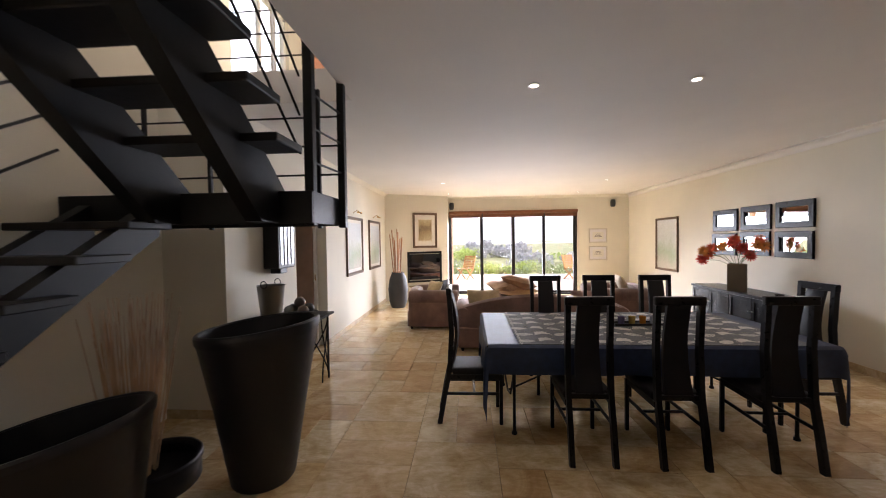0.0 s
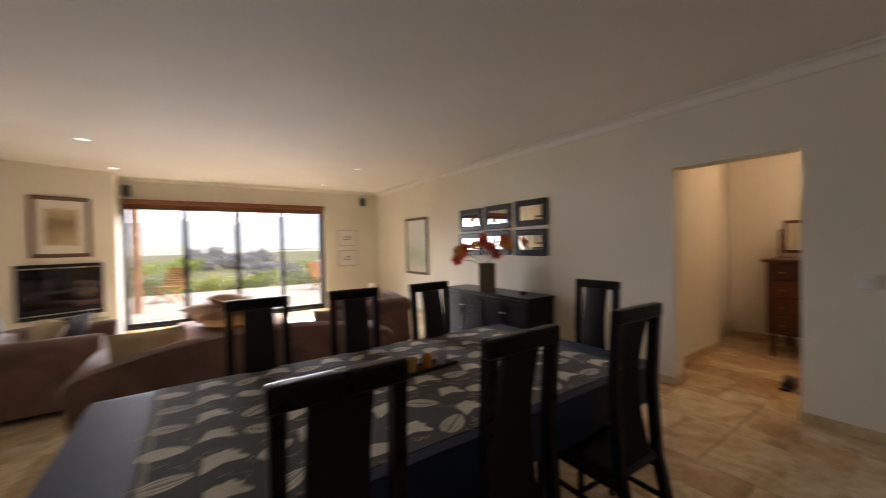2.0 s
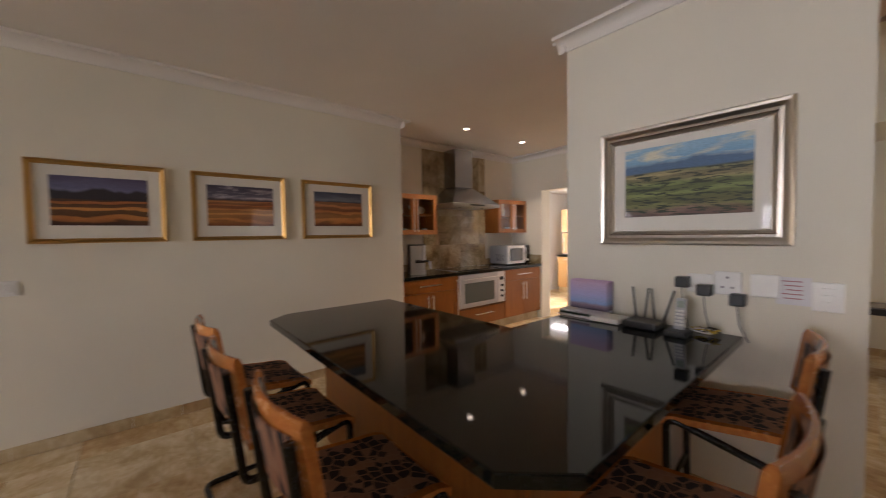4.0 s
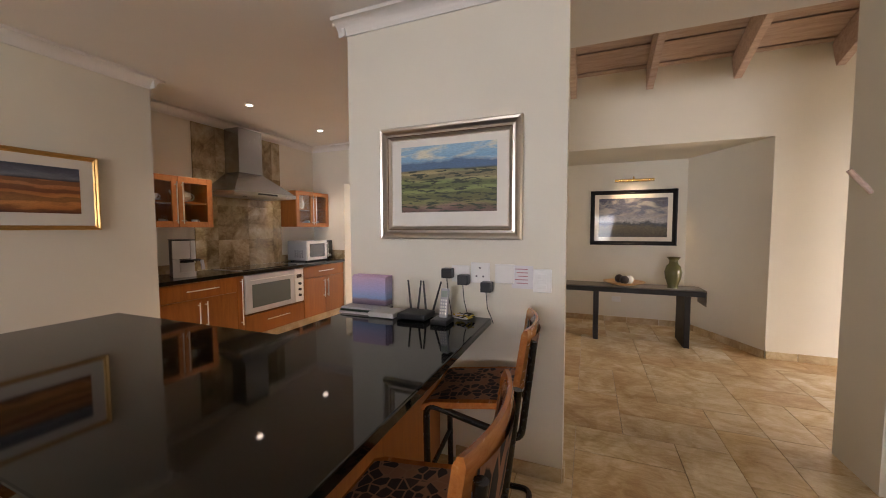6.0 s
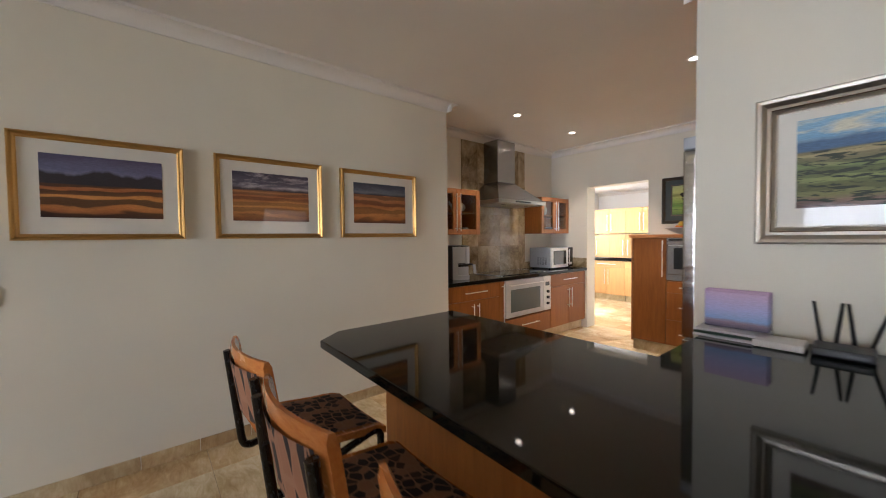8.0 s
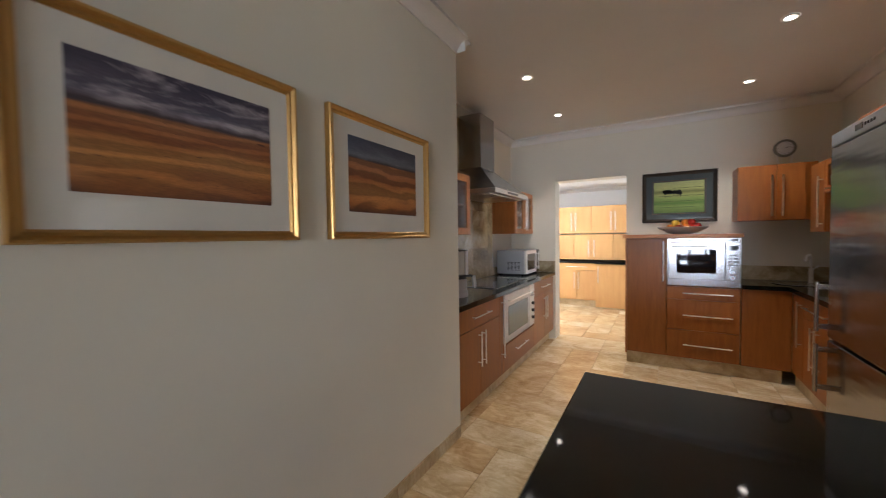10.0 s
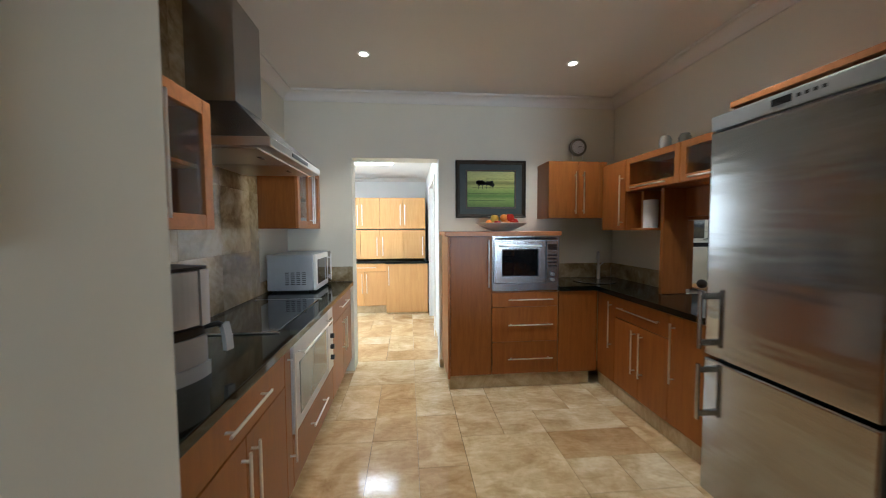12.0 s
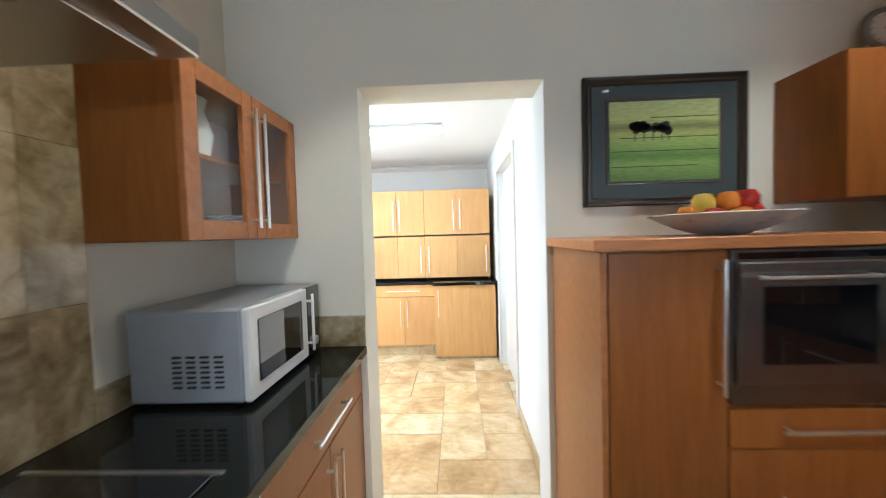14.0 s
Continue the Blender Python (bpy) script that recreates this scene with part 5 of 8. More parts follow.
for py in (6.45, 7.9):
    pl = thing("picture_light", (-2.03, py, 2.14), "small brass picture light fixed above a print", "picture light", "brass picture lights")
    part("arm", tube([(-2.029, py, 2.1), (-1.95, py, 2.16), (-1.9, py, 2.12)], 0.006), brass, pl)
    part("shade", tube([(-1.9, py - 0.12, 2.11), (-1.9, py + 0.12, 2.11)], 0.016), brass, pl, smooth=True)
for cz in (1.64, 1.15):
    root, m = picture("framed_certificate", "small white-framed certificate on the cream wall", (3.735, 10.179, cz), 0.5, 0.4, "-y", 0.03, silver_leaf, paper, (0.3, 0.2), mount_card, 0.02, 0, "two framed certificates")
    for k in range(3):
        bm = box(-0.1 + 0.02 * k, 0.1 - 0.02 * k, -0.0125, -0.008, -0.03 + 0.035 * k - 0.006, -0.03 + 0.035 * k + 0.006)
        bm.transform(m)
        part("text_bar", bm, ink, root)

# wall switch and speakers
sw = thing("light_switch", (4.57, 1.97, 1.13), "white double light switch on the wall", "switch")
part("plate", box(4.56, 4.569, 1.92, 2.02, 1.08, 1.18, 0.003), white_plastic, sw)
part("rocker", box(4.555, 4.56, 1.945, 1.968, 1.105, 1.155, 0.002), white_plastic, sw)
part("rocker", box(4.555, 4.56, 1.972, 1.995, 1.105, 1.155, 0.002), white_plastic, sw)
for sx in (-0.34, 4.12):
    sp = thing("wall_speaker", (sx, 10.1, 2.5), "small grey speaker bracketed high on the wall", "speaker", "wall speakers")
    part("cabinet", tube([(sx, 10.12, 2.43), (sx, 10.12, 2.46), (sx, 10.12, 2.60), (sx, 10.12, 2.63)], [0.045, 0.065, 0.065, 0.045], None, 16), grey_pot, sp, smooth=True)
    part("bracket", box(sx - 0.015, sx + 0.015, 10.16, 10.179, 2.5, 2.56, 0.002), black_plastic, sp)


# ---------------------------------------------------------------- living room
def sofa(name, label, cx, cy, width, depth, turn, back=0.78, arm=0.62, bow=0.14, seats=3):
    """Rolled-arm sofa; the sitter looks towards +y before turning."""
    root = thing(name, (cx, cy, 0), label, "sofa" if seats > 1 else "armchair")
    m = Matrix.Translation((cx, cy, 0)) @ pose(0, 0, 0, 0, 0, turn)

    def put(nm, bm, mat=sofa_cloth):
        bm.transform(m)
        return part(nm, bm, mat, root, smooth=True)
    w, d = width / 2, depth / 2
    put("base", soft_box(-w + 0.04, w - 0.04, -d + 0.05, d - 0.02, 0.05, 0.34, 0.03))
    bm = bmesh.new()
    n = 24
    rows = []
    for i in range(n + 1):        # bowed back rest
        f = i / n
        x = -w + 0.02 + f * (2 * w - 0.04)
        top = back - bow * abs(2 * f - 1) ** 2.2
        y0 = -d + 0.06 * (2 * f - 1) ** 2
        ring = []
        for a in range(12):
            ang = 2 * math.pi * a / 12
            hx = 0.10 * math.cos(ang)
            hz = (top - 0.08) / 2 * math.sin(ang)
            sq = 0.55
            hx = 0.11 * math.copysign(abs(math.cos(ang)) ** sq, math.cos(ang))
            hz = (top - 0.06) / 2 * math.copysign(abs(math.sin(ang)) ** sq, math.sin(ang))
            ring.append(bm.verts.new((x, y0 + 0.13 + hx, 0.06 + (top - 0.06) / 2 + hz)))
        rows.append(ring)
    for a, b in zip(rows, rows[1:]):
        for k in range(12):
            bm.faces.new((a[k], a[(k + 1) % 12], b[(k + 1) % 12], b[k]))
    bm.faces.new(rows[0][::-1])
    bm.faces.new(rows[-1])
    put("backrest", bm)
    for s in (-1, 1):
        x = s * (w - 0.11)
        armm = put("arm", soft_box(x - 0.10, x + 0.10, -d + 0.12, d - 0.02, 0.05, arm - 0.07, 0.03))
        bm = tube([(x, -d + 0.08, arm - 0.10), (x, -d + 0.12, arm - 0.10), (x, d - 0.03, arm - 0.10), (x, d, arm - 0.10)], [0.11, 0.13, 0.13, 0.11], None, 20)
        bm.transform(m)
        part("arm_roll", bm, sofa_cloth, armm, smooth=True)
    sw = (2 * w - 0.44) / seats
    for k in range(seats):
        a = -w + 0.22 + k * sw
        put("seat_cushion", soft_box(a + 0.004, a + sw - 0.004, -d + 0.24, d, 0.32, 0.47, 0.05))
    for sx in (-1, 1):
        for sy in (-1, 1):
            put("foot", lathe([(0, 0), (0.02, 0), (0.028, 0.06), (0, 0.06)], (sx * (w - 0.1), sy * (d - 0.12), 0), 12), dark_wood)
    return root


sofa("sofa", "long mauve-brown chenille sofa with a bowed back", 1.12, 5.28, 2.4, 0.95, 0, 0.80, 0.60, 0.2, 3)
sofa("armchair", "mauve-brown chenille armchair with rolled arms", -0.55, 6.6, 1.05, 0.95, -90, 0.70, 0.66, 0.08, 1)
sofa("armchair", "mauve-brown chenille armchair with rolled arms", 2.85, 6.75, 1.1, 0.95, 90, 0.72, 0.66, 0.08, 1)
for nm, label, w, h, t, m, mat in (
        ("cushion", "tan cushion lying on the armchair", 0.42, 0.42, 0.16, pose(-0.55, 6.5, 0.62, 62, 0, -50), cream_cloth),
        ("cushion", "dark brown cushion leaning on the armchair", 0.44, 0.44, 0.16, pose(-0.42, 6.72, 0.62, 65, 0, -110), dark_cloth),
        ("cushion", "cream cushion leaning on the sofa", 0.5, 0.45, 0.17, pose(0.35, 5.22, 0.62, 58, 0, 8), cream_cloth),
        ("cushion", "brown cushion leaning on the sofa", 0.45, 0.42, 0.16, pose(1.85, 5.22, 0.62, 58, 0, -6), sofa_cloth),
        ("cushion", "cream and black cushion on the armchair", 0.42, 0.42, 0.15, pose(2.98, 6.75, 0.68, 68, 0, 82), cream_cloth),
        ("cushion", "large tan hide cushion piled on the ottoman", 0.95, 0.7, 0.3, pose(1.0, 7.45, 0.56, 8, 4, 20), tan_leather),
        ("cushion", "large tan hide cushion piled on the ottoman", 0.7, 0.55, 0.26, pose(1.15, 7.35, 0.68, -12, 10, -25), tan_leather)):
    solid(nm, pillow(w, h, t, m), mat, label, "cushion", group="scatter cushions", smooth=True)
ott = thing("ottoman", (1.05, 7.0, 0), "square leather-topped ottoman used as a coffee table", "ottoman")
part("base", soft_box(0.45, 1.65, 6.45, 7.8, 0.06, 0.30, 0.02), dark_cloth, ott, smooth=True)
part("top", soft_box(0.43, 1.67, 6.43, 7.82, 0.29, 0.44, 0.05), rust_cloth, ott, smooth=True)
for fx in (0.52, 1.58):
    for fy in (6.52, 7.73):
        part("foot", box(fx - 0.03, fx + 0.03, fy - 0.03, fy + 0.03, 0, 0.07, 0.004), dark_wood, ott)
solid("wooden_bowl", lathe([(0, 0.0), (0.12, 0.0), (0.30, 0.06), (0.37, 0.11), (0.36, 0.115), (0.28, 0.075), (0.1, 0.02), (0, 0.02)], (1.05, 6.8, 0.44), 40), bowl_wood, "wide shallow pale wooden bowl on the ottoman", "bowl", smooth=True, origin=(1.05, 6.8, 0.44))
solid("rug", box(-0.2, 2.4, 6.1, 8.4, 0.0, 0.012, 0.004), fabric("oatmeal_rug", (0.33, 0.27, 0.2), 120), "oatmeal woven rug on the stone floor", "rug")

# corner fireplace, set in the slanting wall
CH = math.degrees(math.atan2(0.73, 1.59))
fm = Matrix.Translation((-1.06, 9.495, 0)) @ pose(0, 0, 0, 0, 0, CH)
fire = thing("fireplace", (-1.06, 9.47, 0.4), "black built-in gas fireplace with a glass front in the slanting wall", "fireplace")
for nm, b, mat in (("surround", None, black_steel), ("glass", (-0.43, 0.43, -0.012, -0.006, 0.52, 1.2), dark_glass), ("grate", (-0.38, 0.38, -0.022, -0.012, 0.53, 0.60), black_steel), ("hearth_shelf", (-0.44, 0.5, -0.10, -0.001, 0.33, 0.37), stone_splash)):
    if b is None:
        bm = ring_frame(0.96, 0.82, 0.05, 0.04, ((0, 0), (0, 0.035), (0.15, 0.04), (0.85, 0.04), (1, 0.02), (1, 0)))
        bm.transform(Matrix.Translation((0, 0, 0.86)))
    else:
        bm = box(*b, 0.002)
    bm.transform(fm)
    part(nm, bm, mat, fire)
picture("framed_study", "sepia figure-like study in a wide brown-gold frame above the fireplace", tuple(fm @ Vector((0.02, -0.001, 1.84))), 0.68, 0.94, CH, 0.06, bronze_frame, mount_card, (0.36, 0.55), figure_art, 0.035, 0, "", gold)
# tall clay jar with poles
jar = solid("floor_vase", lathe([(0, 0), (0.16, 0), (0.21, 0.15), (0.235, 0.42), (0.20, 0.68), (0.145, 0.80), (0.15, 0.83), (0.125, 0.82), (0.13, 0.6), (0, 0.55)], (-1.55, 8.25, 0), 36), grey_pot, "tall dark grey clay floor vase", "vase", smooth=True, origin=(-1.55, 8.25, 0))
for k in range(12):
    a, r = frng.uniform(0, 6.28), frng.uniform(0.02, 0.09)
    p = Vector((-1.55 + r * math.cos(a), 8.25 + r * math.sin(a), 0.57))
    q = p + Vector((math.cos(a) * r * 1.3, math.sin(a) * r * 1.3, frng.uniform(1.0, 1.28)))
    solid("peeled_pole", tube([p, (p + q) / 2 + Vector((frng.uniform(-0.01, 0.01), 0, 0)), q], [0.013, 0.012, 0.011], None, 8), pole_mat, "peeled reddish wooden pole standing in the floor vase", "pole", group="poles in the floor vase", smooth=True)

# ---------------------------------------------------------------- stairs and entrance corner
st = thing("staircase", (-1.7, 2.2, 0), "black steel open-tread staircase with a half landing", "staircase")
LZ = 1.905
part("landing_deck", box(-2.61, -0.90, 2.05, 2.56, LZ - 0.05, LZ, 0.004), dark_wood, st)
for b in ((-2.61, -0.87, 2.03, 2.05, 1.70, LZ), (-0.89, -0.87, 2.05, 2.58, 1.70, LZ), (-2.61, -0.89, 2.56, 2.58, 1.70, LZ)):
    part("landing_beam", box(*b, 0.003), black_steel, st)
rise, run = 0.19, 0.285
climb, going = 0.205, 0.25
for k in range(1, 8):          # upper flight, towards -y
    y, z = 2.05 - k * going, LZ + 0.055 + k * climb
    part("tread", box(-1.95, -0.885, y - 0.15, y + 0.15, z - 0.045, z, 0.006), dark_wood, st)
    for x in (-1.80, -1.14):
        part("tread_bracket", box(x - 0.02, x + 0.02, y - 0.02, y + 0.02, z - 0.16, z - 0.045, 0.003), black_steel, st)
for x in (-1.80, -1.14):
    own = prism([(2.12, LZ - 0.20), (2.12, LZ + 0.01), (2.12 - 9 * going, LZ + 0.01 + 9 * climb * 1.08), (2.12 - 9 * going, LZ - 0.28 + 9 * climb * 1.08), (1.84, LZ - 0.20)], x - 0.05, x + 0.05)
    own.transform(Matrix(((0, 0, 1, 0), (1, 0, 0, 0), (0, 1, 0, 0), (0, 0, 0, 1))))
    part("stringer", own, black_steel, st)
for k in range(1, 10):          # lower flight, rising towards +y
    y, z = 2.05 - k * run + 0.1, LZ - k * rise
    if z < 0.1:
        break
    part("tread", box(-2.60, -1.80, y - 0.15, y + 0.15, z - 0.045, z, 0.006), dark_wood, st)
    for x in (-2.42, -1.96):
        part("tread_bracket", box(x - 0.02, x + 0.02, y - 0.02, y + 0.02, z - 0.17, z - 0.045, 0.003), black_steel, st)
for x in (-2.42, -1.96):
    own = prism([(2.05, LZ - 0.27), (2.05, LZ - 0.05), (2.05 - 9.2 * run, LZ - 0.05 - 9.2 * rise), (2.05 - 9.2 * run, max(0.0, LZ - 0.27 - 9.2 * rise)), (2.05 - 8.3 * run, 0.0)], x - 0.045, x + 0.045)
    own.transform(Matrix(((0, 0, 1, 0), (1, 0, 0, 0), (0, 1, 0, 0), (0, 0, 0, 1))))
    part("stringer", own, black_steel, st)
rail = thing("stair_railing", (-0.88, 2.3, 1.6), "black steel stair railing with thin horizontal rods", "railing")
for px, py, z1, s in ((-0.905, 2.10, 2.93, 0.06), (-0.85, 2.545, 2.90, 0.055), (-1.05, 2.585, 2.77, 0.03), (-1.95, 2.585, 2.77, 0.03), (-2.5, 2.585, 2.77, 0.03)):
    part("post", box(px - s / 2, px + s / 2, py - s / 2, py + s / 2, 1.685, z1, 0.004), black_steel, rail)
for z in (2.105, 2.33, 2.555):
    part("rod", tube([(-0.905, 2.10, z), (-0.85, 2.545, z)], 0.008, None, 8), black_steel, rail)
    part("rod", tube([(-0.85, 2.585, z), (-2.6, 2.585, z)], 0.008, None, 8), black_steel, rail)
for z in (0.35, 0.60, 0.85):       # rods beside the lower flight, against the wall
    part("rod", tube([(-2.56, 2.0, LZ + z - 0.05), (-2.56, -0.45, LZ + z - 0.05 - 2.45 * rise / run)], 0.010, None, 8), black_steel, rail)
    part("rod", tube([(-0.97, 2.1, LZ + z - 0.1), (-0.97, 0.1, LZ + z - 0.1 + 2.0 * climb / going)], 0.008, None, 8), black_steel, rail)
part("handrail", tube([(-2.56, 2.0, LZ + 1.0), (-2.56, -0.45, LZ + 1.0 - 2.45 * rise / run)], 0.02, None, 10), black_steel, rail)
for y in (1.6, 0.7, -0.2):
    part("post", box(-2.58, -2.54, y - 0.02, y + 0.02, LZ - 0.1 - (2.05 - y) * rise / run, LZ + 1.0 - (2.05 - y) * rise / run, 0.003), black_steel, rail)

# upper storey, seen through the well
ur = thing("gallery_railing", (-1.6, 2.9, 3.1), "steel gallery railing with a bright post and dark rods", "railing")
for px in (-2.5, -1.58):
    part("post", tube([(px, 2.92, 3.06), (px, 2.92, 4.0)], 0.022, None, 12), chrome, ur, smooth=True)
for z in (3.22, 3.42, 3.62, 3.82):
    part("rod", tube([(-2.6, 2.92, z), (-0.86, 2.92, z)], 0.007, None, 8), black_steel, ur)
part("handrail", tube([(-2.6, 2.92, 4.0), (-0.86, 2.92, 4.0)], 0.02, None, 10), chrome, ur)
rc = thing("rattan_chair", (-1.3, 3.6, 3.06), "red-brown rattan armchair on the gallery", "chair")
part("seat", lathe([(0, 0.36), (0.27, 0.36), (0.3, 0.39), (0.27, 0.42), (0, 0.42)], (-1.3, 3.6, 3.06), 24), rattan, rc)
for a in (0.6, 2.2, 3.9, 5.5):
    part("leg", tube([(-1.3 + 0.22 * math.cos(a), 3.6 + 0.22 * math.sin(a), 3.06), (-1.3 + 0.25 * math.cos(a), 3.6 + 0.25 * math.sin(a), 3.44)], 0.016), rattan, rc)
for k in range(11):
    a = radians(-20 + 22 * k)
    part("back_cane", tube([(-1.3 + 0.27 * math.cos(a), 3.6 + 0.27 * math.sin(a), 3.47), (-1.3 + 0.33 * math.cos(a), 3.6 + 0.33 * math.sin(a), 3.86)], 0.009, None, 6), rattan, rc)
for z, r in ((3.50, 0.275), (3.68, 0.30), (3.87, 0.335)):
    part("back_hoop", tube([(-1.3 + r * math.cos(radians(a)), 3.6 + r * math.sin(radians(a)), z) for a in range(-25, 215, 12)], 0.014), rattan, rc)
solid("armchair_cushion", pillow(0.48, 0.48, 0.12, pose(-1.3, 3.6, 3.53)), paper, "white cushion on the rattan armchair", "cushion", smooth=True)


def big_pot(name, label, cx, cy, r0, r1, h, tilt):
    prof = [(0, 0.0), (r0, 0.0), (r0 + 0.01, 0.015), (r0 + (r1 - r0) * 0.5, h * 0.5), (r1 - 0.012, h * 0.93), (r1, h * 0.95), (r1, h), (r1 - 0.03, h), (r1 - 0.04, h * 0.9), (r0, h * 0.5), (0, h * 0.48)]
    bm = lathe(prof, (cx, cy, 0), 48)
    for v in bm.verts:      # rim cut aslant
        v.co.z += tilt * (v.co.x - cx) * max(0.0, v.co.z / h) ** 3
    root = thing(name, (cx, cy, 0), label, "plant pot", "charcoal pots by the stairs")
    part("body", bm, charcoal, root, smooth=True)
    rim = lathe([(r1 - 0.028, h + 0.001), (r1 - 0.02, h + 0.008), (r1 - 0.006, h + 0.008), (r1 + 0.003, h - 0.002), (r1 + 0.003, h - 0.025), (r1 + 0.001, h - 0.025)], (cx, cy, 0), 48)
    for v in rim.verts:
        v.co.z += tilt * (v.co.x - cx) * max(0.0, v.co.z / h) ** 3
    part("rim", rim, charcoal, root, smooth=True)
    return root


big_pot("tall_pot", "tall tapered charcoal pot with a slanting rim", -1.285, 2.12, 0.19, 0.375, 1.03, 0.10)
big_pot("wide_pot", "wide charcoal pot with a slanting rim", -1.72, 1.22, 0.27, 0.375, 0.775, 0.18)
big_pot("low_pot", "low round charcoal dish holding dry reeds", -1.96, 1.98, 0.26, 0.28, 0.17, 0.0)
bm = bmesh.new()
for k in range(90):
    a, r = frng.uniform(0, 6.28), 0.1 * frng.random() ** 0.5
    p = Vector((-2.06 + r * math.cos(a), 1.98 + r * math.sin(a), 0.06))
    lean = frng.uniform(1.0, 2.4)
    q = p + Vector((math.cos(a) * r * lean, math.sin(a) * r * lean * 0.7, frng.uniform(0.9, 1.2)))
    tube([p, p.lerp(q, 0.6) + Vector((frng.uniform(-0.02, 0.02), frng.uniform(-0.02, 0.02), 0)), q], [0.004, 0.0035, 0.002], bm, 5)
solid("dry_reeds", bm, reed_mat, "bundle of thin dry reeds standing in a low pot", "reeds")

# console with bucket and balls
con = thing("console_table", (-1.75, 3.55, 0), "narrow black console table with crossed iron legs", "console table")
CZ = 0.76
part("top", box(-1.90, -1.47, 2.98, 3.94, CZ - 0.025, CZ, 0.004), black_lacquer, con)
for y in (3.02, 3.86):
    for x in (-1.80, -1.52):
        part("leg", tube([(x, y, 0), (x, y, CZ - 0.03)], 0.012, None, 8), black_steel, con)
for x in (-1.80, -1.52):
    for y0, y1 in ((3.02, 3.20), (3.20, 3.02), (3.68, 3.86), (3.86, 3.68)):      # bowed rods that cross half way up
        part("curved_brace", tube([(x, y0 + (y1 - y0) * (0.5 + 0.5 * math.sin(math.pi * (f - 0.5))), 0.01 + (CZ - 0.04) * f) for f in np.linspace(0, 1, 14)], 0.008, None, 8), black_steel, con)
for y in (3.02, 3.86):
    for x0, x1 in ((-1.80, -1.52), (-1.52, -1.80)):
        part("curved_brace", tube([(x0 + (x1 - x0) * (0.5 + 0.5 * math.sin(math.pi * (f - 0.5))), y, 0.01 + (CZ - 0.04) * f) for f in np.linspace(0, 1, 14)], 0.008, None, 8), black_steel, con)
bk = thing("tin_bucket", (-1.80, 3.17, CZ), "tall tapered galvanised bucket with ring handles", "bucket")
part("body", lathe([(0, 0), (0.085, 0), (0.125, 0.40), (0.13, 0.405), (0.12, 0.40), (0.08, 0.02), (0, 0.02)], (-1.80, 3.17, CZ), 32), galvanised, bk, smooth=True)
for s in (-1, 1):
    part("ring_handle", tube([(-1.80 + 0.03 * math.cos(a), 3.17 + s * 0.125, CZ + 0.42 + 0.035 * math.sin(a)) for a in np.linspace(0, 6.28, 16)], 0.004, None, 6), black_steel, bk)
solid("shallow_bowl", lathe([(0, 0), (0.07, 0), (0.19, 0.035), (0.2, 0.04), (0.185, 0.04), (0.06, 0.01), (0, 0.01)], (-1.76, 3.66, CZ), 32), black_lacquer, "shallow black bowl on the console", "bowl", smooth=True, origin=(-1.76, 3.66, CZ))
ball_mats = [painted("ball_%s" % n, c, 0.55, 8, 0.4, 0.6) for n, c in (("grey", (0.14, 0.14, 0.12)), ("taupe", (0.12, 0.09, 0.07)), ("dark", (0.03, 0.03, 0.03)))]
for k, (bx, by, bz) in enumerate(((-0.07, -0.08, 0.075), (0.07, -0.05, 0.07), (0.0, 0.08, 0.07), (-0.08, 0.03, 0.075), (0.01, 0.0, 0.155), (0.08, 0.07, 0.075))):
    bm = bmesh.new()
    bmesh.ops.create_icosphere(bm, subdivisions=3, radius=0.058)
    for v in bm.verts:
        v.co *= 1 + 0.02 * noise.noise(v.co * 20 + Vector((k, 0, 0)))
    bm.transform(Matrix.Translation((-1.76 + bx, 3.66 + by, CZ + bz)))
    solid("decorative_ball", bm, ball_mats[k % 3], "mottled grey decorative ball in the bowl", "ball", group="balls in the bowl", smooth=True)
# dark wall clock
wc = thing("wall_clock", (-2.03, 3.62, 1.55), "dark wooden pendulum wall clock with a glazed front", "clock")
part("case", box(-2.029, -1.86, 3.44, 3.80, 1.30, 1.90, 0.008), dark_wood, wc)
part("cornice", box(-2.029, -1.83, 3.41, 3.83, 1.90, 1.95, 0.01), dark_wood, wc)
part("foot_block", box(-2.02, -1.9, 3.55, 3.69, 1.24, 1.30, 0.008), dark_wood, wc)
part("glass", box(-1.862, -1.855, 3.48, 3.76, 1.34, 1.80), Mat("old_clock_glass", (0.14, 0.16, 0.19), 0.12).m, wc)
for y in (3.545, 3.62, 3.695):
    part("glazing_bar", box(-1.856, -1.848, y - 0.005, y + 0.005, 1.34, 1.80, 0.001), dark_wood, wc)

# passage: chest with a mirror
ch = thing("chest_of_drawers", (6.75, 2.75, 0), "mahogany chest of drawers on turned legs with a swing mirror", "chest")
part("case", box(6.42, 7.2, 2.42, 2.98, 0.28, 1.15, 0.006), old_wood, ch)
part("top", box(6.38, 7.22, 2.38, 3.02, 1.15, 1.18, 0.006), old_wood, ch)
for k in range(4):
    d = part("drawer", box(6.395, 6.42, 2.45, 2.95, 0.31 + k * 0.21, 0.50 + k * 0.21, 0.005), old_wood, ch)
    for yy in (2.57, 2.83):
        part("knob", lathe([(0, 0), (0.014, 0.0), (0.014, 0.02), (0, 0.024)], (6.385, yy, 0.39 + k * 0.21), 10), brass, d)
for lx in (6.46, 7.15):
    for ly in (2.47, 2.93):
        part("leg", tube([(lx, ly, 0), (lx, ly, 0.1), (lx, ly, 0.28)], [0.018, 0.03, 0.026], None, 12), old_wood, ch, smooth=True)
part("mirror_frame", box(6.95, 6.99, 2.46, 2.94, 1.24, 1.66, 0.006), old_wood, ch)
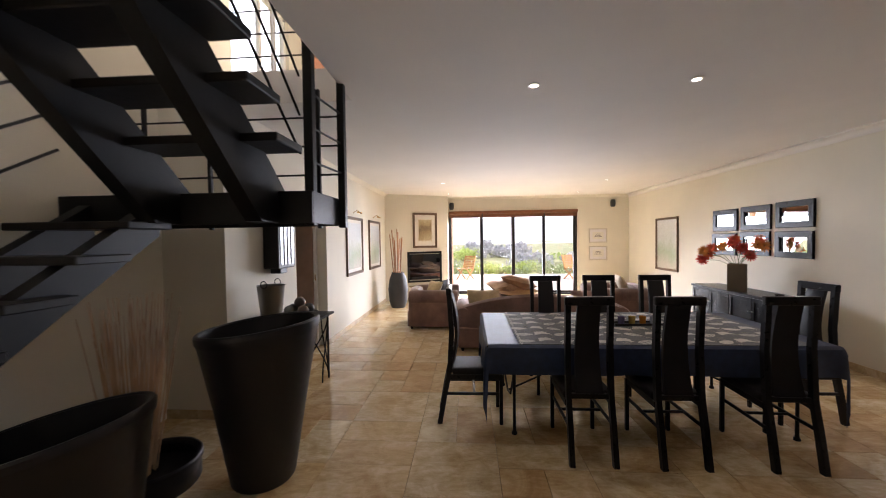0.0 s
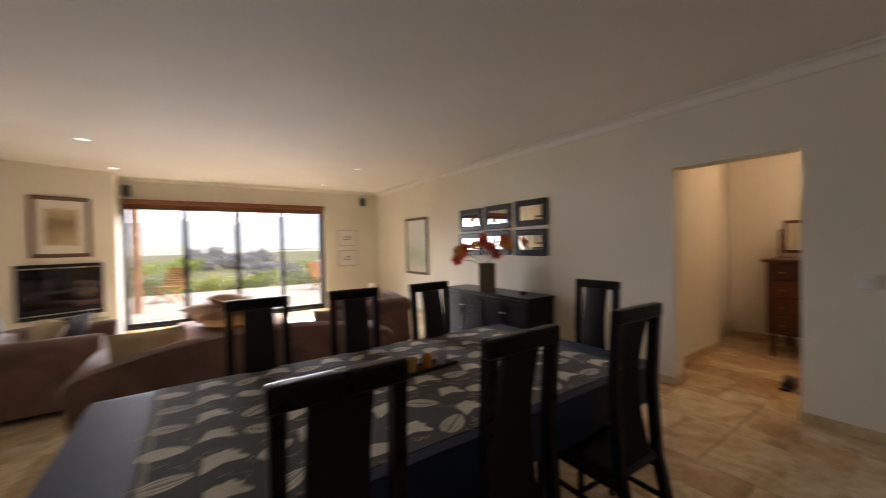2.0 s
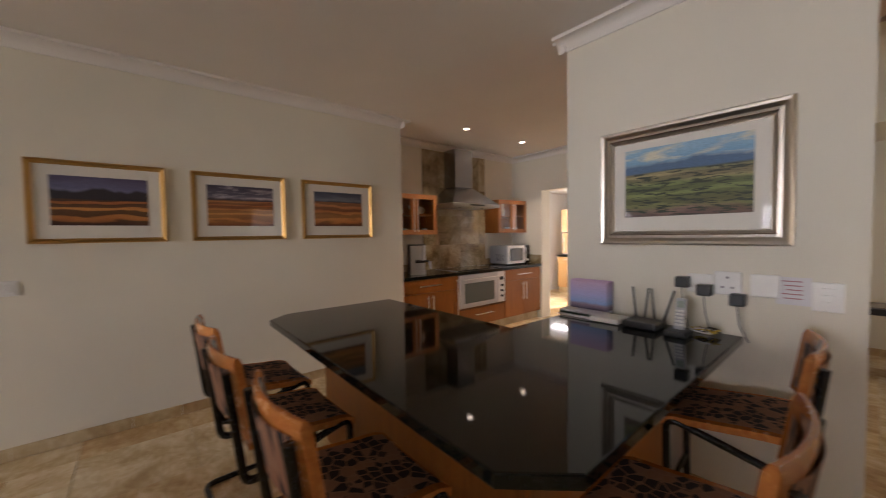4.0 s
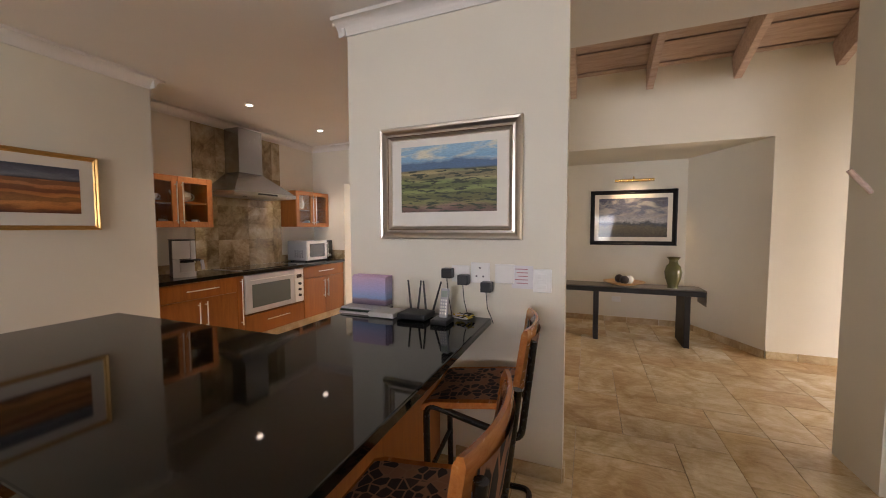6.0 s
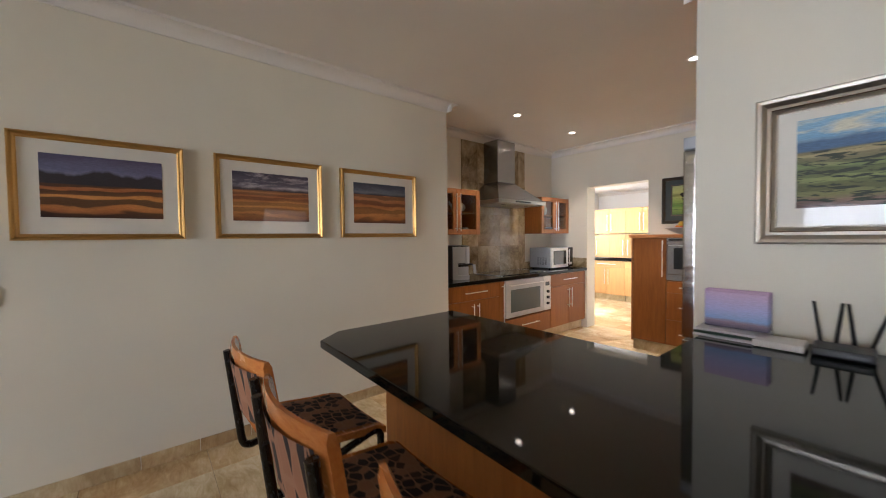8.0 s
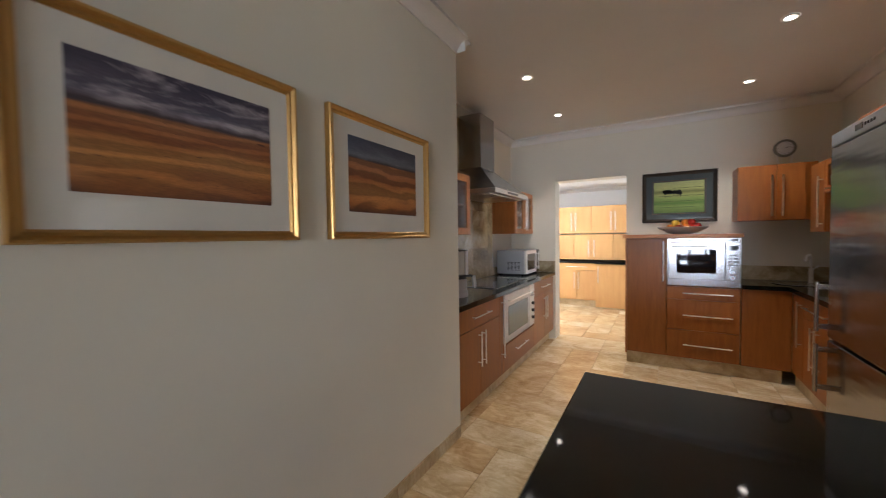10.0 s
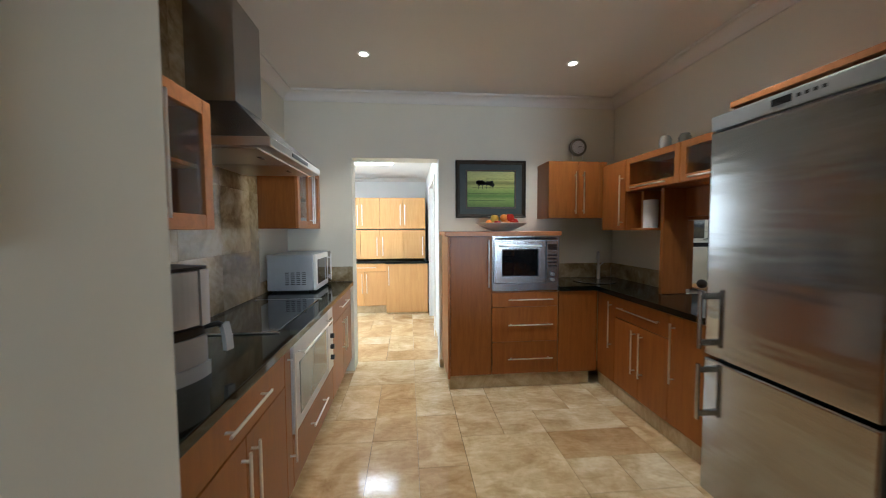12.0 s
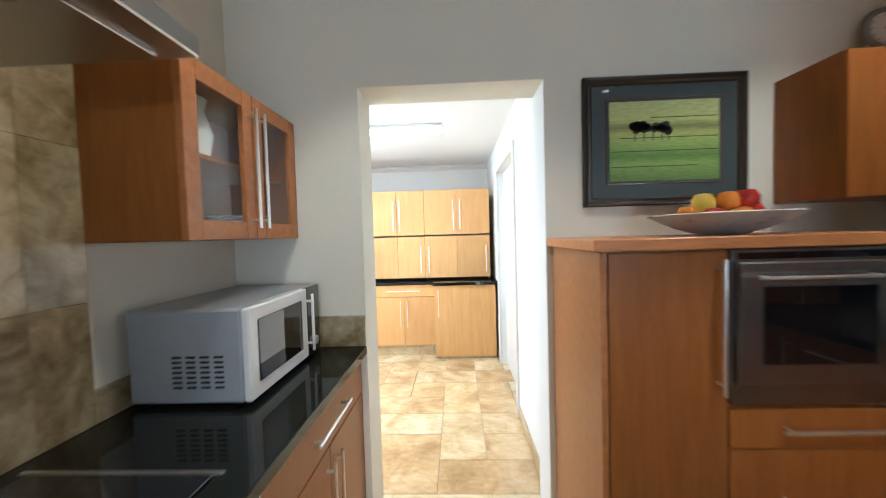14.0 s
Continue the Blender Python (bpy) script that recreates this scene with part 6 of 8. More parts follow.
part("mirror_glass", box(6.944, 6.951, 2.50, 2.90, 1.28, 1.62), mirror, ch)
for yy in (2.43, 2.97):
    part("mirror_post", box(6.95, 6.98, yy - 0.015, yy + 0.015, 1.18, 1.55, 0.004), old_wood, ch)
for k in range(2):
    shoe = thing("shoe", (5.35, 2.42 + 0.13 * k, 0), "worn dark leather shoe on the passage floor", "shoe", "pair of shoes")
    part("upper", pillow(0.26, 0.09, 0.11, pose(5.35, 2.42 + 0.13 * k, 0.06, 0, 0, 8)), dark_cloth, shoe, smooth=True)
    part("sole", box(5.22, 5.48, 2.38 + 0.13 * k, 2.46 + 0.13 * k, 0.0, 0.02, 0.008), black_plastic, shoe)


# ---------------------------------------------------------------- breakfast bar
BZ = 0.90
BAR_SHIFT = 0.035      # the small things against the pier stand this much further in
bar = thing("breakfast_bar", (2.5, 0.1, 0), "L-shaped breakfast bar with cherry panels", "counter")
part("front_panel", box(1.72, 3.42, 0.30, 0.33, 0.0, BZ - 0.04, 0.003), cherry, bar)
part("end_panel", box(3.39, 3.42, -0.24, 0.30, 0.0, BZ - 0.04, 0.003), cherry, bar)
part("side_panel", box(1.70, 1.73, -1.02, 0.30, 0.0, BZ - 0.04, 0.003), cherry, bar)
part("back_panel", box(2.2, 3.39, -0.27, -0.24, 0.0, BZ - 0.04, 0.003), cherry, bar)
part("back_panel", box(2.18, 2.21, -1.02, -0.27, 0.0, BZ - 0.04, 0.003), cherry, bar)
solid("granite_bar_top", prism([(1.38, -1.027), (2.28, -1.027), (2.28, -0.31), (3.60, -0.31), (3.60, 0.52), (3.48, 0.665), (1.50, 0.70), (1.36, 0.55)], BZ - 0.04, BZ, None, 0.006), granite, "polished black granite top of the breakfast bar", "worktop")


def bar_stool():
    """Cantilever counter stool at the origin; the sitter looks towards +y."""
    root = thing("bar_stool", (0, 0, 0), "black tubular cantilever bar stool with bentwood back and patterned seat", "stool", "bar stools at the breakfast bar")
    W, S, B = 0.205, 0.66, 1.005

    def bend(pts, r=0.06, n=6):
        out = [Vector(pts[0])]
        for a, b, c in zip(pts, pts[1:], pts[2:]):
            a, b, c = Vector(a), Vector(b), Vector(c)
            p, q = b + (a - b).normalized() * r, b + (c - b).normalized() * r
            for k in range(n + 1):
                f = k / n
                out.append(p.lerp(b, f).lerp(b.lerp(q, f), f))
        return out + [Vector(pts[-1])]
    bm = tube(bend([(-W, -0.265, B - 0.05), (-W, -0.215, S - 0.14), (-W, 0.21, S - 0.03), (-W, 0.20, 0.015), (-W, -0.24, 0.015), (W, -0.24, 0.015), (W, 0.20, 0.015), (W, 0.21, S - 0.03), (W, -0.215, S - 0.14), (W, -0.265, B - 0.05)], 0.055), 0.0155, None, 10)
    part("tube_frame", bm, black_tube, root, smooth=True)
    part("footrest", tube([(-W, 0.205, 0.28), (W, 0.205, 0.28)], 0.012), black_tube, root, smooth=True)
    bm = bmesh.new()
    rows = []
    for i in range(11):
        y = -0.20 + 0.043 * i
        z = S - 0.012 + 0.018 * math.cos((y + 0.2) * 7.5) - (0.02 * max(0, (y - 0.16) / 0.07) ** 2)
        rows.append([bm.verts.new((x, y, z + dz - 0.01 * (1 - (x / 0.22) ** 2))) for x, dz in [(-0.215 + 0.043 * j, 0.014) for j in range(11)] + [(0.215 - 0.043 * j, -0.014) for j in range(11)]])
    n = len(rows[0])
    for a, b in zip(rows, rows[1:]):
        for k in range(n):
            bm.faces.new((a[k], a[(k + 1) % n], b[(k + 1) % n], b[k]))
    bm.faces.new(rows[0][::-1])
    bm.faces.new(rows[-1])
    seat = part("seat_frame", bm, stool_wood, root, smooth=True)
    bm = bmesh.new()
    rows = []
    for i in range(10):
        y = -0.175 + 0.043 * i
        z = S - 0.012 + 0.018 * math.cos((y + 0.2) * 7.5) - (0.02 * max(0, (y - 0.16) / 0.07) ** 2)
        rows.append([bm.verts.new((x, y, z + 0.019 + 0.012 * (1 - (x / 0.19) ** 2) * math.sin(math.pi * i / 9) - 0.01 * (1 - (x / 0.22) ** 2))) for x in np.linspace(-0.188, 0.188, 9)])
    for a, b in zip(rows, rows[1:]):
        for k in range(8):
            bm.faces.new((a[k], a[k + 1], b[k + 1], b[k]))
    part("seat_pad", bm, kelim, seat, smooth=True)
    bm = bmesh.new()
    rows = []
    for i in range(13):           # curved back, lower edge to upper edge
        x = -0.225 + 0.0375 * i
        y = -0.19 - 0.04 * (1 - (x / 0.225) ** 2)
        rows.append([bm.verts.new((x, y + dy - 0.15 * (z - B + 0.27), z)) for dy, z in ((0.014, B - 0.27), (0.014, B - 0.02), (0.006, B), (-0.006, B), (-0.014, B - 0.02), (-0.014, B - 0.27))])
    for a, b in zip(rows, rows[1:]):
        for k in range(6):
            bm.faces.new((a[k], a[(k + 1) % 6], b[(k + 1) % 6], b[k]))
    bm.faces.new(rows[0][::-1])
    bm.faces.new(rows[-1])
    back = part("back_frame", bm, stool_wood, root, smooth=True)
    for s in (1, -1):
        bm = bmesh.new()
        rows = []
        for i in range(11):
            x = -0.185 + 0.037 * i
            y = -0.19 - 0.04 * (1 - (x / 0.225) ** 2) + s * (0.016 + (0.008 * math.sin(math.pi * i / 10)))
            rows.append([bm.verts.new((x, y - 0.15 * (z - B + 0.27), z)) for z in np.linspace(B - 0.245, B - 0.045, 5)])
        for a, b in zip(rows, rows[1:]):
            for k in range(4):
                bm.faces.new((a[k], a[k + 1], b[k + 1], b[k]))
        part("back_pad", bm, kelim, back, smooth=True)
    return root


stool = bar_stool()
STOOLS = [(3.21, 0.81, 182), (2.65, 0.82, 182), (2.035, 0.78, 180), (1.345, -0.67, -84), (1.305, 0.19, -89)]
for i, (x, y, turn) in enumerate(STOOLS):
    if i == 0:
        stool.matrix_basis = pose(x, y, 0, 0, 0, turn)
    else:
        copy_thing(stool, pose(x, y, 0, 0, 0, turn))

# things on the bar against the pier
for k in range(6):
    h = 0.188 - 0.004 * (k % 3)
    bm = box(1.995 + 0.003 * (k % 2), 2.255 - 0.003 * (k % 3), -1.012 + 0.0135 * k, -1.0 + 0.0135 * k, BZ + 0.037, BZ + 0.037 + h, 0.002)
    solid("brochure", bm, book_art, "glossy brochure with a pink and blue cover leaning on the pier", "brochure", group="stack of brochures", origin=(2.125, -0.97, BZ + 0.13))
for k in range(3):
    solid("booklet", box(1.99, 2.27, -1.015 + 0.004 * k, -0.82 - 0.012 * k, BZ + 0.012 * k, BZ + 0.012 * k + 0.011, 0.002), (paper, green_steel, paper)[k], "thin booklet lying on the bar", "booklet", group="booklets on the bar")
rt = thing("white_modem", (1.93, -0.86, BZ), "flat white modem box on the bar", "modem")
part("body", box(1.86, 2.03, -0.93, -0.78, BZ + 0.004, BZ + 0.035, 0.008, None, 2), white_plastic, rt)
for fx in (1.88, 2.01):
    part("foot", box(fx - 0.01, fx + 0.01, -0.9, -0.82, BZ, BZ + 0.005), black_plastic, rt)
ro = thing("router", (1.75, -0.87, BZ), "black wireless router with four upright aerials", "router")
part("body", box(1.665, 1.845, -0.95, -0.79, BZ + 0.003, BZ + 0.04, 0.012, None, 2), black_plastic, ro)
for ax, lean in ((1.825, 0.025), (1.78, -0.018), (1.725, 0.022), (1.68, -0.05)):
    part("aerial", tube([(ax, -0.945, BZ + 0.03), (ax + lean, -0.955, BZ + 0.21)], [0.0075, 0.0055], None, 8), black_plastic, ro, smooth=True)
ph = thing("cordless_phone", (1.57, -0.82, BZ), "silver cordless phone standing in its black charger", "telephone")
part("charger", box(1.52, 1.62, -0.88, -0.76, BZ, BZ + 0.03, 0.01, None, 2), black_plastic, ph)
bm = box(-0.024, 0.024, -0.012, 0.012, 0.0, 0.165, 0.008, None, 2)
pm = Matrix.Translation((1.57, -0.835, BZ + 0.025)) @ pose(0, 0, 0, 14, 0, 0)
bm.transform(pm)
hs = part("handset", bm, silver_plastic, ph)
bm = box(-0.017, 0.017, 0.0121, 0.0135, 0.115, 0.15)
bm.transform(pm)
part("screen", bm, screen_green, hs)
for r in range(5):
    for c in range(3):
        bm = box(-0.018 + 0.0135 * c, -0.009 + 0.0135 * c, 0.0121, 0.0145, 0.02 + 0.018 * r, 0.031 + 0.018 * r, 0.001)
        bm.transform(pm)
        part("key", bm, white_plastic, hs)
crng = random.Random(8)
for k, mat in enumerate((wire_yellow, wire_yellow, black_plastic, black_plastic, paper)):
    pts = [Vector((1.46 + crng.uniform(-0.06, 0.08), -0.93 + crng.uniform(-0.05, 0.1), BZ + 0.006 + 0.006 * q % 0.03 + 0.02 * crng.random())) for q in range(9)]
    sm = []
    for a, b, c in zip(pts, pts[1:], pts[2:]):
        for f in (0, 0.34, 0.67):
            sm.append(((a + b) / 2).lerp(b, f).lerp(b.lerp((b + c) / 2, f), f))
    solid("coiled_cable", tube(sm, 0.0035, None, 6), mat, "thin cable lying in coils on the bar", "cable", group="tangled cables on the bar", smooth=True)


def socket(x, z, w, h, label, rockers=()):
    root = thing("wall_socket", (x, -1.03, z), label, "socket", "sockets above the bar")
    part("plate", box(x - w / 2, x + w / 2, -1.029, -1.018, z - h / 2, z + h / 2, 0.003), white_plastic, root)
    for dx, dz, rw, rh, mat in rockers:
        part("rocker", box(x + dx - rw / 2, x + dx + rw / 2, -1.0185, -1.013, z + dz - rh / 2, z + dz + rh / 2, 0.001), mat, root)
    return root


socket(1.53, 1.155, 0.115, 0.10, "white double wall socket with plugs in it", ((0.035, 0.03, 0.014, 0.02, white_plastic),))
socket(1.41, 1.165, 0.115, 0.12, "cream socket plate with round holes", ((0.0, 0.03, 0.01, 0.01, ink), (0.02, -0.02, 0.01, 0.01, ink), (-0.02, -0.02, 0.01, 0.01, ink)))
socket(1.265, 1.165, 0.11, 0.11, "white blank telephone socket plate")
socket(1.005 + 0.05, 1.135, 0.10, 0.13, "white light switch plate with three rockers", ((0.0, 0.03, 0.05, 0.02, white_plastic), (0.0, 0.0, 0.05, 0.02, white_plastic), (0.0, -0.03, 0.05, 0.02, white_plastic)))
note = thing("notice", (1.165, -1.028, 1.15), "small printed white notice taped to the wall", "notice")
part("sheet", box(1.105, 1.225, -1.0295, -1.0275, 1.085, 1.215), paper, note)
for k in range(5):
    part("text_bar", box(1.135, 1.205 - 0.008 * (k % 3), -1.0278, -1.0268, 1.193 - 0.02 * k, 1.198 - 0.02 * k), red_ink, note)
for x, z in ((1.60, 1.16), (1.50, 1.125), (1.36, 1.09)):
    pg = thing("plug_adapter", (x, -1.01, z), "black plug-in power adapter in the wall socket", "adapter", "black power adapters")
    part("block", box(x - 0.032, x + 0.032, -1.016, -0.955, z - 0.03, z + 0.03, 0.008, None, 2), black_plastic, pg)
    part("lead", tube([(x, -0.97, z - 0.03), (x - 0.01, -0.965, z - 0.12), (x - 0.03, -0.97, BZ + 0.02), (x - 0.06, -0.9, BZ + 0.006)], 0.003, None, 6), black_plastic, pg, smooth=True)


for ob in list(scene.objects):
    if ob.parent is None and ob.name.split(".")[0] in ("brochure", "booklet", "white_modem", "router", "cordless_phone", "coiled_cable", "wall_socket", "notice", "plug_adapter"):
        ob.location.x += BAR_SHIFT


# ---------------------------------------------------------------- kitchen units
def bar_handle(a, b, off, parent):
    """A straight steel bar handle from a to b on two short legs."""
    a, b, off = Vector(a), Vector(b), Vector(off)
    bm = tube([a + off, b + off], 0.006, None, 10)
    d = (b - a).normalized() * 0.03
    for p in (a + d, b - d):
        tube([p, p + off], 0.005, bm, 8)
    return part("handle", bm, chrome, parent, smooth=True)


def front(axis, face, a0, a1, z0, z1, parent, out, handle=None, name="door", mat=None, thick=0.02):
    """A flat cabinet front. axis: 'x' a front lying in a plane of constant x, spanning y; 'y' the other way. out: +1 or -1, the way it looks."""
    g = 0.0015
    lo, hi = (face, face + thick * -out) if out < 0 else (face - thick, face)
    lo, hi = min(lo, hi), max(lo, hi)
    b = (lo, hi, a0 + g, a1 - g, z0 + g, z1 - g) if axis == "x" else (a0 + g, a1 - g, lo, hi, z0 + g, z1 - g)
    ob = part(name, box(*b, 0.002), mat or cherry, parent)
    if handle:
        kind, at, length = handle
        off = (0.032 * out, 0, 0) if axis == "x" else (0, 0.032 * out, 0)
        if kind == "v":
            p, q = (face, at, length[0]), (face, at, length[1])
            if axis == "y":
                p, q = (at, face, length[0]), (at, face, length[1])
        else:
            p, q = (face, length[0], at), (face, length[1], at)
            if axis == "y":
                p, q = (length[0], face, at), (length[1], face, at)
        bar_handle(p, q, off, ob)
    return ob


FX = 4.60                       # fronts of the hob run
PL = 0.13
for a, b in ((-1.105, -1.93), (-2.98, -3.885)):
    a, b = max(a, b), min(a, b)
    unit = thing("base_cabinet", (4.9, (a + b) / 2, 0), "cherry base cabinet with one drawer over two doors", "cabinet", "cherry base cabinets")
    part("body", box(FX + 0.021, 5.195, b + 0.002, a - 0.002, PL, 0.878), cherry, unit)
    front("x", FX, b, a, 0.70, 0.872, unit, -1, ("h", 0.79, ((a + b) / 2 - 0.17, (a + b) / 2 + 0.17)), "drawer")
    mid = (a + b) / 2
    front("x", FX, mid, a, PL + 0.004, 0.697, unit, -1, ("v", mid + 0.04, (0.38, 0.66)))
    front("x", FX, b, mid, PL + 0.004, 0.697, unit, -1, ("v", mid - 0.04, (0.38, 0.66)))
po = thing("pull_out_unit", (4.9, -1.975, 0), "slim cherry pull-out unit with an upright handle", "cabinet")
part("body", box(FX + 0.021, 5.195, -2.02, -1.932, PL, 0.878), cherry, po)
front("x", FX, -2.02, -1.932, PL + 0.004, 0.872, po, -1, ("v", -1.976, (0.30, 0.84)))
oh = thing("oven_housing", (4.9, -2.5, 0), "cherry oven housing with a wide drawer below", "cabinet")
part("body", box(FX + 0.03, 5.195, -2.977, -2.023, PL, 0.40), cherry, oh)
front("x", FX, -2.977, -2.023, PL + 0.004, 0.385, oh, -1, ("h", 0.29, (-2.68, -2.32)), "drawer")
ov = thing("oven", (4.85, -2.5, 0.4), "wide built-in oven with a steel door and a grey glass window", "oven")
part("body", box(FX + 0.02, 5.15, -2.965, -2.035, 0.405, 0.87), black_plastic, ov)
dr = part("door", box(FX - 0.012, FX + 0.02, -2.80, -2.03, 0.405, 0.868, 0.006), silver_case, ov, "pale steel oven door")
part("window", box(FX - 0.016, FX - 0.011, -2.72, -2.12, 0.47, 0.75, 0.004), oven_glass, dr)
bar_handle((FX - 0.012, -2.76, 0.81), (FX - 0.012, -2.07, 0.81), (-0.04, 0, 0), dr)
cp = part("control_panel", box(FX - 0.010, FX + 0.02, -2.968, -2.805, 0.405, 0.868, 0.004), white_plastic, ov)
for z in (0.50, 0.58, 0.66):
    bm = tube([(FX - 0.010, -2.885, z), (FX - 0.036, -2.885, z)], 0.018, None, 16)
    part("knob", bm, black_plastic, cp, smooth=True)
part("display", box(FX - 0.0125, FX - 0.009, -2.93, -2.84, 0.74, 0.79, 0.001), dark_glass, cp)
solid("plinth_hob_run", box(FX + 0.06, FX + 0.075, -3.885, -1.105, 0, PL, 0.002), stone_skirting, kind="structure")
solid("granite_worktop", box(FX - 0.03, 5.196, -3.887, -1.103, 0.88, 0.92, 0.005, None, 2), granite, "polished black granite worktop along the hob wall", "worktop")
hob = thing("hob", (4.9, -2.5, 0.92), "flush black glass ceramic hob with a steel edge", "hob")
part("glass", box(4.68, 5.12, -2.94, -2.06, 0.9215, 0.926, 0.002), dark_glass, hob)
part("edge_strip", box(4.66, 5.14, -2.058, -2.048, 0.9215, 0.927, 0.001), chrome, hob)
part("edge_strip", box(4.66, 5.14, -2.952, -2.942, 0.9215, 0.927, 0.001), chrome, hob)

# stone splashback in big pieces, and low upstands
splash = thing("splashback", (5.195, -2.5, 0.92), "tall splashback of large mottled travertine slabs behind the hob", "splashback")
tagged(splash, kind="structure")
cols, rows_z = [-3.17, -3.02, -2.60, -2.16, -1.87], [0.921, 1.28, 1.72, 2.14, 2.68]
for i in range(4):
    for j in range(4):
        part("slab", box(5.186, 5.1995, cols[i] + 0.0003, cols[i + 1] - 0.0003, rows_z[j] + 0.0003, rows_z[j + 1] - 0.0003, 0.0006), stone_splash, splash)
for b in ((5.186, 5.1995, -1.87, -1.105, 0.921, 1.02), (5.186, 5.1995, -3.875, -3.17, 0.921, 1.02), (4.575, 5.186, -3.8895, -3.876, 0.921, 1.07)):
    part("upstand", box(*b, 0.002), stone_splash, splash)
up2 = thing("upstand", (1.85, -3.0, 0.92), "low travertine upstand along the sink worktop", "upstand")
tagged(up2, kind="structure")
part("slab", box(1.841, 1.854, -3.875, -2.84, 0.921, 1.07, 0.002), stone_splash, up2)
part("slab", box(1.855, 2.665, -3.8895, -3.876, 0.921, 1.07, 0.002), stone_splash, up2)


def glass_cabinet(y0, y1, z0, z1, x0, label):
    """Wall cabinet on the hob wall with two glazed doors."""
    unit = thing("wall_cabinet", ((x0 + 5.2) / 2, (y0 + y1) / 2, z0), label, "cabinet", "glazed wall cabinets")
    for n, b in (("side", (x0 + 0.02, 5.198, y0, y0 + 0.018, z0, z1)), ("side", (x0 + 0.02, 5.198, y1 - 0.018, y1, z0, z1)), ("top", (x0 + 0.02, 5.198, y0 + 0.018, y1 - 0.018, z1 - 0.018, z1)), ("bottom", (x0 + 0.02, 5.198, y0 + 0.018, y1 - 0.018, z0, z0 + 0.018)), ("back", (5.19, 5.198, y0 + 0.018, y1 - 0.018, z0 + 0.018, z1 - 0.018)), ("shelf", (x0 + 0.05, 5.19, y0 + 0.018, y1 - 0.018, (z0 + z1) / 2 - 0.009, (z0 + z1) / 2 + 0.009))):
        part(n, box(*b, 0.002), cherry, unit)
    mid = (y0 + y1) / 2
    for a, b, hy in ((y0, mid, mid - 0.03), (mid, y1, mid + 0.03)):
        bm = bmesh.new()
        a, b = a + 0.0015, b - 0.0015
        s = 0.062
        for q0, q1, r0, r1 in ((a, a + s, z0, z1), (b - s, b, z0, z1), (a + s, b - s, z0, z0 + s), (a + s, b - s, z1 - s, z1)):
            box(x0, x0 + 0.02, q0, q1, r0, r1, 0.002, bm)
        door = part("door", bm, cherry_flat, unit)
        pane = part("pane", box(x0 + 0.008, x0 + 0.012, a + s - 0.005, b - s + 0.005, z0 + s - 0.005, z1 - s + 0.005), smoked_glass, door)
        pane.visible_shadow = False
        bar_handle((x0, hy, z0 + 0.04), (x0, hy, z1 - 0.06), (-0.032, 0, 0), door)
    return unit


glass_cabinet(-1.86, -1.11, 1.44, 1.975, 4.85, "cherry wall cabinet with two glazed doors and white china inside")
glass_cabinet(-3.885, -3.17, 1.45, 1.99, 4.88, "cherry wall cabinet with two glazed doors and plates inside")


def teapot(at):
    root = thing("teapot", at, "white porcelain teapot on the cabinet shelf", "teapot")
    part("body", lathe([(0, 0), (0.05, 0), (0.085, 0.05), (0.075, 0.1), (0.03, 0.125), (0.012, 0.13), (0.015, 0.15), (0, 0.155)], at, 24), porcelain, root, smooth=True)
    c = Vector(at) + Vector((0, -0.07, 0.06))
    part("handle", tube([c + Vector((0, -0.055 * math.sin(a), 0.04 * math.cos(a))) for a in np.linspace(0, 3.14, 12)], 0.008, None, 8), porcelain, root, smooth=True)
    c = Vector(at) + Vector((0, 0.07, 0.05))
    part("spout", tube([c, c + Vector((0, 0.04, 0.03)), c + Vector((0, 0.06, 0.07))], [0.016, 0.012, 0.008], None, 10), porcelain, root, smooth=True)


def cup(at, name="cup"):
    root = thing(name, at, "white porcelain cup on its saucer", "cup", "white china in the cabinets")
    part("bowl", lathe([(0, 0.012), (0.02, 0.012), (0.036, 0.07), (0.033, 0.07), (0.018, 0.02), (0, 0.02)], at, 18), porcelain, root, smooth=True)
    part("saucer", lathe([(0, 0), (0.03, 0), (0.062, 0.012), (0.06, 0.015), (0.03, 0.006), (0, 0.006)], at, 18), porcelain, root, smooth=True)
    c = Vector(at) + Vector((0, -0.035, 0.042))
    part("handle", tube([c + Vector((0, -0.02 * math.sin(a), 0.018 * math.cos(a))) for a in np.linspace(0, 3.14, 8)], 0.004, None, 6), porcelain, root, smooth=True)


teapot((5.0, -1.62, 1.7165))
cup((4.96, -1.32, 1.7165))
for y in (-1.26, -1.40, -1.60, -1.74):
    cup((4.99, y, 1.4585))
for k in range(6):
    solid("plate", lathe([(0, 0), (0.07, 0), (0.12, 0.014), (0.118, 0.018), (0.07, 0.005), (0, 0.005)], (5.03, -3.66, 1.4685 + 0.012 * k), 26), porcelain, "white porcelain plate in a stack", "plate", group="stacked plates", smooth=True)
solid("tall_jug", lathe([(0, 0), (0.06, 0), (0.075, 0.08), (0.05, 0.16), (0.06, 0.2), (0.055, 0.2), (0.045, 0.16), (0, 0.15)], (5.02, -3.38, 1.73), 22), porcelain, "white porcelain jug in the glazed cabinet", "jug", smooth=True)

